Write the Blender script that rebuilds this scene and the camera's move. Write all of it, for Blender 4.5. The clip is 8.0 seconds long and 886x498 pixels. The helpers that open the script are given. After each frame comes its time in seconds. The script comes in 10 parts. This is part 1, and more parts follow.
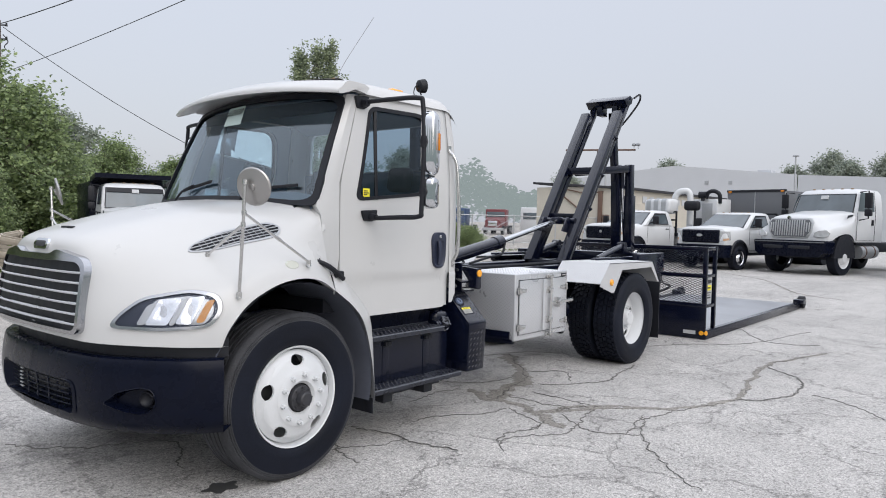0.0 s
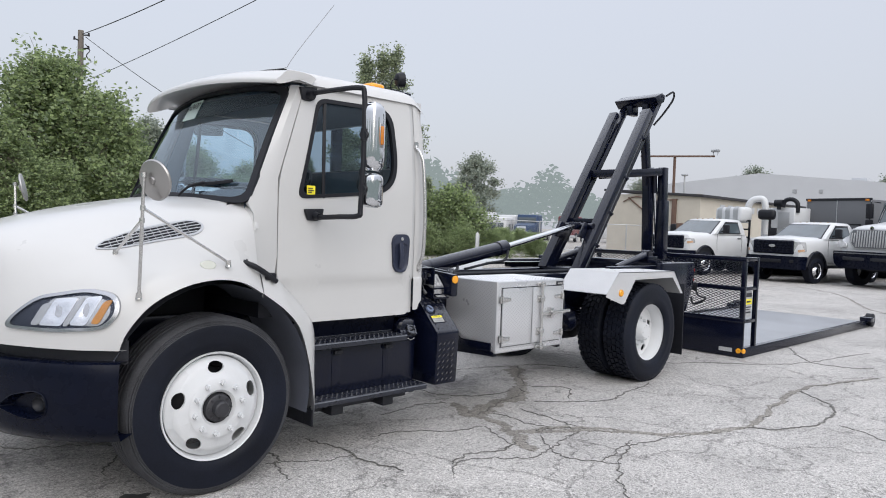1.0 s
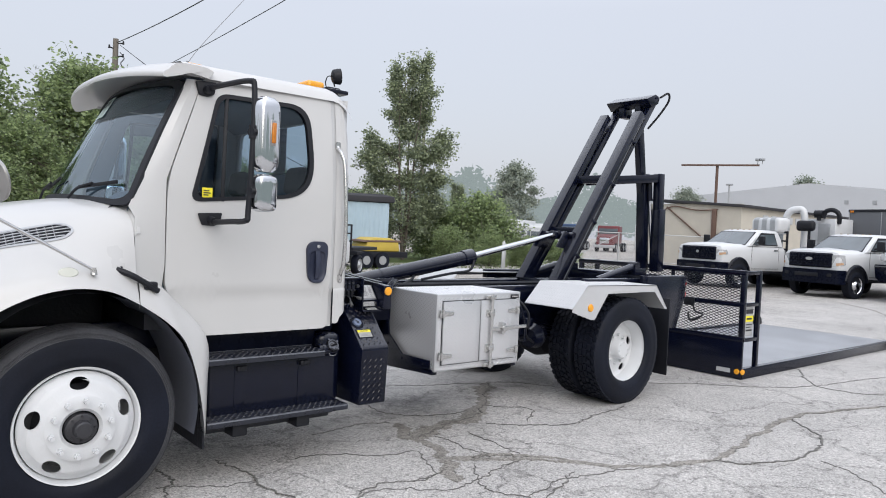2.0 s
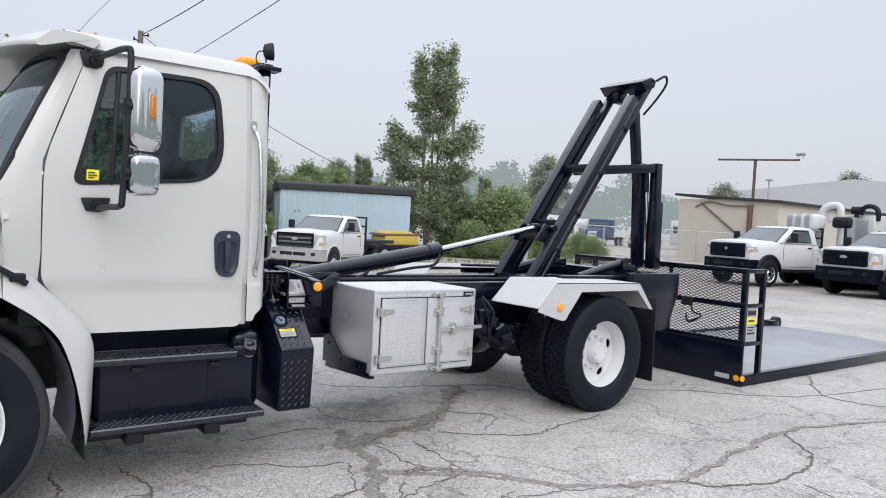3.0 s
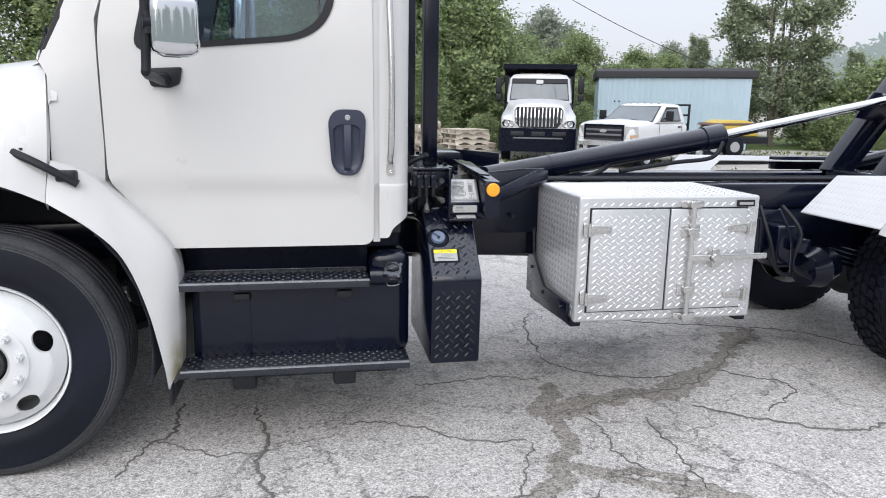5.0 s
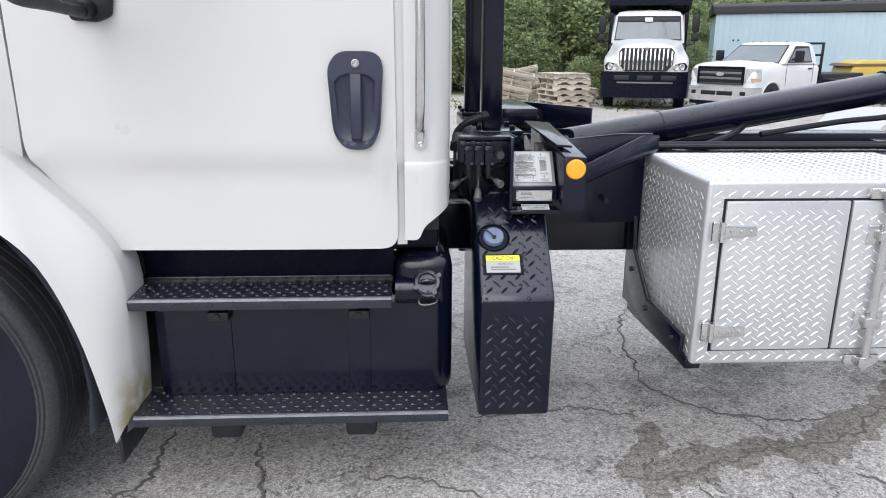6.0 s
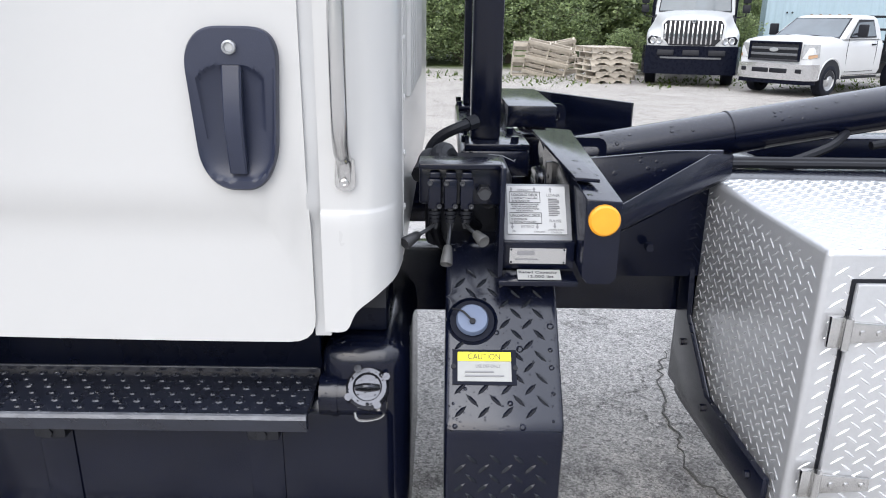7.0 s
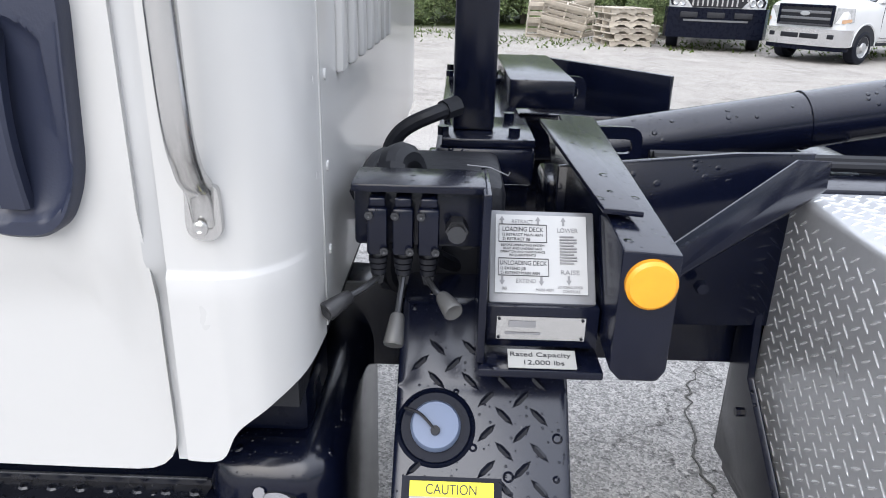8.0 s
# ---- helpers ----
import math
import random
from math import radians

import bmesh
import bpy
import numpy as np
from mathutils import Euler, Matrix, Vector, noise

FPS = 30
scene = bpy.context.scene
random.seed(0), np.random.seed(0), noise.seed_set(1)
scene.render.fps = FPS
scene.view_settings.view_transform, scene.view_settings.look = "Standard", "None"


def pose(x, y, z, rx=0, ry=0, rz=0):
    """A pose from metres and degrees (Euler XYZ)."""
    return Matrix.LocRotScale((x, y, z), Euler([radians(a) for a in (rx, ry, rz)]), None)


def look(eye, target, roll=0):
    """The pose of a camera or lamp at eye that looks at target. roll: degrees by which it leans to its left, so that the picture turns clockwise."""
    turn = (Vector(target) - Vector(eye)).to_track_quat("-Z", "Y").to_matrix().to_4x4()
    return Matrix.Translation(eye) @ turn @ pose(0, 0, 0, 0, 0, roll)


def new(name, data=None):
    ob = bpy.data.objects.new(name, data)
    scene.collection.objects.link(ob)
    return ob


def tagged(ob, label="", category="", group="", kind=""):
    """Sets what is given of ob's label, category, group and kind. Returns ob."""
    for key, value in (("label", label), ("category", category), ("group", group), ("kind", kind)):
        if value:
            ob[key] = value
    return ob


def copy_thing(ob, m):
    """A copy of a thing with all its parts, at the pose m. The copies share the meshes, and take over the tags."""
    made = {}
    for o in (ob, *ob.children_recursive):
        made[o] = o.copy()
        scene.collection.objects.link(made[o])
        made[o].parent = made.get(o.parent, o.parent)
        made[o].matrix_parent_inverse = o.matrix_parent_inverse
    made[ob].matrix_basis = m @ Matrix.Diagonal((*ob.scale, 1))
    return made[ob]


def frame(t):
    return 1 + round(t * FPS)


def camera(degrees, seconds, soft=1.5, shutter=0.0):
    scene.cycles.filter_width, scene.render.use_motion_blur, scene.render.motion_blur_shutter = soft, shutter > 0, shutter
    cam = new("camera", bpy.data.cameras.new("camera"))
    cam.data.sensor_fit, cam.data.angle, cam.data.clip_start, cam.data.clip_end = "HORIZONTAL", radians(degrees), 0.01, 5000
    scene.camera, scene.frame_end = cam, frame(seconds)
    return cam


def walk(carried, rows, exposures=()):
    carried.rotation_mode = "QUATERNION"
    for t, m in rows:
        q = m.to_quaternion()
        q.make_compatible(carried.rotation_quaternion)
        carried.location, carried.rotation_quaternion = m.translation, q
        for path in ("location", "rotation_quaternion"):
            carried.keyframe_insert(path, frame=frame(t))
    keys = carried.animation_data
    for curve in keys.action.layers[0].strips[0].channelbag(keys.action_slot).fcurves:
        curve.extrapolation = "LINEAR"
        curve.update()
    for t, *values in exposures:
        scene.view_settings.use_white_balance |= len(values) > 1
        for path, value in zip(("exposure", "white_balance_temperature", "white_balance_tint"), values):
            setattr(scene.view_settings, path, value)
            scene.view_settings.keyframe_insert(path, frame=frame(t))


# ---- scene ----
cam = camera(64.1, 8.0, 1.0)

PATH = [
    (0, (0.056, 0.078, 1.539), (1.595, 1.353, 1.46), 1.2),
    (0.5, (0.473, -0.059, 1.529), (1.937, 1.302, 1.451), 1.6),
    (1, (0.888, -0.268, 1.527), (2.277, 1.169, 1.46), 2.0),
    (1.5, (1.31, -0.416, 1.526), (2.645, 1.073, 1.471), 2.3),
    (2, (1.756, -0.505, 1.554), (3.052, 1.017, 1.505), 2.6),
    (2.2, (1.925, -0.567, 1.559), (3.213, 0.963, 1.511), 2.7),
    (3.3, (2.846, -0.546, 1.559), (3.989, 1.093, 1.479), 2.9),
    (3.5, (3.036, -0.535, 1.52), (4.108, 1.152, 1.436), 2.6),
    (4, (3.37, -0.277, 1.529), (4.231, 1.518, 1.339), 2.5),
    (4.5, (3.666, 0.058, 1.512), (4.268, 1.941, 1.213), 1.8),
    (5, (3.907, 0.516, 1.472), (4.278, 2.442, 1.078), 1.0),
    (5.2, (3.986, 0.721, 1.486), (4.28, 2.651, 1.056), 0.7),
    (6.3, (4.274, 1.709, 1.455), (4.326, 3.630, 0.879), 0.4),
    (6.5, (4.32, 1.878, 1.462), (4.347, 3.789, 0.871), 0.54),
    (7, (4.409, 2.268, 1.469), (4.411, 4.17, 0.851), 0.7),
    (7.5, (4.418, 2.606, 1.458), (4.413, 4.498, 0.81), 0.85),
    (8, (4.484, 2.801, 1.435), (4.458, 4.668, 0.717), 1.52),
]
walk(cam, [(t, look(eye, target, roll)) for t, eye, target, roll in PATH],
     [(0, 0.36, 6400, 10), (2.2, 0.43, 6400, 10), (3.4, 0.50, 6390, 10), (4.0, 0.57, 6380, 10), (5.0, 0.71, 6360, 10), (6.3, 0.85, 6300, 10), (8.0, 1.00, 6260, 10)])

# ---- sky and sun: bright overcast ----
world = bpy.data.worlds.new("overcast_sky")
scene.world = world
world.use_nodes = True
wn, wl = world.node_tree.nodes, world.node_tree.links
wn.clear()
sky = wn.new("ShaderNodeTexSky")
sky.sky_type, sky.sun_disc = "NISHITA", False
sky.sun_elevation, sky.sun_rotation = radians(35), radians(203)
sky.air_density, sky.dust_density = 1.5, 4.0
wco = wn.new("ShaderNodeTexCoord")
wsep = wn.new("ShaderNodeSeparateXYZ")
wramp = wn.new("ShaderNodeValToRGB")
wramp.color_ramp.elements[0].position, wramp.color_ramp.elements[0].color = 0.0, (0.535, 0.552, 0.618, 1)
wramp.color_ramp.elements[1].position, wramp.color_ramp.elements[1].color = 0.85, (1.40, 1.44, 1.56, 1)
e = wramp.color_ramp.elements.new(0.3)
e.color = (0.62, 0.638, 0.708, 1)
bg_cloud, bg_sky = wn.new("ShaderNodeBackground"), wn.new("ShaderNodeBackground")
bg_cloud.inputs[1].default_value, bg_sky.inputs[1].default_value = 0.77, 0.02
wadd, wout = wn.new("ShaderNodeAddShader"), wn.new("ShaderNodeOutputWorld")
wl.new(wco.outputs["Generated"], wsep.inputs[0])
wl.new(wsep.outputs["Z"], wramp.inputs[0])
wl.new(wramp.outputs[0], bg_cloud.inputs[0])
wl.new(sky.outputs[0], bg_sky.inputs[0])
wl.new(bg_cloud.outputs[0], wadd.inputs[0])
wl.new(bg_sky.outputs[0], wadd.inputs[1])
wl.new(wadd.outputs[0], wout.inputs[0])
sun = new("sun", bpy.data.lights.new("sun", "SUN"))
sun.data.energy, sun.data.angle, sun.data.color = 0.95, radians(60), (1.0, 0.98, 0.96)
sun.matrix_world = look((-9, -21, 16), (0, 0, 0))
scene.view_settings.exposure = 0.0

# ---- materials ----
def mat(name, color, rough=0.5, metal=0.0, vary=0.12, scale=6.0, bump=0.0, bump_scale=80.0, coat=0.0, random_value=0.0, fine=0.0, spec=0.5):
    """Principled surface with colour drift at two scales, roughness drift and fine relief."""
    m = bpy.data.materials.new(name)
    m.use_nodes = True
    n, l = m.node_tree.nodes, m.node_tree.links
    b = n["Principled BSDF"]
    tc = n.new("ShaderNodeTexCoord")
    no = n.new("ShaderNodeTexNoise")
    no.inputs["Scale"].default_value, no.inputs["Detail"].default_value = scale, 6.0
    l.new(tc.outputs["Object"], no.inputs["Vector"])
    mix = n.new("ShaderNodeMix")
    mix.data_type = "RGBA"
    d = tuple(max(0.0, c * (1 - vary)) for c in color)
    u = tuple(min(1.0, c * (1 + vary)) for c in color)
    mix.inputs[6].default_value, mix.inputs[7].default_value = (*d, 1), (*u, 1)
    l.new(no.outputs["Fac"], mix.inputs[0])
    out = mix.outputs[2]
    if fine:
        nf = n.new("ShaderNodeTexNoise")
        nf.inputs["Scale"].default_value, nf.inputs["Detail"].default_value = scale * 25, 3.0
        l.new(tc.outputs["Object"], nf.inputs["Vector"])
        mr = n.new("ShaderNodeMapRange")
        mr.inputs[3].default_value, mr.inputs[4].default_value = 1 - fine, 1 + fine
        l.new(nf.outputs["Fac"], mr.inputs[0])
        mul = n.new("ShaderNodeVectorMath")
        mul.operation = "SCALE"
        l.new(out, mul.inputs[0])
        l.new(mr.outputs[0], mul.inputs["Scale"])
        out = mul.outputs[0]
    if random_value:
        oi = n.new("ShaderNodeObjectInfo")
        hs = n.new("ShaderNodeHueSaturation")
        mr2 = n.new("ShaderNodeMapRange")
        mr2.inputs[3].default_value, mr2.inputs[4].default_value = 1 - random_value, 1 + random_value
        l.new(oi.outputs["Random"], mr2.inputs[0])
        l.new(mr2.outputs[0], hs.inputs["Value"])
        l.new(out, hs.inputs["Color"])
        out = hs.outputs[0]
    l.new(out, b.inputs["Base Color"])
    rr = n.new("ShaderNodeMapRange")
    rr.inputs[3].default_value, rr.inputs[4].default_value = max(0.02, rough * 0.75), min(1, rough * 1.25)
    l.new(no.outputs["Fac"], rr.inputs[0])
    l.new(rr.outputs[0], b.inputs["Roughness"])
    b.inputs["Metallic"].default_value = metal
    b.inputs["Specular IOR Level"].default_value = spec
    b.inputs["Coat Weight"].default_value = coat
    b.inputs["Coat Roughness"].default_value = 0.05
    if bump:
        nb_ = n.new("ShaderNodeTexNoise")
        nb_.inputs["Scale"].default_value, nb_.inputs["Detail"].default_value = bump_scale, 4.0
        l.new(tc.outputs["Object"], nb_.inputs["Vector"])
        bp = n.new("ShaderNodeBump")
        bp.inputs["Strength"].default_value, bp.inputs["Distance"].default_value = bump, 0.01
        l.new(nb_.outputs["Fac"], bp.inputs["Height"])
        l.new(bp.outputs[0], b.inputs["Normal"])
    return m


def glass_mat(name, tint, gloss_rough=0.0, ior=1.85):
    m = bpy.data.materials.new(name)
    m.use_nodes = True
    n, l = m.node_tree.nodes, m.node_tree.links
    n.clear()
    o, mx = n.new("ShaderNodeOutputMaterial"), n.new("ShaderNodeMixShader")
    tr, gl, fr = n.new("ShaderNodeBsdfTransparent"), n.new("ShaderNodeBsdfGlossy"), n.new("ShaderNodeFresnel")
    tr.inputs[0].default_value = (*tint, 1)
    gl.inputs[0].default_value = (0.84, 0.94, 1.0, 1)
    gl.inputs["Roughness"].default_value = gloss_rough
    fr.inputs["IOR"].default_value = ior
    l.new(fr.outputs[0], mx.inputs[0])
    l.new(tr.outputs[0], mx.inputs[1])
    l.new(gl.outputs[0], mx.inputs[2])
    l.new(mx.outputs[0], o.inputs[0])
    return m


WHITE = mat("white_paint", (0.534, 0.532, 0.526), 0.30, vary=0.035, scale=2.0, coat=0.35, bump=0.015, bump_scale=6)
WHITE2 = mat("white_paint_parked", (0.60, 0.61, 0.62), 0.35, vary=0.06, scale=1.5, coat=0.3)
BLACK = mat("black_gloss_paint", (0.0032, 0.0047, 0.0142), 0.18, vary=0.4, scale=9.0, bump=0.06, bump_scale=38, coat=0.08, spec=0.30)


def wet(m):
    """Rain beads and a film of water on faces that look up."""
    n, l = m.node_tree.nodes, m.node_tree.links
    b = n["Principled BSDF"]
    tc, ge, sp = n.new("ShaderNodeTexCoord"), n.new("ShaderNodeNewGeometry"), n.new("ShaderNodeSeparateXYZ")
    l.new(ge.outputs["Normal"], sp.inputs[0])
    up = n.new("ShaderNodeMapRange")
    up.inputs[1].default_value, up.inputs[2].default_value = 0.15, 0.7
    l.new(sp.outputs["Z"], up.inputs[0])
    co = n.new("ShaderNodeMapRange")
    co.inputs[3].default_value, co.inputs[4].default_value = 0.10, 1.0
    l.new(up.outputs[0], co.inputs[0])
    l.new(co.outputs[0], b.inputs["Coat Weight"])
    b.inputs["Coat Roughness"].default_value = 0.22
    last = None
    for scale, size in ((48.0, 0.36), (150.0, 0.36)):
        vo = n.new("ShaderNodeTexVoronoi")
        vo.inputs["Scale"].default_value = scale
        l.new(tc.outputs["Object"], vo.inputs["Vector"])
        se = n.new("ShaderNodeSeparateColor")
        l.new(vo.outputs["Color"], se.inputs[0])
        rad = n.new("ShaderNodeMapRange")
        rad.inputs[1].default_value, rad.inputs[2].default_value = 0.45, 1.0
        rad.inputs[3].default_value, rad.inputs[4].default_value = 0.0, size
        l.new(se.outputs[0], rad.inputs[0])
        di = n.new("ShaderNodeMath")
        di.operation = "SUBTRACT"
        l.new(rad.outputs[0], di.inputs[0])
        l.new(vo.outputs["Distance"], di.inputs[1])
        bd = n.new("ShaderNodeMapRange")
        bd.interpolation_type = "SMOOTHSTEP"
        bd.inputs[1].default_value, bd.inputs[2].default_value = 0.0, 0.16
        l.new(di.outputs[0], bd.inputs[0])
        mu = n.new("ShaderNodeMath")
        mu.operation = "MULTIPLY"
        l.new(bd.outputs[0], mu.inputs[0])
        l.new(up.outputs[0], mu.inputs[1])
        bp = n.new("ShaderNodeBump")
        bp.inputs["Strength"].default_value, bp.inputs["Distance"].default_value = 0.9, 0.25 / scale
        l.new(mu.outputs[0], bp.inputs["Height"])
        if last is not None:
            l.new(last.outputs[0], bp.inputs["Normal"])
        last = bp
    l.new(last.outputs[0], b.inputs["Coat Normal"])
    l.new(last.outputs[0], b.inputs["Normal"])


wet(BLACK)
BLACKM = mat("black_satin_plastic", (0.0028, 0.0042, 0.0118), 0.28, vary=0.3, scale=14, bump=0.03, bump_scale=300, spec=0.12, coat=0.05)
TRIM = mat("black_rubber_trim", (0.0065, 0.0074, 0.0115), 0.5, vary=0.3, scale=20, spec=0.35)
UNDER = mat("dark_underbody", (0.006, 0.0072, 0.0125), 0.6, vary=0.5, scale=10, bump=0.2, bump_scale=50)
FLANGE = mat("grey_fender_edge", (0.20, 0.205, 0.22), 0.6, vary=0.3, scale=7, bump=0.1, bump_scale=60)
WELL = mat("grey_wheel_well_liner", (0.105, 0.113, 0.142), 0.5, vary=0.35, scale=5, bump=0.15, bump_scale=40)
DCHROME = mat("dull_chrome", (0.46, 0.465, 0.485), 0.17, 1.0, vary=0.10, scale=9)
TREADRUB = mat("scuffed_tyre_tread", (0.042, 0.043, 0.048), 0.62, vary=0.75, scale=5.0, bump=0.25, bump_scale=90, fine=0.5, spec=0.3)
CHROME = mat("chrome", (0.70, 0.71, 0.73), 0.07, 1.0, vary=0.04, scale=5)
STEEL = mat("brushed_stainless", (0.60, 0.595, 0.585), 0.24, 1.0, vary=0.04, scale=12)
TREAD = mat("tread_plate_lozenge", (0.80, 0.805, 0.82), 0.24, 0.50, vary=0.05, scale=5)
ALU = mat("aluminium_tread_plate", (0.53, 0.535, 0.55), 0.29, 0.50, vary=0.10, scale=3, bump=0.05, bump_scale=160, fine=0.06)
RUBBER = mat("tyre_rubber", (0.0062, 0.0080, 0.0150), 0.58, vary=0.9, scale=3.0, bump=0.12, bump_scale=120, fine=0.3, spec=0.20)
RIMW = mat("white_wheel_paint", (0.64, 0.65, 0.66), 0.42, vary=0.05, scale=8, bump=0.05, bump_scale=90)
HUB = mat("dark_hub_cap", (0.03, 0.03, 0.035), 0.45, vary=0.4, scale=18)
DARKAMBER = mat("dark_amber_lens", (0.52, 0.17, 0.012), 0.2, vary=0.3, scale=60, coat=0.4)
AMBER = mat("amber_lens", (0.85, 0.36, 0.015), 0.22, vary=0.08, scale=40, coat=0.4)
REDLENS = mat("red_lens", (0.55, 0.015, 0.015), 0.2, vary=0.1, scale=40, coat=0.4)
YELLOW = mat("yellow_label", (0.85, 0.75, 0.03), 0.5, vary=0.05, scale=20)
PAPER = mat("white_label", (0.46, 0.465, 0.47), 0.5, vary=0.04, scale=20)
INK = mat("dark_print", (0.03, 0.03, 0.035), 0.6, vary=0.2, scale=20)
GREYINK = mat("grey_print", (0.22, 0.22, 0.23), 0.6, vary=0.2, scale=20)
DARKGLASS = mat("dark_vehicle_glass", (0.075, 0.095, 0.108), 0.04, vary=0.5, scale=1.3, coat=0.6, spec=0.6)
GLASS = glass_mat("clear_glass", (0.70, 0.88, 0.98), 0.0, 2.05)
# near door's glass darkened to stand in for cab shade; far door's clearer
TINT = glass_mat("tinted_glass", (0.37, 0.47, 0.57), 0.0, 1.48)
TINT2 = glass_mat("clearer_door_glass", (0.60, 0.71, 0.79), 0.0, 1.7)
LENS = glass_mat("lamp_lens", (0.97, 0.97, 0.98), 0.02, 1.3)
REFL = mat("lamp_reflector", (0.78, 0.79, 0.81), 0.10, 1.0, vary=0.06, scale=12, bump=0.42, bump_scale=11)
TREADB = mat("black_tread_lozenge", (0.0055, 0.0065, 0.012), 0.18, vary=0.2, scale=9, coat=0.3, spec=0.35)
CABIN = mat("grey_cab_trim", (0.15, 0.19, 0.24), 0.7, vary=0.15, scale=8, bump=0.1, bump_scale=150)
SEATM = mat("dark_grey_seat_fabric", (0.045, 0.047, 0.052), 0.85, vary=0.2, scale=20, bump=0.2, bump_scale=200)
DECKM = mat("worn_steel_deck", (0.30, 0.31, 0.33), 0.38, 0.1, vary=0.35, scale=1.6, bump=0.05, bump_scale=30, fine=0.1)
WOOD = mat("weathered_pallet_wood", (0.47, 0.425, 0.36), 0.8, vary=0.25, scale=9, bump=0.3, bump_scale=60, random_value=0.25)
TANWALL = mat("tan_block_wall", (0.50, 0.465, 0.40), 0.85, vary=0.12, scale=1.5, bump=0.2, bump_scale=20, fine=0.08)
BLUEWALL = mat("light_blue_corrugated_steel", (0.37, 0.48, 0.55), 0.5, vary=0.1, scale=1.2)
DARKROOF = mat("dark_shingle_roof", (0.03, 0.03, 0.035), 0.8, vary=0.3, scale=4)
GREYWALL = mat("pale_grey_steel_cladding", (0.46, 0.475, 0.50), 0.6, vary=0.06, scale=0.6)
GREYBOX = mat("grey_box_body", (0.12, 0.125, 0.135), 0.5, vary=0.1, scale=1.0)
RUST = mat("rusty_steel", (0.13, 0.08, 0.06), 0.8, vary=0.3, scale=6)
GALV = mat("galvanised_steel", (0.42, 0.43, 0.44), 0.5, 0.6, vary=0.1, scale=12)
BARK = mat("bark", (0.13, 0.11, 0.09), 0.9, vary=0.35, scale=7, bump=0.5, bump_scale=25)
UPOLE = mat("weathered_pole_wood", (0.17, 0.15, 0.13), 0.9, vary=0.25, scale=5, bump=0.2, bump_scale=30)
REDPAINT = mat("red_truck_paint", (0.14, 0.03, 0.035), 0.35, vary=0.1, scale=2)
BLUEPAINT = mat("dark_blue_truck_paint", (0.03, 0.06, 0.13), 0.35, vary=0.1, scale=2)
YELPAINT = mat("yellow_machine_paint", (0.50, 0.37, 0.06), 0.5, vary=0.12, scale=3)
DEFCAP = mat("blue_grey_cap", (0.13, 0.165, 0.25), 0.4, vary=0.08, scale=20)


def leaf_mat(name, c, spread=0.35):
    m = bpy.data.materials.new(name)
    m.use_nodes = True
    n, l = m.node_tree.nodes, m.node_tree.links
    b = n["Principled BSDF"]
    ge, rp = n.new("ShaderNodeNewGeometry"), n.new("ShaderNodeValToRGB")
    rp.color_ramp.elements[0].color = (c[0] * (1 - spread), c[1] * (1 - spread), c[2] * (1 - spread), 1)
    rp.color_ramp.elements[1].color = (c[0] * (1 + 1.3 * spread), c[1] * (1 + spread), c[2] * (1 + 0.4 * spread), 1)
    l.new(ge.outputs["Random Per Island"], rp.inputs[0])
    l.new(rp.outputs[0], b.inputs["Base Color"])
    b.inputs["Roughness"].default_value = 0.5
    tl, mx = n.new("ShaderNodeBsdfTranslucent"), n.new("ShaderNodeMixShader")
    l.new(rp.outputs[0], tl.inputs[0])
    mx.inputs[0].default_value = 0.45
    l.new(b.outputs[0], mx.inputs[1])
    l.new(tl.outputs[0], mx.inputs[2])
    l.new(mx.outputs[0], n["Material Output"].inputs[0])
    return m


LEAF = leaf_mat("poplar_leaves", (0.250, 0.310, 0.225), 0.45)
LEAF2 = leaf_mat("bush_leaves", (0.235, 0.318, 0.175), 0.45)
# far leaves are paler in base colour to stand in for haze
LEAF3 = leaf_mat("haze_paled_leaves", (0.30, 0.345, 0.30), 0.2)
GRASS = leaf_mat("grass_blades", (0.09, 0.14, 0.03))

# ---- mesh helpers ----
ORIGIN = {}


def thing(name, loc, label, category, group="", kind=""):
    ob = new(name)
    ob.location = loc
    ob.empty_display_size = 0.1
    ORIGIN[ob.name] = Vector(loc)
    return tagged(ob, label, category, group, kind)


def finish(name, bm, material, smooth=35, origin=None):
    if origin is not None:
        bmesh.ops.translate(bm, vec=-Vector(origin), verts=bm.verts)
    bmesh.ops.recalc_face_normals(bm, faces=bm.faces)
    me = bpy.data.meshes.new(name)
    bm.to_mesh(me)
    bm.free()
    me.materials.append(material)
    if smooth:
        me.polygons.foreach_set("use_smooth", [True] * len(me.polygons))
        me.set_sharp_from_angle(angle=radians(smooth))
    return me


def part(name, bm, material, parent, label="", kind="", smooth=35):
    """Links a bmesh, in world coordinates, as one mesh under a thing or under a part."""
    o = ORIGIN[parent.name]
    ob = new(name, finish(name, bm, material, smooth, o))
    ob.parent = parent
    ORIGIN[ob.name] = o
    return tagged(ob, label, kind=kind)


def solid(name, bm, material, label, category, group="", kind="", loc=(0, 0, 0), smooth=35):
    """One mesh that is a thing of its own; the bmesh is in world coordinates."""
    ob = new(name, finish(name, bm, material, smooth, loc))
    ob.location = loc
    ORIGIN[ob.name] = Vector(loc)
    return tagged(ob, label, category, group, kind)


def nb():
    return bmesh.new()


def raw(bm, verts, faces):
    vs = [bm.verts.new(v) for v in verts]
    for f in faces:
        bm.faces.new([vs[i] for i in f])
    return vs


CUBE = [(0, 3, 2, 1), (4, 5, 6, 7), (0, 1, 5, 4), (1, 2, 6, 5), (2, 3, 7, 6), (3, 0, 4, 7)]


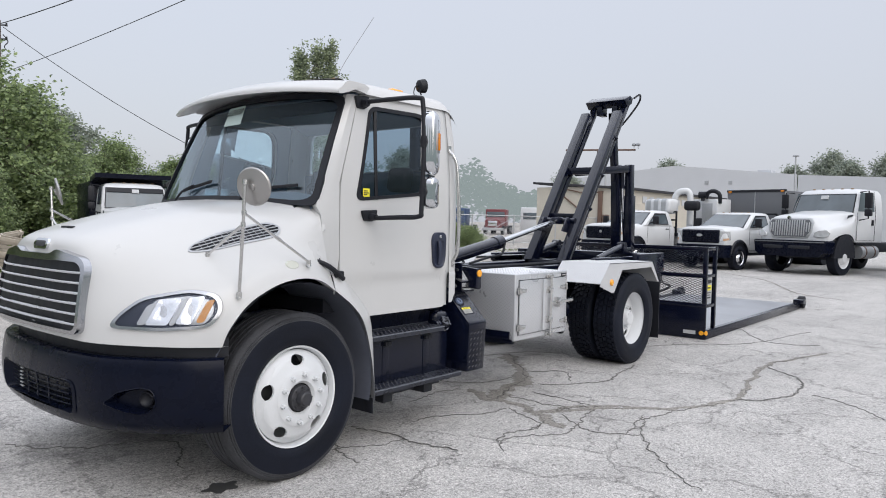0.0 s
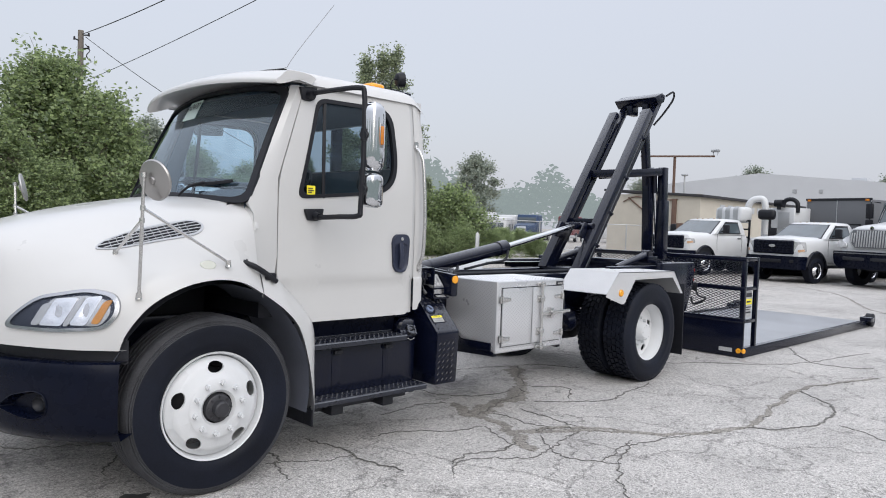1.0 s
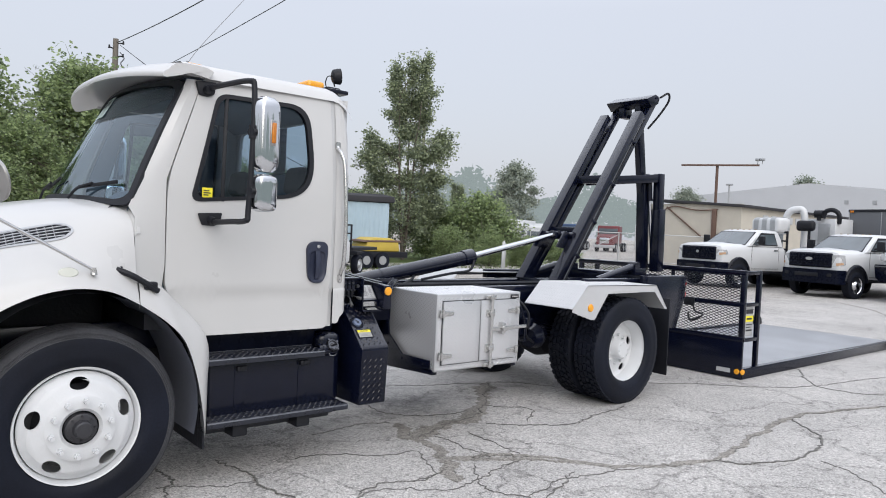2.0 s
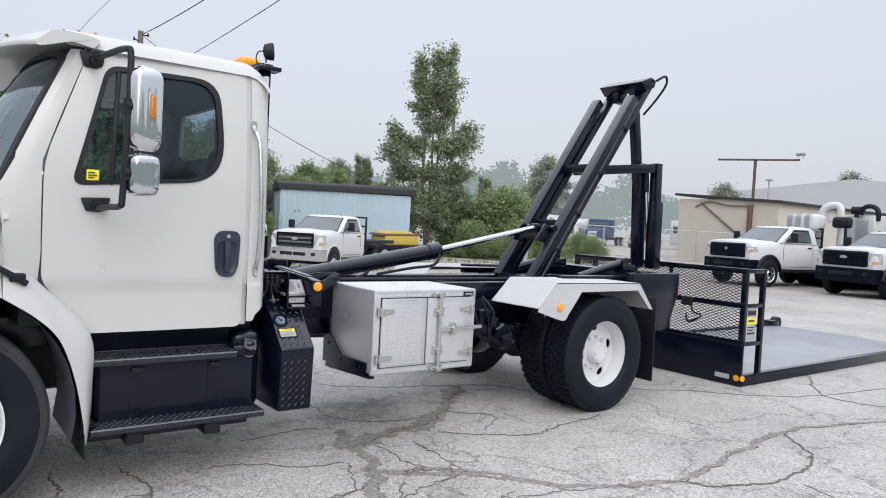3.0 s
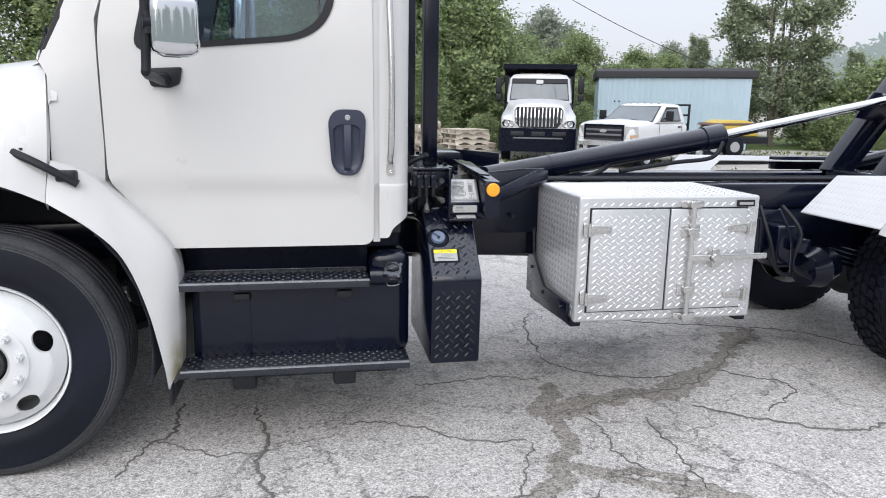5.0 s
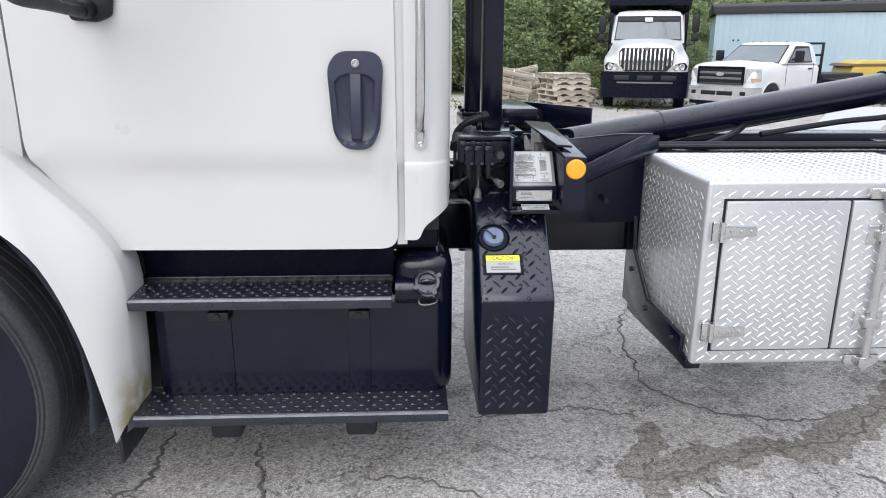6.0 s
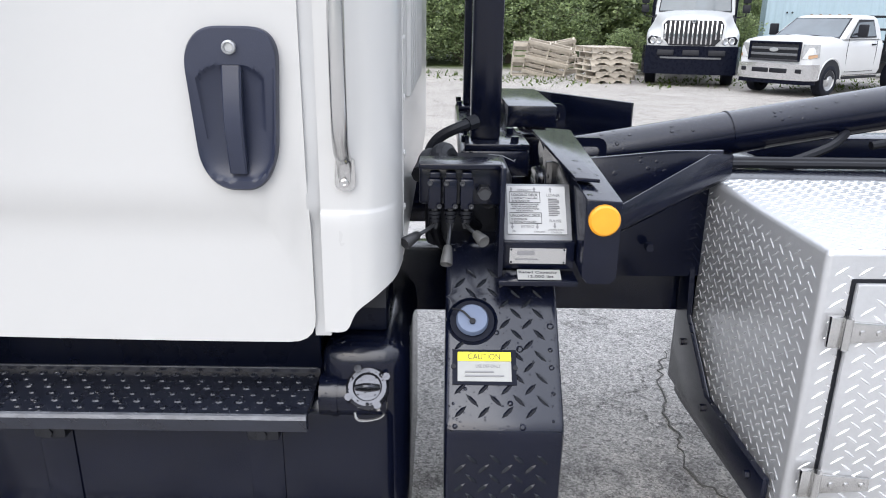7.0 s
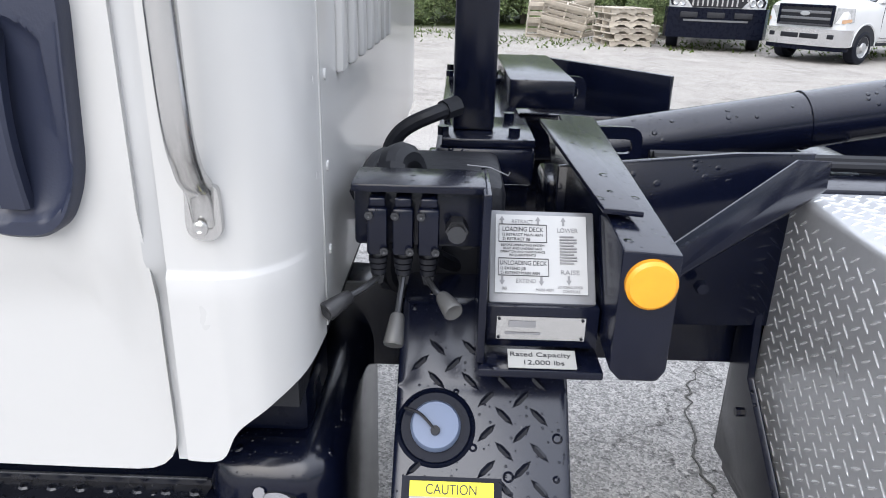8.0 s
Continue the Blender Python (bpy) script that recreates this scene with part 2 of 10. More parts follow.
def box(bm, x0, x1, y0, y1, z0, z1, bev=0.0, seg=2, m=None):
    t = bmesh.new() if bev or m else bm
    vs = raw(t, [(x0, y0, z0), (x1, y0, z0), (x1, y1, z0), (x0, y1, z0), (x0, y0, z1), (x1, y0, z1), (x1, y1, z1), (x0, y1, z1)], CUBE)
    if t is not bm:
        if bev:
            bmesh.ops.bevel(t, geom=t.edges[:], offset=bev, segments=seg, affect="EDGES", profile=0.5)
        if m:
            bmesh.ops.transform(t, matrix=m, verts=t.verts)
        join(bm, t)


def join(bm, t):
    t.verts.index_update()
    vs = [bm.verts.new(v.co) for v in t.verts]
    for f in t.faces:
        bm.faces.new([vs[v.index] for v in f.verts])
    t.free()


def frame_of(d):
    d = Vector(d).normalized()
    a = Vector((0, 0, 1)) if abs(d.z) < 0.9 else Vector((1, 0, 0))
    u = d.cross(a).normalized()
    return d, u, d.cross(u).normalized()


def beam(bm, p0, p1, w, h, bev=0.0, up=(0, 0, 1)):
    """A box of width w and height h from p0 to p1."""
    p0, p1 = Vector(p0), Vector(p1)
    d = (p1 - p0).normalized()
    u = Vector(up)
    s = d.cross(u)
    s = s.normalized() if s.length > 1e-4 else frame_of(d)[1]
    u = s.cross(d).normalized()
    t = bmesh.new()
    vs = []
    for p in (p0, p1):
        for a, b in ((-1, -1), (1, -1), (1, 1), (-1, 1)):
            vs.append(p + s * (a * w / 2) + u * (b * h / 2))
    raw(t, vs, CUBE)
    if bev:
        bmesh.ops.bevel(t, geom=t.edges[:], offset=bev, segments=2, affect="EDGES", profile=0.5)
    join(bm, t)


def cyl(bm, p0, p1, r0, r1=None, seg=20, caps=True):
    p0, p1 = Vector(p0), Vector(p1)
    r1 = r0 if r1 is None else r1
    d, u, v = frame_of(p1 - p0)
    rings = []
    for p, r in ((p0, r0), (p1, r1)):
        rings.append([bm.verts.new(p + (u * math.cos(2 * math.pi * i / seg) + v * math.sin(2 * math.pi * i / seg)) * r) for i in range(seg)])
    for i in range(seg):
        j = (i + 1) % seg
        bm.faces.new((rings[0][i], rings[0][j], rings[1][j], rings[1][i]))
    if caps:
        bm.faces.new(rings[0][::-1])
        bm.faces.new(rings[1])


def lathe(bm, prof, centre, axis, seg=48):
    """Turns a profile of (distance along axis, radius) round the axis through centre."""
    c = Vector(centre)
    d, u, v = frame_of(axis)
    rings = []
    for a, r in prof:
        if r < 1e-5:
            rings.append([bm.verts.new(c + d * a)])
        else:
            rings.append([bm.verts.new(c + d * a + (u * math.cos(2 * math.pi * i / seg) + v * math.sin(2 * math.pi * i / seg)) * r) for i in range(seg)])
    for q, w in zip(rings, rings[1:]):
        for i in range(seg):
            j = (i + 1) % seg
            if len(q) == 1 and len(w) == 1:
                continue
            if len(q) == 1:
                bm.faces.new((q[0], w[j], w[i]))
            elif len(w) == 1:
                bm.faces.new((q[i], q[j], w[0]))
            else:
                bm.faces.new((q[i], q[j], w[j], w[i]))


def spline(pts, n=6, closed=False):
    """Points along a Catmull-Rom curve through pts."""
    P = [Vector(p) for p in pts]
    m = len(P)
    out = []
    for i in range(m if closed else m - 1):
        if closed:
            a, b, c, d = P[i - 1], P[i], P[(i + 1) % m], P[(i + 2) % m]
        else:
            a, b, c, d = P[max(i - 1, 0)], P[i], P[i + 1], P[min(i + 2, m - 1)]
        for k in range(n):
            t = k / n
            out.append(0.5 * (2 * b + (c - a) * t + (2 * a - 5 * b + 4 * c - d) * t * t + (3 * b - a - 3 * c + d) * t ** 3))
    if not closed:
        out.append(P[-1])
    return out


def tube(bm, pts, r, seg=10, n=0, closed=False, flat=1.0):
    """Sweeps a round section along pts; n smooths the path."""
    P = spline(pts, n, closed) if n else [Vector(p) for p in pts]
    m = len(P)
    rings, u = [], None
    for i, p in enumerate(P):
        a = P[i - 1] if (i or closed) else p
        b = P[(i + 1) % m] if (i < m - 1 or closed) else p
        d = (b - a).normalized()
        if u is None:
            u = frame_of(d)[1]
        u = (u - d * u.dot(d)).normalized()
        v = d.cross(u)
        rings.append([bm.verts.new(p + (u * math.cos(2 * math.pi * k / seg) + v * math.sin(2 * math.pi * k / seg) * flat) * r) for k in range(seg)])
    for i in range(m if closed else m - 1):
        q, w = rings[i], rings[(i + 1) % m]
        for k in range(seg):
            j = (k + 1) % seg
            bm.faces.new((q[k], q[j], w[j], w[k]))
    if not closed:
        bm.faces.new(rings[0][::-1])
        bm.faces.new(rings[-1])


def prism(bm, poly, vec, bev=0.0):
    """Extrudes the polygon poly by vec."""
    t = bmesh.new()
    n = len(poly)
    v = Vector(vec)
    a = [t.verts.new(p) for p in poly]
    b = [t.verts.new(Vector(p) + v) for p in poly]
    t.faces.new(a[::-1])
    t.faces.new(b)
    for i in range(n):
        j = (i + 1) % n
        t.faces.new((a[i], a[j], b[j], b[i]))
    if bev:
        bmesh.ops.bevel(t, geom=t.edges[:], offset=bev, segments=2, affect="EDGES", profile=0.5)
    join(bm, t)


def surf(bm, rows, thick=None, close=False):
    """Quads through a grid of points; thick is a vector that gives the sheet its depth."""
    n, m = len(rows), len(rows[0])
    g = [[bm.verts.new(p) for p in r] for r in rows]
    for i in range(n - 1):
        for j in range(m - 1 + (1 if close else 0)):
            k = (j + 1) % m
            bm.faces.new((g[i][j], g[i][k], g[i + 1][k], g[i + 1][j]))
    if thick is not None:
        t = Vector(thick)
        h = [[bm.verts.new(Vector(p) + t) for p in r] for r in rows]
        for i in range(n - 1):
            for j in range(m - 1):
                bm.faces.new((h[i][j], h[i + 1][j], h[i + 1][j + 1], h[i][j + 1]))
        edge = [(0, j) for j in range(m)] + [(i, m - 1) for i in range(1, n)] + [(n - 1, j) for j in range(m - 2, -1, -1)] + [(i, 0) for i in range(n - 2, 0, -1)]
        for (a, b), (c, d) in zip(edge, edge[1:] + edge[:1]):
            bm.faces.new((g[a][b], g[c][d], h[c][d], h[a][b]))


def dense(rows, n=5):
    """Catmull-Rom in both directions through a coarse grid of points."""
    R = [spline(r, n) for r in rows]
    cols = [spline([r[j] for r in R], n) for j in range(len(R[0]))]
    return [[c[i] for c in cols] for i in range(len(cols[0]))]


def rounded(poly, radii, n=6):
    """A 2D polygon with rounded corners."""
    out = []
    m = len(poly)
    for i, p in enumerate(poly):
        r = radii[i] if isinstance(radii, (list, tuple)) else radii
        p = Vector(p)
        a, b = (Vector(poly[i - 1]) - p), (Vector(poly[(i + 1) % m]) - p)
        if r <= 0:
            out.append(p)
            continue
        ra, rb = min(r, a.length * 0.48), min(r, b.length * 0.48)
        s, e2 = p + a.normalized() * ra, p + b.normalized() * rb
        for k in range(n + 1):
            t = k / n
            out.append((1 - t) ** 2 * s + 2 * t * (1 - t) * p + t * t * e2)
    return out


def crossing(poly, c, ang):
    d = Vector((math.cos(ang), math.sin(ang)))
    best = None
    for i, p in enumerate(poly):
        q = poly[(i + 1) % len(poly)]
        p, q = Vector(p) - c, Vector(q) - c
        e_ = q - p
        den = d.x * e_.y - d.y * e_.x
        if abs(den) < 1e-12:
            continue
        t = (p.x * e_.y - p.y * e_.x) / den
        s = (p.x * d.y - p.y * d.x) / den
        if t > 0 and -1e-6 <= s <= 1 + 1e-6 and (best is None or t > best):
            best = t
    return c + d * (best or 0)


def holed(bm, outer, hole, place, depth=0.03, rings=5, samples=72, ease=1.0):
    """A panel with outline outer and an opening hole (2D); place(a, b, inward) gives the 3D point. Both edges get depth."""
    c = sum((Vector(p) for p in hole), Vector((0, 0))) / len(hole)
    angs = {round(2 * math.pi * i / samples, 5) for i in range(samples)}
    for p in list(outer) + list(hole):
        q = Vector(p) - c
        angs.add(round(math.atan2(q.y, q.x) % (2 * math.pi), 5))
    angs = sorted(angs)
    angs = [a for i, a in enumerate(angs) if i == 0 or a - angs[i - 1] > 0.002]
    O, Hh = [crossing(outer, c, a) for a in angs], [crossing(hole, c, a) for a in angs]
    rows = [[place(h.x, h.y, depth) for h in Hh]]
    for k in range(rings + 1):
        t = (k / rings) ** ease
        rows.append([place(*(h.lerp(o, t)), 0.0) for h, o in zip(Hh, O)])
    rows.append([place(o.x, o.y, depth) for o in O])
    surf(bm, rows, close=True)


def fan(bm, poly, place, rings=4, depth=0.0):
    """A filled patch with outline poly (2D), curved by place(a, b, inward)."""
    c = sum((Vector(p) for p in poly), Vector((0, 0))) / len(poly)
    rows = []
    if depth:
        rows.append([place(p[0], p[1], depth) for p in poly])
    for k in range(rings):
        t = 1 - k / rings
        rows.append([place(*(c.lerp(Vector(p), t)), 0.0) for p in poly])
    n = len(poly)
    g = [[bm.verts.new(p) for p in r] for r in rows]
    for a, b in zip(g, g[1:]):
        for j in range(n):
            k = (j + 1) % n
            bm.faces.new((a[j], a[k], b[k], b[j]))
    cv = bm.verts.new(place(c.x, c.y, 0.0))
    for j in range(n):
        bm.faces.new((g[-1][j], g[-1][(j + 1) % n], cv))


def treads(bm, o, eu, ev, w, h, pu=0.0225, pv=0.0225, length=0.034, width=0.008, height=0.0022, inside=None):
    """Raised lozenges of tread plate over a w by h panel that starts at o: every second column leans the other way."""
    o, eu, ev = Vector(o), Vector(eu).normalized(), Vector(ev).normalized()
    nn = eu.cross(ev)
    for i in range(1, int(w / pu)):
        for j in range(1, int(h / pv)):
            if (i + j) % 2:
                continue
            a, b = i * pu, j * pv
            if inside and not inside(a, b):
                continue
            d = (eu * pu + ev * pv * (1 if i % 2 else -1)).normalized()
            q = nn.cross(d)
            c = o + eu * a + ev * b
            t = c + nn * height
            raw(bm, [c - d * length / 2, c - d * length / 5 + q * width / 2, c + d * length / 5 + q * width / 2, c + d * length / 2, c + d * length / 5 - q * width / 2, c - d * length / 5 - q * width / 2, t - d * length / 3.4, t + d * length / 3.4],
                [(0, 5, 6), (5, 4, 7, 6), (4, 3, 7), (3, 2, 7), (2, 1, 6, 7), (1, 0, 6)])


def plate(parent, name, o, eu, ev, w, h, material, lift=0.002, label="", t=0.0015):
    """A thin flat label of w by h that starts at o."""
    o, eu, ev = Vector(o), Vector(eu).normalized(), Vector(ev).normalized()
    nn = eu.cross(ev)
    b = nb()
    vs = []
    for k in (lift, lift + t):
        vs += [o + nn * k, o + eu * w + nn * k, o + eu * w + ev * h + nn * k, o + ev * h + nn * k]
    raw(b, vs, CUBE)
    return part(name, b, material, parent, label, smooth=0)


def words(parent, text, o, eu, ev, size, material, lift=0.004, width=None):
    """Lettering in the built-in font, its lower left corner at o."""
    o, eu, ev = Vector(o), Vector(eu).normalized(), Vector(ev).normalized()
    nn = eu.cross(ev)
    cu = bpy.data.curves.new("lettering", "FONT")
    cu.body, cu.size, cu.extrude = text, size, 0.0003
    tmp = new("lettering", cu)
    me = bpy.data.meshes.new_from_object(tmp.evaluated_get(bpy.context.evaluated_depsgraph_get()))
    bpy.data.objects.remove(tmp)
    if width:
        xs = [v.co.x for v in me.vertices]
        k = width / max(1e-5, max(xs) - min(xs))
        for v in me.vertices:
            v.co.x = (v.co.x - min(xs)) * k
    b = ORIGIN[parent.name]
    for v in me.vertices:
        v.co = o + eu * v.co.x + ev * v.co.y + nn * (v.co.z + lift) - b
    me.materials.clear()
    me.materials.append(material)
    ob = new("lettering", me)
    ob.parent = parent
    ORIGIN[ob.name] = b
    return ob

# ---- ground ----
def ground_z(x, y):
    return 0.008 * min(max(0.0, y - 22.0), 60.0)


def asphalt_mat(name, tone=(1.0, 1.0, 1.0)):
    m = bpy.data.materials.new(name)
    m.use_nodes = True
    n, l = m.node_tree.nodes, m.node_tree.links
    b = n["Principled BSDF"]
    tc = n.new("ShaderNodeTexCoord")
    P = tc.outputs["Object"]

    def tex(scale, detail=4.0, rough=0.6):
        t = n.new("ShaderNodeTexNoise")
        t.inputs["Scale"].default_value, t.inputs["Detail"].default_value, t.inputs["Roughness"].default_value = scale, detail, rough
        l.new(P, t.inputs["Vector"])
        return t.outputs["Fac"]

    def ramp(src, *stops):
        r = n.new("ShaderNodeValToRGB")
        while len(r.color_ramp.elements) < len(stops):
            r.color_ramp.elements.new(0.5)
        for el, (p, c) in zip(r.color_ramp.elements, stops):
            el.position, el.color = p, (*c, 1) if isinstance(c, tuple) else (c, c, c, 1)
        l.new(src, r.inputs[0])
        return r.outputs[0]

    def mul(a, c, f=1.0):
        x = n.new("ShaderNodeMix")
        x.data_type, x.blend_type = "RGBA", "MULTIPLY"
        x.inputs[0].default_value = f
        l.new(a, x.inputs[6])
        l.new(c, x.inputs[7])
        return x.outputs[2]

    base = ramp(tex(0.55, 5.0), (0.3, (0.385 * tone[0], 0.372 * tone[1], 0.358 * tone[2])), (0.7, (0.50 * tone[0], 0.483 * tone[1], 0.463 * tone[2])))
    vo = n.new("ShaderNodeTexVoronoi")
    vo.inputs["Scale"].default_value = 150.0
    l.new(P, vo.inputs["Vector"])
    hs = n.new("ShaderNodeSeparateColor")
    l.new(vo.outputs["Color"], hs.inputs[0])
    col = mul(base, ramp(hs.outputs[0], (0.0, 0.38), (0.5, 0.98), (1.0, 1.66)), 0.66)
    v2 = n.new("ShaderNodeTexVoronoi")
    v2.inputs["Scale"].default_value = 64.0
    l.new(P, v2.inputs["Vector"])
    h2 = n.new("ShaderNodeSeparateColor")
    l.new(v2.outputs["Color"], h2.inputs[0])
    col = mul(col, ramp(h2.outputs[1], (0.0, 0.45), (0.09, 0.55), (0.14, 1.02), (0.86, 1.02), (1.0, 1.35)), 0.6)
    col = mul(col, ramp(tex(26.0, 3.0), (0.3, 0.90), (0.7, 1.10)), 0.7)
    col = mul(col, ramp(tex(1.7, 6.0, 0.7), (0.32, 0.72), (0.5, 1.0), (0.7, 1.06)), 0.6)
    # hairline cracks
    wv = n.new("ShaderNodeTexNoise")
    wv.inputs["Scale"].default_value, wv.inputs["Detail"].default_value, wv.inputs["Roughness"].default_value = 1.9, 9.0, 0.66
    l.new(P, wv.inputs["Vector"])
    sc = n.new("ShaderNodeVectorMath")
    sc.operation = "MULTIPLY_ADD"
    sc.inputs[1].default_value = (0.9, 0.9, 0.0)
    l.new(wv.outputs["Color"], sc.inputs[0])
    l.new(P, sc.inputs[2])
    vc = n.new("ShaderNodeTexVoronoi")
    vc.feature = "DISTANCE_TO_EDGE"
    vc.inputs["Scale"].default_value = 0.85
    l.new(sc.outputs[0], vc.inputs["Vector"])
    crack = ramp(vc.outputs["Distance"], (0.0, 0.42), (0.004, 0.62), (0.011, 1.0))
    col = mul(col, crack, 0.5)
    # finer crazing in patches
    v3 = n.new("ShaderNodeTexVoronoi")
    v3.feature = "DISTANCE_TO_EDGE"
    v3.inputs["Scale"].default_value = 3.4
    l.new(sc.outputs[0], v3.inputs["Vector"])
    fine = ramp(v3.outputs["Distance"], (0.0, 0.30), (0.010, 0.6), (0.022, 1.0))
    patch = ramp(tex(0.9, 3.0), (0.50, 0.0), (0.62, 1.0))
    pm = n.new("ShaderNodeMix")
    pm.data_type, pm.blend_type = "RGBA", "MULTIPLY"
    l.new(patch, pm.inputs[0])
    l.new(col, pm.inputs[6])
    l.new(fine, pm.inputs[7])
    col = pm.outputs[2]
    # damp, oily patches where the truck has stood and dripped, its shade painted in
    damp_shade = None
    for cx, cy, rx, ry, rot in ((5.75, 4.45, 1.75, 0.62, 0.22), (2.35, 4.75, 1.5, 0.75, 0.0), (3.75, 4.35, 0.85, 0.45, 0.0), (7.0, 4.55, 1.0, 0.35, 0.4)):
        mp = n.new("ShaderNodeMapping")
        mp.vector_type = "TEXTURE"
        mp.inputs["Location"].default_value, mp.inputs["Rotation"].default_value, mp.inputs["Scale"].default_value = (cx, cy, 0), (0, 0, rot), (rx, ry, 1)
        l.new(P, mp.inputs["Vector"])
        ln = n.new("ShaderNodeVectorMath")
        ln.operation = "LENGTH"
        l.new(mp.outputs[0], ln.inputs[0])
        if damp_shade is None:
            damp_shade = ln.outputs["Value"]
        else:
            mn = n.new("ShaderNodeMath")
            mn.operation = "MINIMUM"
            l.new(damp_shade, mn.inputs[0])
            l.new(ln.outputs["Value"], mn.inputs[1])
            damp_shade = mn.outputs[0]
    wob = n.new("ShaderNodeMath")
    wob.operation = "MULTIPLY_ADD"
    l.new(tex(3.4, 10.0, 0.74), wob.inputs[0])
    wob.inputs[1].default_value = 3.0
    l.new(damp_shade, wob.inputs[2])
    damp_shade_mask = ramp(wob.outputs[0], (0.0, 1.0), (0.5, 1.0), (1.0, 0.0))
    wr = damp_shade_mask.node.color_ramp
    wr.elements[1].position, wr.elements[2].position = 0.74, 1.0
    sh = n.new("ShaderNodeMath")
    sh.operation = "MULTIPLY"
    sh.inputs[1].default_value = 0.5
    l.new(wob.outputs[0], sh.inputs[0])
    l.new(sh.outputs[0], damp_shade_mask.node.inputs[0])
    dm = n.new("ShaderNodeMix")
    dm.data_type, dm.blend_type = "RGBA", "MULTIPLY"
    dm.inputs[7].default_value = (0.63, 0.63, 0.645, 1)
    l.new(damp_shade_mask, dm.inputs[0])
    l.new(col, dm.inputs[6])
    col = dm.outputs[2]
    # grass and soil beyond the yard
    sep = n.new("ShaderNodeSeparateXYZ")
    l.new(P, sep.inputs[0])
    ad = n.new("ShaderNodeMath")
    ad.operation = "MULTIPLY_ADD"
    l.new(tex(0.35, 5.0), ad.inputs[0])
    ad.inputs[1].default_value = 4.0
    l.new(sep.outputs["Y"], ad.inputs[2])
    mask = n.new("ShaderNodeMapRange")
    mask.inputs[1].default_value, mask.inputs[2].default_value = 26.5, 28.0
    l.new(ad.outputs[0], mask.inputs[0])
    # the older, dirtier surface of the back lot
    old = n.new("ShaderNodeMapRange")
    old.inputs[1].default_value, old.inputs[2].default_value, old.inputs[4].default_value = 8.5, 13.0, 0.92
    l.new(ad.outputs[0], old.inputs[0])
    om = n.new("ShaderNodeMix")
    om.data_type, om.blend_type = "RGBA", "MULTIPLY"
    om.inputs[7].default_value = (0.83, 0.805, 0.77, 1)
    l.new(old.outputs[0], om.inputs[0])
    l.new(col, om.inputs[6])
    col = om.outputs[2]
    grass = ramp(tex(3.0, 6.0), (0.3, (0.05, 0.085, 0.022)), (0.7, (0.12, 0.15, 0.05)))
    gm = n.new("ShaderNodeMix")
    gm.data_type = "RGBA"
    edge = n.new("ShaderNodeMapRange")
    edge.inputs[1].default_value, edge.inputs[2].default_value, edge.inputs[3].default_value, edge.inputs[4].default_value = 29.0, 31.5, 1.0, 0.0
    l.new(sep.outputs["X"], edge.inputs[0])
    gmk = n.new("ShaderNodeMath")
    gmk.operation = "MULTIPLY"
    l.new(mask.outputs[0], gmk.inputs[0])
    l.new(edge.outputs[0], gmk.inputs[1])
    l.new(gmk.outputs[0], gm.inputs[0])
    l.new(col, gm.inputs[6])
    l.new(grass, gm.inputs[7])
    l.new(gm.outputs[2], b.inputs["Base Color"])
    b.inputs["Specular IOR Level"].default_value = 0.12
    rg = n.new("ShaderNodeMapRange")
    rg.inputs[3].default_value, rg.inputs[4].default_value = 0.62, 0.95
    l.new(tex(1.7, 6.0, 0.7), rg.inputs[0])
    l.new(rg.outputs[0], b.inputs["Roughness"])
    bp = n.new("ShaderNodeBump")
    bp.inputs["Strength"].default_value, bp.inputs["Distance"].default_value = 0.5, 0.004
    l.new(vo.outputs["Distance"], bp.inputs["Height"])
    b2 = n.new("ShaderNodeBump")
    b2.inputs["Strength"].default_value, b2.inputs["Distance"].default_value = 0.7, 0.01
    l.new(crack, b2.inputs["Height"])
    l.new(bp.outputs[0], b2.inputs["Normal"])
    l.new(b2.outputs[0], b.inputs["Normal"])
    return m


ASPHALT = asphalt_mat("aged_asphalt")
bm = nb()
xs = sorted({-2500, -800, -300, -120, -60, 140, 300, 800, 2500, *range(-30, 111, 5)})
ys = sorted({-2500, -800, -300, -100, -50, 90, 140, 300, 800, 2500, 10, *range(-20, 72, 5), 70})
surf(bm, [[(x, y, ground_z(x, y)) for y in ys] for x in xs])
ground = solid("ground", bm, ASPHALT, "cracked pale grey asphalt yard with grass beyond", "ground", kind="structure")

# ---- cracks and filled seams in the asphalt ----
SEAM = asphalt_mat("worn_crack_filler", (0.60, 0.585, 0.555))
CRACK = mat("open_crack_dirt", (0.135, 0.13, 0.12), 0.9, vary=0.4, scale=12, fine=0.2)


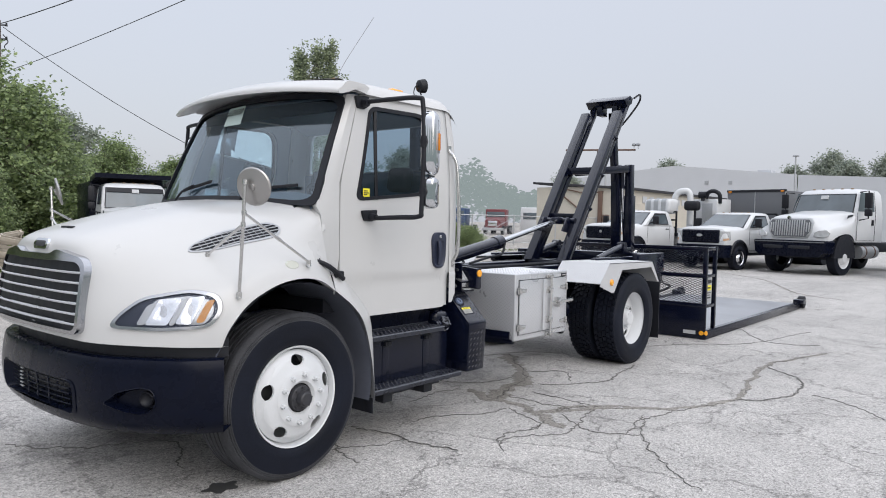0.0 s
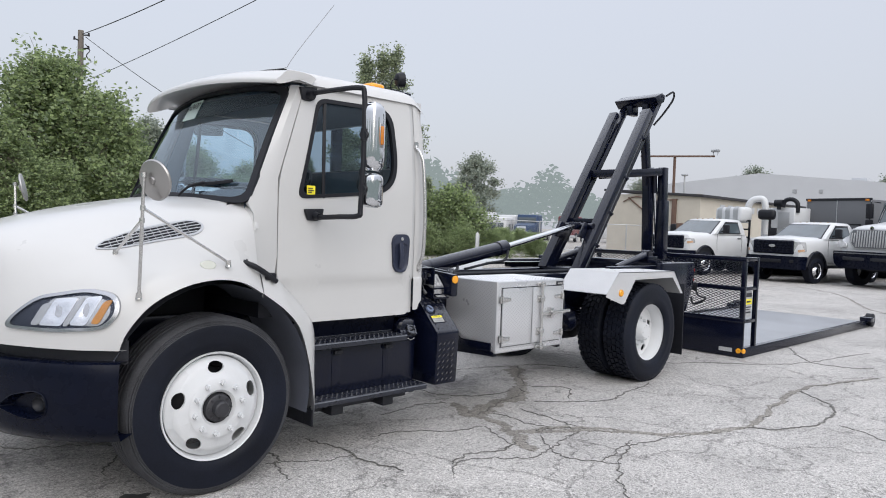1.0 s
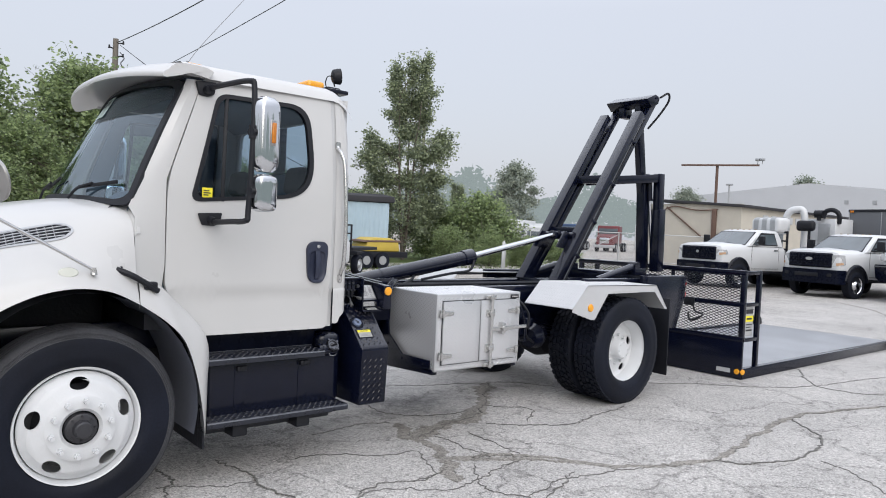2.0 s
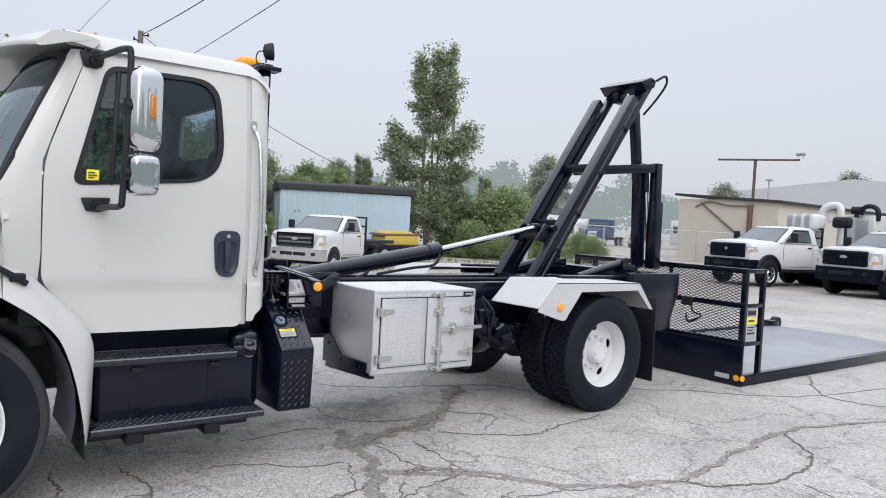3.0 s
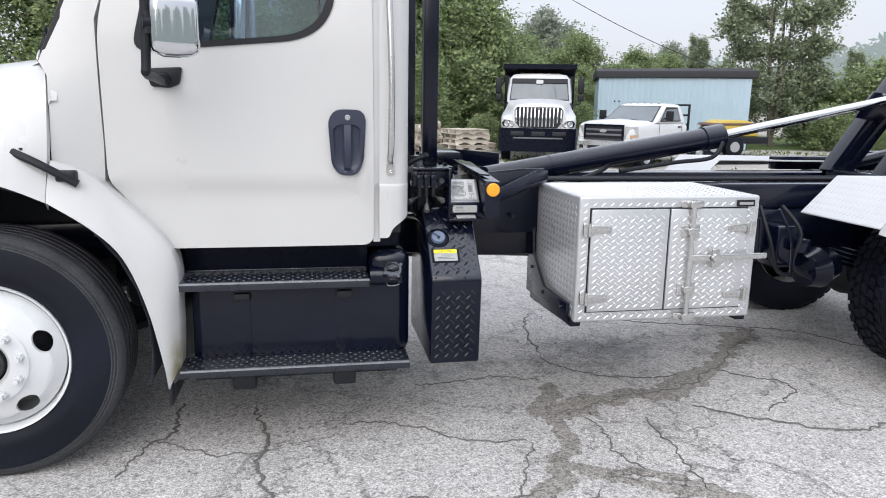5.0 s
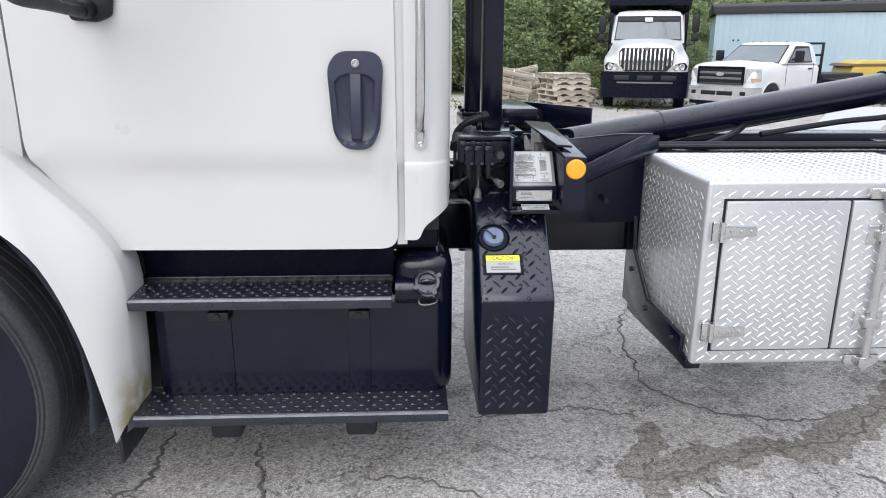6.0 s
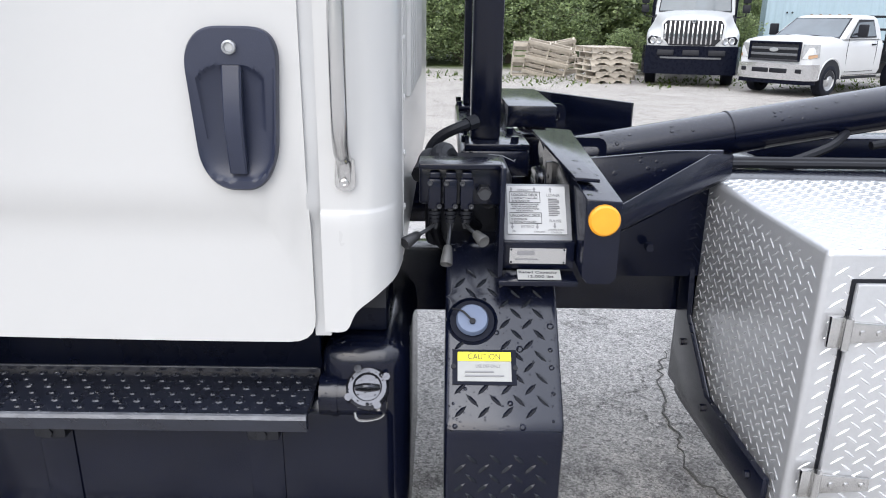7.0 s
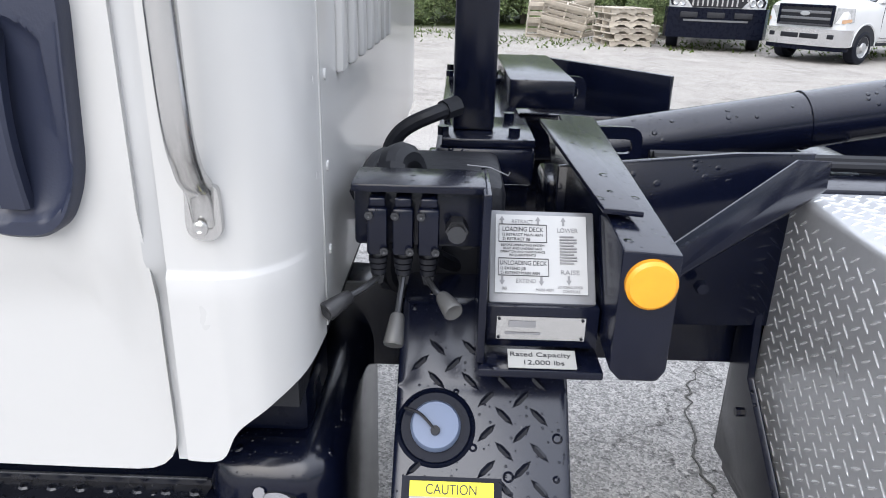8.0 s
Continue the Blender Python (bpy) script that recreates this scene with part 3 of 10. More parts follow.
def crack(width, pts, seed):
    """A ragged ribbon along pts, a few millimetres proud of the ground."""
    rnd = random.Random(seed)
    width *= 0.62 if width < 0.035 else 1.25
    thin = width < 0.035
    P = spline([(x, y, 0) for x, y in pts], 26)
    rows = []
    for i, p in enumerate(P):
        a, b = P[max(i - 1, 0)], P[min(i + 1, len(P) - 1)]
        d = (b - a).normalized()
        s = Vector((-d.y, d.x, 0))
        big = 0.05 * noise.noise(Vector((p.x * 3.1, p.y * 3.1, 0.3))) + 0.035 * noise.noise(Vector((p.x * 11, p.y * 11, 1.7))) + 0.022 * noise.noise(Vector((p.x * 27, p.y * 27, 2.9))) + 0.012 * noise.noise(Vector((p.x * 63, p.y * 63, 4.1)))
        end = min(1.0, 0.2 + min(i, len(P) - 1 - i) / 9)
        w0, w1 = (width * end * (0.42 + 0.42 * noise.noise(Vector((p.x * 5, p.y * 5, k))) + 0.22 * noise.noise(Vector((p.x * 23, p.y * 23, k))) + (0.16 if thin else 0.05) * rnd.uniform(-1, 1)) for k in (5.3, 9.1))
        q = p + s * big
        z = ground_z(p.x, p.y) + 0.0005 * (seed % 9)
        rows.append([q + s * w0 + Vector((0, 0, z + 0.0005)), q + s * w0 * 0.7 + Vector((0, 0, z + 0.004)), q - s * w1 * 0.7 + Vector((0, 0, z + 0.004)), q - s * w1 + Vector((0, 0, z + 0.0005))])
    bm = nb()
    surf(bm, rows)
    part("crack" if thin else "filled_seam", bm, CRACK if thin else SEAM, ground, "" if thin else "worn dark filled seam")


for k_, (w_, p_) in enumerate((
    (0.16, [(6.90, 4.73), (6.44, 4.31), (5.86, 3.84), (5.51, 3.77), (5.22, 3.69), (5.05, 3.60)]),
    (0.09, [(5.16, 4.00), (5.03, 3.65), (5.07, 3.39), (4.95, 3.14), (4.85, 2.97), (4.68, 2.74)]),
    (0.07, [(4.96, 3.13), (5.14, 2.99), (5.32, 2.86), (5.55, 2.69), (5.70, 2.49)]),
    (0.06, [(6.57, 2.03), (5.97, 2.26), (5.63, 2.63), (5.38, 2.93), (5.02, 3.02)]),
    (0.045, [(6.57, 2.03), (7.28, 2.15), (8.39, 2.28), (9.11, 2.16), (9.78, 1.95)]),
    (0.03, [(8.34, 2.26), (7.93, 1.85), (7.42, 1.69), (6.79, 1.79), (6.56, 2.02)]),
    (0.02, [(5.81, 3.61), (6.10, 3.36), (6.45, 3.22), (6.94, 3.30), (7.42, 3.39)]),
    (0.014, [(5.47, 5.27), (5.26, 4.56), (5.34, 4.17), (5.72, 3.96), (5.94, 3.99)]),
    (0.016, [(4.46, 4.05), (4.86, 4.11), (5.13, 4.01)]),
    (0.012, [(5.75, 5.21), (6.27, 4.94), (7.12, 4.67), (7.41, 4.25)]),
    (0.014, [(6.19, 4.05), (6.46, 3.82), (6.39, 3.65), (6.15, 3.48)]),
    (0.012, [(5.21, 3.56), (5.22, 3.28), (5.21, 3.14), (5.31, 3.01)]),
    (0.014, [(5.49, 3.50), (5.50, 3.29), (5.44, 3.02), (5.43, 2.82)]),
    (0.012, [(4.08, 3.61), (4.26, 3.62), (4.52, 3.45), (4.85, 3.33)]),
    (0.012, [(4.85, 3.33), (4.73, 3.06), (4.63, 2.91), (4.48, 2.84)]),
    (0.012, [(4.07, 2.89), (4.20, 2.94), (4.40, 2.92), (4.64, 2.85), (4.79, 2.94)]),
    (0.022, [(3.63, 3.89), (3.68, 3.65), (3.73, 3.48), (3.68, 3.37), (3.71, 3.18), (3.77, 2.97)]),
    (0.022, [(3.27, 4.01), (3.27, 3.68), (3.19, 3.47), (3.11, 3.29)]),
    (0.01, [(3.17, 3.62), (3.34, 3.56), (3.58, 3.43), (3.69, 3.44)]),
    (0.02, [(8.25, 3.96), (9.06, 3.49), (9.83, 2.90), (11.65, 2.55)]),
    (0.03, [(11.66, 3.70), (10.29, 2.85), (10.16, 2.44), (10.40, 2.15)]),
    (0.012, [(4.88, 2.31), (5.32, 2.37), (5.74, 2.28), (6.00, 2.24)]),
    (0.012, [(4.58, 2.62), (5.10, 2.76), (5.42, 2.81)]),
    (0.012, [(5.48, 2.44), (4.85, 2.14), (4.52, 1.88), (4.15, 1.49)]),
    (0.012, [(5.04, 2.90), (4.78, 2.51), (4.98, 2.20)]),
    (0.016, [(1.77, 5.21), (2.05, 4.83), (2.55, 4.53), (2.35, 3.97)]),
    (0.012, [(3.92, 2.77), (4.23, 2.89), (4.57, 2.63)]),
    (0.012, [(7.24, 1.58), (7.13, 1.26), (6.72, 0.91)]),
    (0.05, [(24.54, 8.18), (22.19, 6.12), (18.44, 4.32), (17.40, 3.15)]),
)):
    crack(w_, p_, 100 + k_)
    if w_ > 0.035:
        crack(0.016, [(x + 0.015, y - 0.02) for x, y in p_], 161 + k_)
# oil stain under the nose and one beside the wheel
STAIN = mat("oil_stain", (0.05, 0.05, 0.05), 0.6, vary=0.4, scale=9)
for sx, sy, sr in ((1.62, 3.80, 0.13), (2.32, 3.55, 0.10)):
    bm = nb()
    poly = [(sx + sr * (1 + 0.35 * math.sin(3 * a) * math.cos(2 * a)) * math.cos(a), sy + sr * 0.7 * (1 + 0.3 * math.sin(5 * a)) * math.sin(a), 0.002) for a in [2 * math.pi * k / 24 for k in range(24)]]
    prism(bm, poly, (0, 0, 0.0015))
    part("oil_stain", bm, STAIN, ground)

# ---- the hoist truck ----
YC = 4.42        # centre line of the cab
YR = 4.56        # centre line of the rear frame
SIDE = 3.45      # cab's near side


def fy(y):
    return 2 * YC - y


truck = thing("hoist_truck", (4.5, YC, 0), "white day-cab truck with black loading-deck hoist on asphalt", "truck")

# hood: from the lower nose edge over the top to the windscreen; columns from the centre out to the wheel arch
HOOD = [
    [(1.655, 0, 0.875), (1.665, .35, 0.875), (1.70, .60, 0.87), (1.81, .80, 0.865), (1.97, .99, 0.86), (2.075, 1.07, 0.857), (2.155, 1.12, 0.855)],
    [(1.665, 0, 1.00), (1.675, .35, 1.00), (1.705, .60, 0.99), (1.81, .79, 0.975), (1.98, .99, 0.96), (2.095, 1.085, 0.945), (2.175, 1.135, 0.925)],
    [(1.685, 0, 1.16), (1.69, .35, 1.16), (1.725, .58, 1.14), (1.84, .77, 1.11), (2.02, .98, 1.08), (2.13, 1.095, 1.045), (2.22, 1.15, 1.00)],
    [(1.70, 0, 1.31), (1.71, .35, 1.305), (1.755, .56, 1.28), (1.90, .75, 1.235), (2.08, .955, 1.195), (2.19, 1.105, 1.13), (2.285, 1.158, 1.07)],
    [(1.735, 0, 1.405), (1.75, .35, 1.395), (1.82, .54, 1.365), (1.98, .73, 1.325), (2.18, .93, 1.28), (2.28, 1.105, 1.20), (2.37, 1.165, 1.125)],
    [(1.90, 0, 1.475), (1.92, .35, 1.465), (1.99, .54, 1.435), (2.15, .74, 1.395), (2.33, .945, 1.34), (2.42, 1.11, 1.25), (2.50, 1.165, 1.175)],
    [(2.25, 0, 1.565), (2.26, .36, 1.555), (2.30, .56, 1.53), (2.39, .76, 1.475), (2.50, .96, 1.40), (2.58, 1.11, 1.28), (2.65, 1.165, 1.195)],
    [(2.55, 0, 1.62), (2.56, .38, 1.615), (2.60, .60, 1.595), (2.65, .80, 1.55), (2.72, .96, 1.455), (2.775, 1.08, 1.285), (2.81, 1.135, 1.17)],
    [(2.80, 0, 1.66), (2.83, .40, 1.655), (2.87, .64, 1.64), (2.91, .83, 1.605), (2.945, .945, 1.525), (2.952, 1.025, 1.26), (2.955, 1.095, 1.10)],
]
half = dense([[(x, d, z) for x, d, z in r] for r in HOOD], 6)
full = [[Vector((p.x, YC + p.y, p.z)) for p in reversed(r)] + [Vector((p.x, YC - p.y, p.z)) for p in r[1:]] for r in half]
bm = nb()
surf(bm, full)
lip = [[p for p in c] for c in ([r[0] for r in full], [r[-1] for r in full])]
for c, s in zip(lip, (-1, 1)):
    surf(bm, [c, [p + Vector((0.0, s * 0.05, 0)) for p in c]])
surf(bm, [full[0], [p + Vector((0.04, 0, 0.0)) for p in full[0]]])
surf(bm, [full[-1], [Vector((p.x + 0.004, YC + (p.y - YC) * 0.985, p.z - 0.03)) for p in full[-1]]])
hood = part("hood", bm, WHITE, truck, "white tilting hood with flared wheel arches")
from mathutils.bvhtree import BVHTree
hv = [p for r in full for p in r]
hw = len(full[0])
HOODTREE = BVHTree.FromPolygons(hv, [(i * hw + j, i * hw + j + 1, (i + 1) * hw + j + 1, (i + 1) * hw + j) for i in range(len(full) - 1) for j in range(hw - 1)])


def on_hood(p, d, lift=0.008):
    """Where the line from p along d meets the hood, lifted off it."""
    hit, nrm, _, _ = HOODTREE.ray_cast(Vector(p), Vector(d).normalized())
    if hit is None:
        hit, nrm, _, _ = HOODTREE.find_nearest(Vector(p))
    if nrm.dot(Vector(d)) > 0:
        nrm = -nrm
    return hit + nrm * lift


def run_off(m):
    """Yellow-brown run-off stains at the foot of a panel."""
    n, l = m.node_tree.nodes, m.node_tree.links
    b = n["Principled BSDF"]
    src = b.inputs["Base Color"].links[0].from_socket
    ge, sp, no = n.new("ShaderNodeNewGeometry"), n.new("ShaderNodeSeparateXYZ"), n.new("ShaderNodeTexNoise")
    l.new(ge.outputs["Position"], sp.inputs[0])
    no.inputs["Scale"].default_value, no.inputs["Detail"].default_value = 16.0, 6.0
    l.new(ge.outputs["Position"], no.inputs["Vector"])
    fac = None
    for sock, lo, hi in ((sp.outputs["Z"], 0.62, 0.36), (sp.outputs["X"], 3.325, 3.375), (no.outputs["Fac"], 0.30, 0.62)):
        mr = n.new("ShaderNodeMapRange")
        mr.interpolation_type = "SMOOTHSTEP"
        mr.inputs[1].default_value, mr.inputs[2].default_value = lo, hi
        if hi < lo:
            mr.inputs[1].default_value, mr.inputs[2].default_value, mr.inputs[3].default_value, mr.inputs[4].default_value = hi, lo, 1.0, 0.0
        l.new(sock, mr.inputs[0])
        if fac is None:
            fac = mr.outputs[0]
        else:
            mu = n.new("ShaderNodeMath")
            mu.operation = "MULTIPLY"
            l.new(fac, mu.inputs[0])
            l.new(mr.outputs[0], mu.inputs[1])
            fac = mu.outputs[0]
    mx = n.new("ShaderNodeMix")
    mx.data_type = "RGBA"
    mx.inputs[7].default_value = (0.26, 0.21, 0.075, 1)
    l.new(fac, mx.inputs[0])
    l.new(src, mx.inputs[6])
    l.new(mx.outputs[2], b.inputs["Base Color"])


STAINED = mat("stained_white_paint", (0.534, 0.532, 0.526), 0.30, vary=0.035, scale=2.0, coat=0.35, bump=0.015, bump_scale=6)
run_off(STAINED)
# rear part of each front fender, behind the wheel
for s in (1, -1):
    def fside(y):
        return y if s == 1 else fy(y)
    inner = spline([(2.957, fside(3.325), 1.10), (3.10, fside(3.328), 1.00), (3.205, fside(3.332), 0.885), (3.278, fside(3.34), 0.69), (3.325, fside(3.347), 0.46), (3.340, fside(3.352), 0.335)], 5)
    outer = spline([(2.96, fside(3.402), 1.25), (3.06, fside(3.422), 1.205), (3.14, fside(3.432), 1.14), (3.358, fside(3.435), 0.898), (3.378, fside(3.435), 0.62), (3.370, fside(3.43), 0.395)], 5)
    bm = nb()
    surf(bm, [[p.lerp(q, k / 6) + Vector((0, -0.010 * s * math.sin(math.pi * k / 6), 0)) for p, q in zip(inner, outer)] for k in range(7)] + [[p + Vector((0.004, 0.012 * s, 0)) for p in outer], [p + Vector((0.004, 0.145 * s, 0)) for p in outer]])
    fpan = part("rear_fender_panel", bm, STAINED, truck, smooth=60)
    bm = nb()
    surf(bm, [[p + Vector((0.03, 0.14 * s, 0)) for p in inner], [p + Vector((0.010, 0.07 * s, 0)) for p in inner], [p + Vector((0.003, 0.004 * s, 0)) for p in inner]])
    part("inner_flange", bm, FLANGE, fpan, "grey inner fender edge")
    for k in (9, 14, 19, 23):
        bm = nb()
        q = inner[k] + Vector((0.008, 0.055 * s, 0))
        cyl(bm, q, q + Vector((-0.006, 0, 0)), 0.011, 0.009, 10)
        part("clip", bm, TRIM, fpan)
    bm = nb()
    y0_, y1_ = sorted((fside(3.455), fside(3.98)))
    box(bm, 3.335, 3.350, y0_, y1_, 0.255, 0.74, 0.006)
    y0_, y1_ = sorted((fside(3.375), fside(3.47)))
    box(bm, 3.336, 3.349, y0_, y1_, 0.255, 0.36, 0.006)
    part("mud_flap", bm, UNDER, truck)
    # well liner
    bm = nb()
    rows = []
    for k in range(17):
        a = radians(2 + 12.0 * k)
        rows.append([(2.69 - 0.60 * math.cos(a), fside(yy), 0.52 + 0.645 * math.sin(a)) for yy in (3.34, 3.62, 3.9)])
    surf(bm, rows)
    part("wheel_well_liner", bm, WELL, truck)

# grille
gout = rounded([(-0.575, 0.905), (0.575, 0.905), (0.555, 1.30), (0.27, 1.345), (0.20, 1.315), (-0.20, 1.315), (-0.27, 1.345), (-0.555, 1.30)], [0.06, 0.06, 0.09, 0.04, 0.04, 0.04, 0.04, 0.09])
gin = rounded([(-0.552, 0.927), (0.552, 0.927), (0.534, 1.282), (0.26, 1.285), (0.20, 1.28), (-0.20, 1.28), (-0.26, 1.285), (-0.534, 1.282)], [0.05, 0.05, 0.08, 0.02, 0.02, 0.02, 0.02, 0.08])


def nose(a, b, depth, lift=0.018):
    p = on_hood((1.0, YC + a, b), (1, 0, 0), 0)
    return p + Vector((-lift + depth, 0, 0))


GBAR = mat("bright_grille_bar", (0.72, 0.73, 0.75), 0.3, 0.7, vary=0.05, scale=5)
grille = part("grille", nb(), CHROME, truck, "chrome grille surround with horizontal bars")
bm = nb()
holed(bm, gout, gin, lambda a, b, d: nose(a, b, d, 0.040), 0.05, 3)
part("surround", bm, DCHROME, grille)
bm = nb()
fan(bm, gin, lambda a, b, d: nose(a, b, d, 0.022), 14)
part("grille_backing", bm, TRIM, grille)
for k in range(6):
    z = 0.966 + k * 0.0535
    bm = nb()
    row = [nose(-0.545 + i * 0.0436, z, 0, 0.031) for i in range(26)]
    surf(bm, [row, [p + Vector((-0.008, 0, -0.005)) for p in row], [p + Vector((-0.003, 0, -0.012)) for p in row], [p + Vector((0.006, 0, -0.012)) for p in row], [p + Vector((0.010, 0, 0)) for p in row]])
    part("bar", bm, GBAR, grille)
bm = nb()
fan(bm, rounded([(-0.085, 1.335), (0.085, 1.335), (0.095, 1.37), (0.07, 1.395), (-0.07, 1.395), (-0.095, 1.37)], 0.02), lambda a, b, d: nose(a, b, d, 0.014), 2, 0.02)
emb = part("badge", bm, CHROME, truck, "small oval chrome badge")
bm = nb()
fan(bm, rounded([(-0.06, 1.35), (0.06, 1.35), (0.06, 1.382), (-0.06, 1.382)], 0.012), lambda a, b, d: nose(a, b, d, 0.017), 2, 0.006)
part("badge_field", bm, HUB, emb)
bm = nb()
box(bm, 1.835, 1.86, YC - 0.07, YC + 0.07, 1.447, 1.465, 0.004)
part("air_slot", bm, TRIM, truck)

LAMPBOWL = mat("dark_lamp_bowl", (0.028, 0.034, 0.055), 0.25, 0.2, vary=0.3, scale=12)
LAMPRIB = mat("grey_lamp_rib", (0.42, 0.43, 0.45), 0.35, 0.3, vary=0.1, scale=12)
# headlamps: built on the plane across the corner, then laid on the hood
for s in (1, -1):
    ax = Vector((0.655, -0.755, 0)) if s == 1 else Vector((0.655, 0.755, 0))
    into = Vector((0.755, 0.655, 0)) if s == 1 else Vector((0.755, -0.655, 0))
    base = Vector((1.80, 3.72, 0)) if s == 1 else Vector((1.80, fy(3.72), 0))

    def lamp(a, b, depth, lift=0.012):
        q = base + ax * a - into * 0.8
        p = on_hood((q.x, q.y, b), into, 0.0)
        return p - into * (lift - depth)
    o_ = rounded([(-0.025, 0.955), (0.25, 0.945), (0.50, 0.962), (0.56, 1.05), (0.53, 1.135), (0.38, 1.158), (0.14, 1.115), (0.02, 1.02)], 0.06, 5)
    i_ = rounded([(0.005, 0.969), (0.25, 0.961), (0.485, 0.976), (0.538, 1.05), (0.512, 1.120), (0.375, 1.141), (0.145, 1.100), (0.043, 1.02)], 0.05, 5)
    hl = part("headlamp", nb(), CHROME, truck, "clear headlamp with chrome bezel and amber turn section")
    bm = nb()
    holed(bm, o_, i_, lambda a, b, d: lamp(a, b, d, 0.016), 0.03, 3)
    part("bezel", bm, DCHROME, hl)
    bm = nb()
    fan(bm, i_, lambda a, b, d: lamp(a, b, d, 0.003), 8)
    part("reflector_bowl", bm, LAMPBOWL, hl)

    def bowl(a0, a1, z0, z1, lean, name, mm, deep):
        """A slanted reflector cell, dished towards its middle."""
        pol = rounded([(a0 - lean * 0.5, z0), (a1 - lean * 0.5, z0), (a1 + lean * 0.5, z1), (a0 + lean * 0.5, z1 - 0.01)], 0.018, 4)
        ca, cb = (a0 + a1) / 2, (z0 + z1) / 2
        b_ = nb()
        fan(b_, pol, lambda a, b, d: lamp(a, b, d, 0.012 - deep * max(0.0, 1 - ((a - ca) / (a1 - a0)) ** 2 * 4 - ((b - cb) / (z1 - z0)) ** 2 * 3)), 6, 0.008)
        return part(name, b_, mm, hl)
    bm = nb()
    fan(bm, rounded([(0.155, 0.974), (0.47, 0.978), (0.512, 1.04), (0.497, 1.100), (0.38, 1.122), (0.205, 1.100)], 0.03, 4), lambda a, b, d: lamp(a, b, d, 0.007), 6, 0.004)
    part("inner_reflector", bm, mat("silvered_lamp_body", (0.50, 0.51, 0.53), 0.22, 0.6, vary=0.35, scale=25), hl)
    bowl(0.150, 0.195, 0.974, 1.085, 0.05, "reflector", LAMPRIB, 0.0)
    bowl(0.200, 0.315, 0.974, 1.112, 0.06, "reflector", REFL, 0.006)
    bowl(0.320, 0.348, 0.974, 1.118, 0.06, "reflector", LAMPRIB, 0.0)
    bowl(0.352, 0.432, 0.980, 1.124, 0.06, "reflector", REFL, 0.006)
    bowl(0.448, 0.488, 0.988, 1.108, 0.05, "turn_lens", mat("dull_amber_lens", (0.50, 0.24, 0.07), 0.25, vary=0.3, scale=40), 0.0)
    bm = nb()
    fan(bm, i_, lambda a, b, d: lamp(a, b, d, 0.0145), 5)
    ob = part("lens", bm, LENS, hl)
    ob.visible_shadow = False

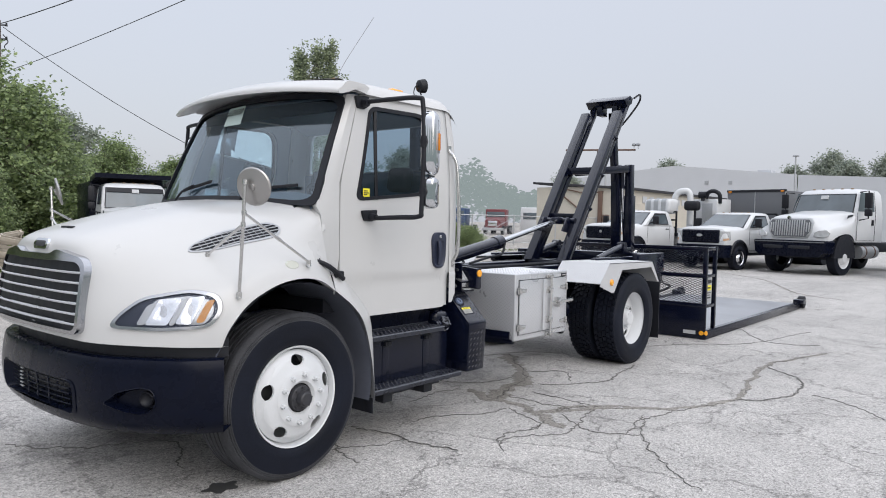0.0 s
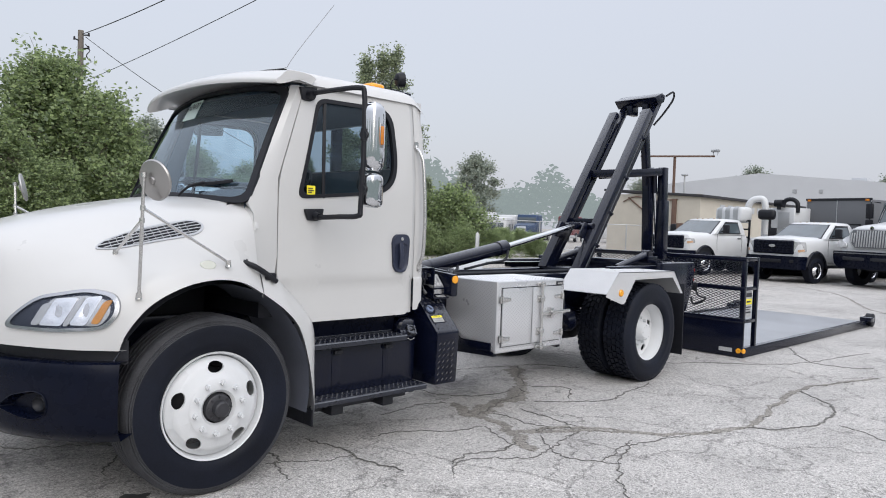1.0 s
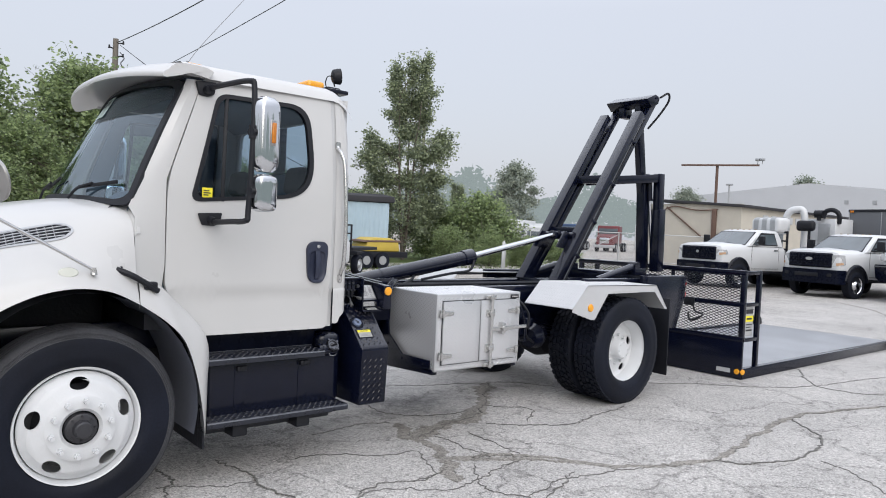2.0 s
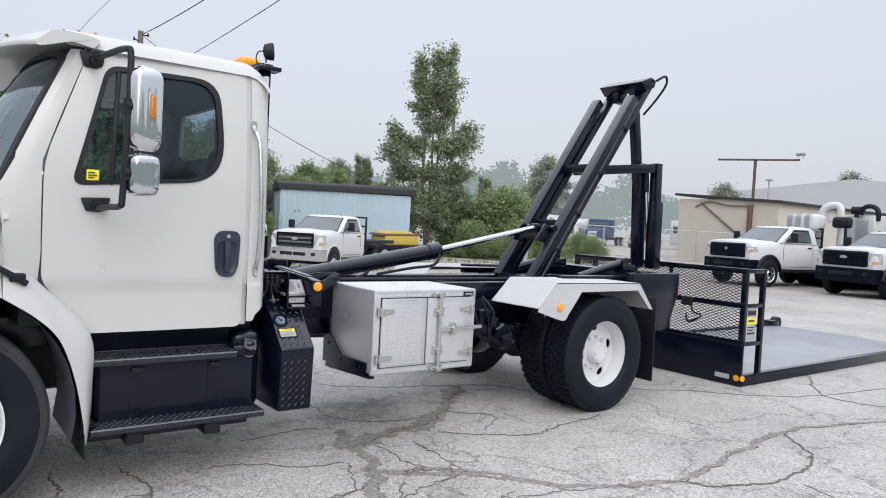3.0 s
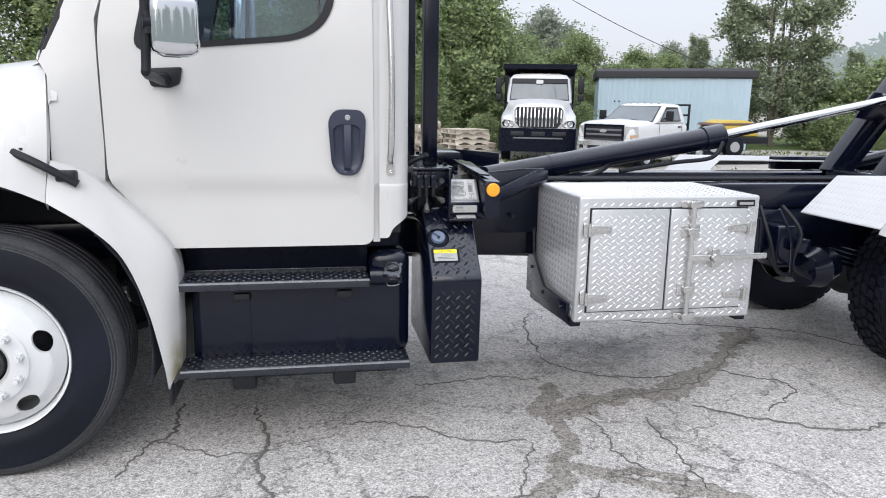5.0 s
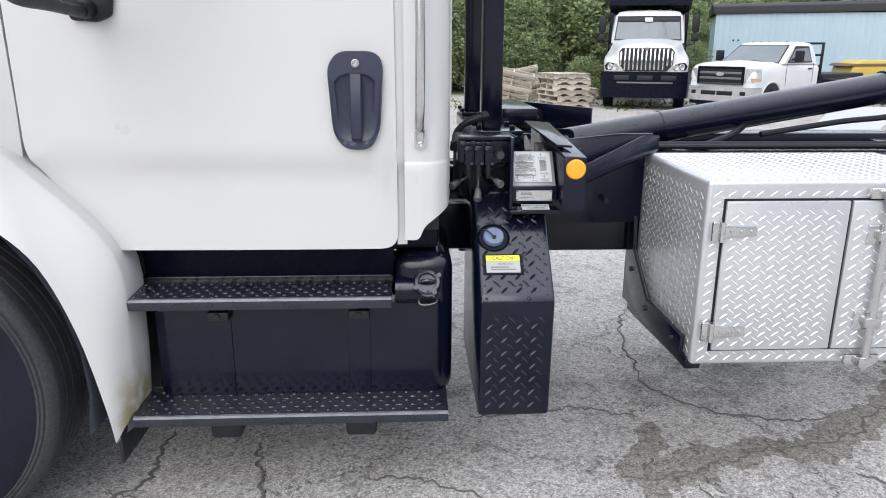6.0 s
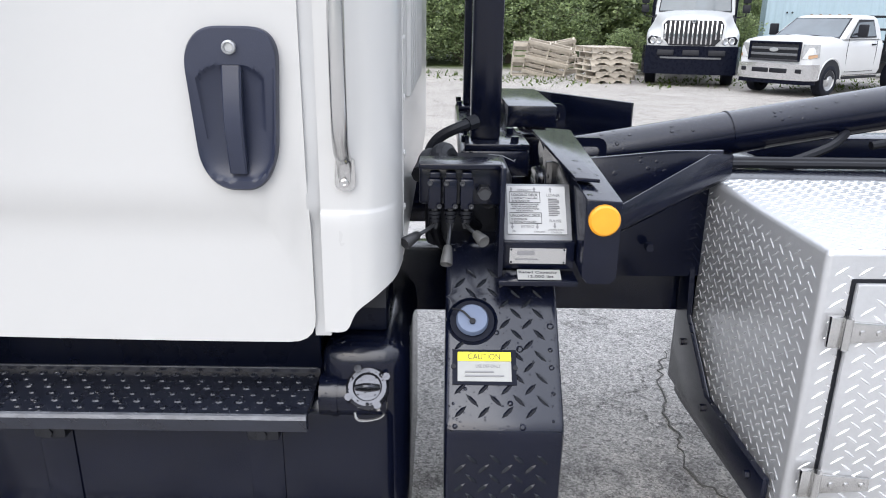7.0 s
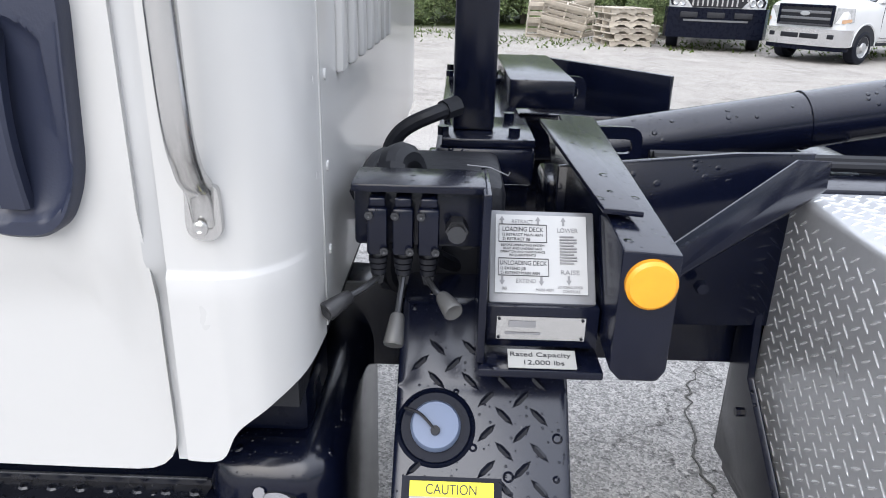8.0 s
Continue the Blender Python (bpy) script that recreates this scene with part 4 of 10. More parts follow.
# hood side vents
for s in (1, -1):
    d_in = Vector((0, 0.80 * s, -0.6))

    def vent(a, b, depth, lift=0.012):
        # a along the hood, b up the slope
        y = (3.42 + (b * 0.6) * 1.0) if s == 1 else fy(3.42 + b * 0.6)
        b = b * 0.96 + 0.016
        y = (3.42 + b * 0.6) if s == 1 else fy(3.42 + b * 0.6)
        q = Vector((2.13 + a, y, 1.36 + a * 0.10 + b * 0.8)) - d_in * 0.4
        return on_hood(q, d_in, lift - depth)
    vo_ = rounded([(-0.01, 0.082), (0.08, 0.042), (0.40, 0.014), (0.50, 0.026), (0.548, 0.085), (0.505, 0.150), (0.42, 0.164), (0.22, 0.172), (0.05, 0.132)], 0.04, 5)
    vc_ = Vector((0.27, 0.098))
    vi_ = [vc_ + Vector(((p.x - vc_.x) * 0.955, (p.y - vc_.y) * 0.82)) for p in vo_]
    vt = part("hood_vent", nb(), CHROME, truck, "chrome-rimmed louvred hood vent")
    bm = nb()
    holed(bm, vo_, vi_, lambda a, b, d: vent(a, b, d, 0.006), 0.016, 3)
    part("rim", bm, LAMPRIB, vt)
    bm = nb()
    fan(bm, vi_, lambda a, b, d: vent(a, b, d, 0.004), 8)
    part("mesh_backing", bm, TRIM, vt)

    def span(b0):
        xs = [p.x + (q.x - p.x) * (b0 - p.y) / (q.y - p.y) for p, q in zip(vi_, vi_[1:] + vi_[:1]) if (p.y - b0) * (q.y - b0) < 0]
        return min(xs), max(xs)
    for k in range(5):
        b0 = 0.046 + k * 0.0245
        lo, hi = span(b0)
        bm = nb()
        tube(bm, [vent(lo + (hi - lo) * i / 10, b0, 0, 0.0085) for i in range(11)], 0.0032, 6)
        part("louvre", bm, LAMPRIB, vt)
    for k in range(12):
        a0 = 0.075 + 0.034 * k
        ys = [p.y + (q.y - p.y) * (a0 - p.x) / (q.x - p.x) for p, q in zip(vi_, vi_[1:] + vi_[:1]) if (p.x - a0) * (q.x - a0) < 0]
        bm = nb()
        tube(bm, [vent(a0, min(ys) + (max(ys) - min(ys)) * i / 5, 0, 0.0075) for i in range(6)], 0.0018, 5)
        part("rib", bm, LAMPRIB, vt)
    # oval marker and hood latch
    bm = nb()
    mk_ = on_hood((2.605, 2.6 if s == 1 else fy(2.6), 1.272), (0, s, 0), 0.0)
    lathe(bm, [(-0.012, 0.045), (0.004, 0.045), (0.009, 0.040), (0.012, 0.0)], mk_, (0, -s, 0.25), 24)
    for v in bm.verts:
        v.co.z = mk_.z + (v.co.z - mk_.z) * 0.55
    part("side_marker", bm, mat("pale_lens", (0.55, 0.56, 0.50), 0.2, vary=0.1) if s == 1 else PAPER, truck)
    bm = nb()
    ya = 3.375 if s == 1 else fy(3.375)
    tube(bm, [(2.845, ya, 1.282), (2.93, ya - 0.025 * s, 1.245), (3.06, ya - 0.005 * s, 1.165)], 0.016, 8, 4)
    box(bm, 2.83, 2.88, min(ya, ya + 0.03 * s), max(ya, ya + 0.03 * s), 1.262, 1.30, 0.008)
    box(bm, 2.985, 3.055, min(ya - 0.02 * s, ya + 0.03 * s), max(ya - 0.02 * s, ya + 0.03 * s), 1.175, 1.215, 0.008)
    part("hood_latch", bm, TRIM, truck, "black rubber hood latch")

# hood-mounted round mirrors
HUBSTEEL = mat("dull_stainless", (0.42, 0.41, 0.40), 0.32, 1.0, vary=0.06, scale=8)
for s in (1, -1):
    def q3(x, y, z):
        return (x, y if s == 1 else fy(y), z)
    rm = part("hood_mirror", nb(), STEEL, truck, "round convex steel mirror on a tripod of rods")
    bm = nb()
    n_ = Vector((0.88, 0.34 * s, 0.22))
    lathe(bm, [(0.0, 0.10), (-0.008, 0.103), (-0.014, 0.097), (-0.022, 0.05), (-0.026, 0.02), (-0.034, 0.018), (-0.036, 0.0)], q3(2.285, 3.215, 1.70), n_, 32)
    lathe(bm, [(0.0, 0.10), (0.006, 0.05), (0.008, 0.0)], q3(2.285, 3.215, 1.70), n_, 32)
    part("mirror_head", bm, HUBSTEEL, rm)
    for pts, r in (([q3(2.235, 3.272, 1.13), q3(2.228, 3.235, 1.45), q3(2.226, 3.215, 1.72)], 0.009), ([q3(2.226, 3.222, 1.56), q3(2.715, 3.29, 1.285)], 0.008), ([q3(2.226, 3.23, 1.50), q3(2.21, 3.53, 1.33)], 0.008)):
        bm = nb()
        tube(bm, pts, r, 8)
        for p in (pts[0], pts[-1]):
            cyl(bm, Vector(p) - Vector((0, 0, 0.012)), Vector(p) + Vector((0, 0, 0.012)), r * 1.7, None, 8)
        m_ = (Vector(pts[0]) + Vector(pts[-1])) / 2
        d_ = (Vector(pts[-1]) - Vector(pts[0])).normalized()
        cyl(bm, m_ - d_ * 0.02, m_ + d_ * 0.02, r * 1.35, None, 8)
        part("rod", bm, STEEL, rm)
    for p in (q3(2.235, 3.275, 1.125), q3(2.718, 3.295, 1.275), q3(2.21, 3.535, 1.32)):
        bm = nb()
        cyl(bm, Vector(p) - Vector((0, 0, 0.015)), Vector(p) + Vector((0, 0, 0.012)), 0.017, 0.013, 10)
        part("foot", bm, STEEL, rm)

# bumper: a bowed skin with openings cut through it
bprof = spline([(0.0, 0.80, 0), (-0.02, 0.785, 0), (-0.035, 0.70, 0), (-0.04, 0.58, 0), (-0.02, 0.46, 0), (0.03, 0.40, 0)], 8)
plan = [(2.16, 1.13), (1.98, 1.00), (1.80, 0.74), (1.73, 0.56), (1.69, 0.30), (1.675, 0.0)]
planp = spline([(x, -d, 0) for x, d in plan], 14) + spline([(x, d, 0) for x, d in reversed(plan)], 14)[1:]
arc_ = [0.0]
for p, q in zip(planp, planp[1:]):
    arc_.append(arc_[-1] + (q - p).length)
MIDA = arc_[-1] / 2


def skin(u, z, depth=0.0):
    """Point of the bumper at u metres along it from the middle (negative: near side) and height z."""
    a = min(max(u + MIDA, 0.0), arc_[-1] - 1e-6)
    i = max(k for k in range(len(arc_)) if arc_[k] <= a)
    i = min(i, len(planp) - 2)
    p = planp[i].lerp(planp[i + 1], (a - arc_[i]) / (arc_[i + 1] - arc_[i]))
    t = (planp[min(i + 2, len(planp) - 1)] - planp[max(i - 1, 0)]).normalized()
    j = 0
    while j < len(bprof) - 2 and bprof[j + 1].y > z:
        j += 1
    b0, b1 = bprof[j], bprof[j + 1]
    off = b0.x + (b1.x - b0.x) * min(1.0, max(0.0, (b0.y - z) / max(1e-6, b0.y - b1.y)))
    q = p + Vector((-t.y, t.x, 0)) * -(off + depth)
    return Vector((q.x, YC + q.y, z))


def inside(poly, u, z):
    c = False
    for p, q in zip(poly, poly[1:] + poly[:1]):
        if (p.y > z) != (q.y > z) and u < p.x + (q.x - p.x) * (z - p.y) / (q.y - p.y):
            c = not c
    return c


intake = rounded([(-0.46, 0.475), (0.46, 0.475), (0.47, 0.60), (0.44, 0.65), (-0.44, 0.65), (-0.47, 0.60)], 0.04, 4)
pocket = rounded([(-0.975, 0.585), (-0.955, 0.535), (-0.90, 0.515), (-0.81, 0.525), (-0.69, 0.562), (-0.78, 0.628), (-0.90, 0.655), (-0.955, 0.64)], 0.025, 4)
pocket2 = [Vector((-p.x, p.y)) for p in reversed(pocket)]
bm = nb()
us = [-MIDA + 2 * MIDA * i / 200 for i in range(201)]
zs = [0.40 + 0.40 * k / 48 for k in range(49)]
g_ = [[bm.verts.new(skin(u, z)) for z in zs] for u in us]
for i in range(200):
    for j in range(48):
        um, zm = (us[i] + us[i + 1]) / 2, (zs[j] + zs[j + 1]) / 2
        if not any(inside(o, um, zm) for o in (intake, pocket, pocket2)):
            bm.faces.new((g_[i][j], g_[i + 1][j], g_[i + 1][j + 1], g_[i][j + 1]))
for v in [v for v in bm.verts if not v.link_faces]:
    bm.verts.remove(v)
top_ = [skin(u, 0.80) for u in us]
surf(bm, [top_, [Vector((p.x + 0.10, YC + (p.y - YC) * 0.93, p.z - 0.005)) for p in top_]])
low_ = [skin(u, 0.40) for u in us]
surf(bm, [low_, [Vector((p.x + 0.10, YC + (p.y - YC) * 0.96, p.z + 0.03)) for p in low_]])
bumper = part("front_bumper", bm, BLACKM, truck, "black moulded front bumper with intake and fog lamp recess")
for o, deep, nm in ((intake, 0.09, "lower_intake"), (pocket, 0.05, "fog_recess"), (pocket2, 0.05, "fog_recess")):
    bm = nb()
    c_ = sum((Vector(p) for p in o), Vector((0, 0))) / len(o)
    ring = [[skin(*(c_ + (Vector(p) - c_) * k), d) for p in o] for k, d in ((1.07, -0.0035), (1.02, -0.006), (0.99, 0.004), (0.90, deep * 0.7), (0.82, deep), (0.4, deep))]
    surf(bm, ring, close=True)
    bm.faces.new([v for v in bm.verts][-len(o):])
    part(nm, bm, BLACKM, bumper)
for k in range(5):
    bm = nb()
    z = 0.505 + 0.030 * k
    tube(bm, [skin(-0.39 + 0.065 * i, z, 0.035) for i in range(13)], 0.005, 6)
    part("intake_slat", bm, BLACKM, bumper)
for u in (-0.16, -0.02, 0.12):
    bm = nb()
    tube(bm, [skin(u, 0.49, 0.032), skin(u, 0.645, 0.032)], 0.006, 6)
    part("intake_post", bm, BLACKM, bumper)
for k in range(6):
    bm = nb()
    beam(bm, skin(0.20 - 0.004 * k, 0.515 + 0.022 * k, 0.028), skin(0.245 - 0.006 * k, 0.515 + 0.022 * k, 0.028), 0.010, 0.008, 0.002)
    part("step_rung", bm, GALV, bumper)
for s in (-1, 1):
    bm = nb()
    c_, n_ = skin(0.915 * s, 0.59, 0.02), skin(0.915 * s, 0.59, -0.1) - skin(0.915 * s, 0.59, 0.0)
    lathe(bm, [(-0.03, 0.040), (0.0, 0.040), (0.006, 0.034), (-0.004, 0.028), (-0.02, 0.0)], c_, n_, 24)
    part("fog_blank", bm, TRIM, bumper)
bm = nb()
surf(bm, [[(p.x + 0.05, YC + p.y * 0.97, z) for p in planp] for z in (0.78, 0.90)])
part("bumper_gap_filler", bm, UNDER, truck)

# ---- cab ----
HANDLE = mat("dark_grey_handle_plastic", (0.021, 0.026, 0.050), 0.38, vary=0.2, scale=12, bump=0.04, bump_scale=300)
CLEAR = glass_mat("clear_window_glass", (0.86, 0.91, 0.91), 0.0, 1.5)
def side_y(z):
    y = SIDE + 0.075 * max(0.0, (z - 1.68) / 0.72) ** 1.6
    if z < 1.16:
        y += 0.018 * min(1.0, (1.16 - z) / 0.035)
    return y


def taper(x):
    """The cab narrows towards its nose."""
    return 0.042 * max(0.0, (4.1 - x)) ** 1.4


DOOR = rounded([(3.364, 0.888), (4.178, 0.894), (4.166, 2.385), (3.338, 2.385), (3.132, 1.775), (3.136, 1.162)], [0.01, 0.05, 0.05, 0.05, 0.12, 0.05], 5)
WIN = rounded([(3.255, 1.658), (3.93, 1.722), (4.038, 1.86), (4.003, 2.308), (3.415, 2.302)], [0.07, 0.12, 0.16, 0.14, 0.07], 6)
WCEN = Vector((3.64, 1.98))
WIN_IN = [WCEN + (Vector(p) - WCEN) * 0.925 for p in WIN]

for s in (1, -1):
    def sp(a, b, d):
        y = side_y(b) + taper(a) + d
        return Vector((a, y if s == 1 else fy(y), b))
    bm = nb()
    holed(bm, DOOR, WIN, sp, 0.035, 26, 110)
    door = part("door", bm, WHITE, truck, "white cab door with black-framed window")
    bm = nb()
    holed(bm, [WCEN + (Vector(p) - WCEN) * 1.004 for p in WIN], WIN_IN, lambda a, b, d: sp(a, b, d - 0.006), 0.03, 2)
    part("window_seal", bm, TRIM, door)
    bm = nb()
    fan(bm, WIN_IN, lambda a, b, d: sp(a, b, d + 0.012), 3)
    part("window_glass", bm, TINT if s == 1 else TINT2, door).visible_shadow = False
    bm = nb()
    dcen = sum((Vector(p) for p in DOOR), Vector((0, 0))) / len(DOOR)
    holed(bm, [dcen + (Vector(p) - dcen) * 0.96 for p in DOOR], [WCEN + (Vector(p) - WCEN) * 0.97 for p in WIN], lambda a, b, d: sp(a, b, d + 0.042), 0.012, 20, 110)
    part("door_trim", bm, CABIN, door, "dark grey inner door trim")
    bm = nb()
    beam(bm, sp(3.445, 1.67, 0.008), sp(3.475, 2.30, 0.008), 0.022, 0.022, 0.004)
    part("quarter_bar", bm, TRIM, door)
    # pressed trim and handle
    bm = nb()
    hx, hz = 4.065, 1.325
    def bowl_depth(a, b):
        r2 = (abs((a - hx) / 0.066) ** 3 + abs((b - hz + 0.024) / 0.094) ** 3)
        return 0.017 * max(0.0, 1 - r2) ** 0.45 if r2 < 1 else 0.0
    hout = rounded([(hx - 0.062, hz - 0.095), (hx - 0.03, hz - 0.135), (hx + 0.042, hz - 0.135), (hx + 0.068, hz - 0.08), (hx + 0.078, hz + 0.10), (hx + 0.055, hz + 0.13), (hx - 0.045, hz + 0.13), (hx - 0.075, hz + 0.09)], 0.03, 8)
    hc = sum((Vector(p) for p in hout), Vector((0, 0))) / len(hout)
    rows = [[sp(p[0], p[1], 0.004) for p in hout], [sp(p[0], p[1], -0.016) for p in hout]]
    for k in range(1, 30):
        q_ = [hc + (Vector(p) - hc) * (0.975 if k == 1 else 0.975 * (1 - (k - 1) / 29.5)) for p in hout]
        rows.append([sp(p.x, p.y, -0.0205 + bowl_depth(p.x, p.y)) for p in q_])
    surf(bm, rows, close=True)
    dh = part("door_handle", bm, HANDLE, door, "dark plastic paddle door handle with chrome lock")
    bm = nb()
    rows = []
    for k in range(13):
        t_ = k / 12
        zz, bow = hz + 0.070 - 0.176 * t_, 0.012 * math.sin(math.pi * t_)
        wd = 0.0165 - 0.002 * t_
        rows.append([sp(hx + 0.002 + u_ * wd, zz, -0.019 - bow + dd_) for u_, dd_ in ((-1, 0.014), (-1, 0.003), (-0.8, 0.0), (0.8, 0.0), (1, 0.003), (1, 0.014))])
    surf(bm, rows)
    surf(bm, [rows[0], [p + Vector((0, 0.02 * s, 0)) for p in rows[0]]])
    surf(bm, [rows[-1], [p + Vector((0, 0.02 * s, 0)) for p in rows[-1]]])
    part("paddle", bm, HANDLE, dh)
    bm = nb()
    lathe(bm, [(0.0, 0.0115), (0.006, 0.011), (0.008, 0.008), (0.004, 0.006), (0.004, 0.0)], sp(hx + 0.003, hz + 0.098, -0.021), (0, -s, 0), 16)
    part("lock_cylinder", bm, GALV, dh)
    # cowl side and pillar
    F = [(1.10, 2.957, 3.415), (1.30, 2.956, 3.437), (1.47, 2.957, 3.458), (1.56, 2.955, 3.468), (1.615, 2.925, 3.480), (1.775, 2.993, 3.500), (2.0, 3.088, 3.525), (2.2, 3.176, 3.548), (2.36, 3.245, 3.568)]
    B = [3.118, 3.130, 3.127, 3.126, 3.126, 3.126, 3.200, 3.270, 3.328]
    rows = []
    for (z, xf, yf), xb in zip(F, B):
        yb = side_y(z) + taper(xb)
        r = [Vector((xf + 0.012, yf + 0.05, z)), Vector((xf, yf, z)), Vector((xf * 0.6 + xb * 0.4, min(yf, yb) * 0.5 + yb * 0.5 - 0.004, z)), Vector((xb, yb, z)), Vector((xb + 0.002, yb + 0.035, z))]
        rows.append([p if s == 1 else Vector((p.x, fy(p.y), p.z)) for p in r])
    bm = nb()
    surf(bm, rows)
    part("pillar", bm, WHITE, truck)
    # grab bar on the rear corner
    bm = nb()
    gp = [sp(4.210, 2.075, 0.004), sp(4.212, 2.05, -0.012), sp(4.216, 2.02, -0.038), sp(4.230, 1.93, -0.05), sp(4.242, 1.6, -0.054), sp(4.242, 1.34, -0.048), sp(4.240, 1.265, -0.024), sp(4.242, 1.24, -0.006), sp(4.243, 1.205, 0.001)]
    tube(bm, gp, 0.0135, 14, 6)
    gb = part("grab_bar", bm, STEEL, truck, "polished vertical grab bar")
    for q in (sp(4.210, 2.075, 0), sp(4.243, 1.215, 0)):
        bm = nb()
        fan(bm, rounded([(q.x - 0.0185, q.z - 0.026), (q.x + 0.0185, q.z - 0.026), (q.x + 0.016, q.z + 0.03), (q.x - 0.016, q.z + 0.03)], [0.018, 0.018, 0.008, 0.008], 5), lambda a, b, d: Vector((a, q.y + (d - 0.0075) * s, b)), 3, 0.009)
        part("mount", bm, STEEL, gb)
        bm = nb()
        lathe(bm, [(0.0, 0.008), (0.003, 0.0075), (0.004, 0.004), (0.002, 0.0)], q - Vector((0, 0.0165 * s, 0.010)), (0, -s, 0), 14)
        part("screw", bm, STEEL, gb)
    # inner trim
    bm = nb()
    surf(bm, [[sp(x, z, 0.05) for x in (3.13, 3.6, 4.15)] for z in (0.95, 1.3, 1.66)], (0, 0.012 * s, 0))
    part("door_trim", bm, CABIN, door)
    # west-coast mirrors
    mir = part("door_mirror", nb(), TRIM, truck, "chrome mirror heads on a black tube arm")
    def mp(x, y, z):
        return Vector((x, y if s == 1 else fy(y), z))
    bm = nb()
    tube(bm, [mp(3.350, 3.49, 2.315), mp(3.375, 3.30, 2.318), mp(3.405, 3.085, 2.312), mp(3.417, 3.05, 2.27), mp(3.410, 3.03, 2.0), mp(3.398, 3.03, 1.62), mp(3.393, 3.045, 1.565), mp(3.385, 3.22, 1.556), mp(3.372, 3.43, 1.548)], 0.0155, 12, 6)
    part("arm", bm, TRIM, mir)
    for z, hh in ((2.315, 0.045), (1.565, 0.04)):
        bm = nb()
        bx = 3.345 if z > 2 else 3.372
        q = mp(bx, side_y(z) + taper(bx) + 0.004, z)
        k_ = 1.0 if z > 2 else 1.15
        prism(bm, [q + Vector((dx * k_, 0, dz)) for dx, dz in ((-0.065, hh * 0.8), (0.058, hh), (0.048, -hh * 0.6), (0.015, -hh), (-0.042, -hh * 0.9))], (0, -0.028 * s, 0), 0.008)
        cyl(bm, q + Vector((0, -0.02 * s, -0.006)), q + Vector((0, -0.075 * s, -0.012)), 0.026, 0.021, 14)
        part("bracket", bm, TRIM, mir)
    for z, hh, ww in ((2.03, 0.20, 0.082), (1.717, 0.10, 0.078)):
        bm = nb()
        rows = []
        for k in range(17):
            a = math.sin(math.pi * (k / 16 - 0.5))
            w = max((1 - abs(a) ** 9) ** 0.34 if abs(a) < 0.9999 else 0.0, 0.55)
            ring = []
            for j in range(16):
                b = 2 * math.pi * j / 16
                cx, cy = math.cos(b), math.sin(b)
                sx = math.copysign(abs(cx) ** 0.38, cx) * ww * w
                sy = math.copysign(abs(cy) ** 0.6, cy) * 0.050 * w * (1 - 0.25 * cx)
                # heads are turned back towards the cab
                ring.append(mp(3.490 + sx * 0.93 + sy * 0.30, 3.04 + sx * 0.36 - sy * 0.93, z + a * hh))
            rows.append(ring)
        surf(bm, rows, close=True)
        bm.faces.new([v for v in bm.verts][:16])
        bm.faces.new([v for v in bm.verts][-16:])
        hd = part("mirror_head", bm, CHROME, mir, "bulbous chrome mirror head", smooth=60)
        bm = nb()
        cyl(bm, mp(3.392, 3.020, z + 0.005), mp(3.46, 3.05, z + 0.005), 0.024, 0.02, 12)
        cyl(bm, mp(3.408, 3.03, z - 0.03), mp(3.408, 3.03, z + 0.04), 0.0215, None, 14)
        part("clamp", bm, TRIM, mir)
        if hh > 0.15:
            bm = nb()
            box(bm, -0.015, 0.015, -0.009, 0.009, -0.056, 0.056, 0.009, 4, Matrix.Translation(mp(3.510, 2.990, 2.04)) @ pose(0, 0, 0, 0, 0, 22 * s))
            part("turn_lamp", bm, DARKAMBER, mir)
            bm = nb()
            box(bm, -0.021, 0.021, -0.005, 0.005, -0.070, 0.070, 0.0048, 3, Matrix.Translation(mp(3.508, 2.996, 2.04)) @ pose(0, 0, 0, 0, 0, 22 * s))
            part("lamp_bezel", bm, HUBSTEEL, mir)
    if s == 1:
        bm = nb()
        box(bm, 3.325, 3.385, side_y(1.71) + taper(3.36) + 0.004, side_y(1.71) + taper(3.36) + 0.006, 1.67, 1.745)
        st = part("door_sticker", bm, YELLOW, door, "yellow sticker on the window")
        for z0, x1 in ((1.725, 3.365), (1.712, 3.375), (1.70, 3.36)):
            bm = nb()
            box(bm, 3.332, x1, side_y(1.71) + taper(3.36) + 0.001, side_y(1.71) + taper(3.36) + 0.0038, z0, z0 + 0.006)
            part("print_bar", bm, INK, st)

# rear corners, rear wall and roof
def plan_pt(k, z):
    """Outline of the cab's back in plan: k from 0 at the near door to 1 at the centre."""
    dy = side_y(max(z, 1.178)) - SIDE
    if z < 1.152:
        dy -= 0.005 * min(1.0, (1.152 - z) / 0.006)
    pts = [(4.198, SIDE), (4.236, SIDE), (4.256, SIDE + 0.002), (4.29, SIDE + 0.015), (4.322, SIDE + 0.06), (4.333, SIDE + 0.13), (4.335, SIDE + 0.40), (4.335, YC)]
    x, y = pts[k]
    return Vector((x - (0.012 if z > 2.25 and k > 1 else 0), y + dy * (1 if k < 6 else 0), z))


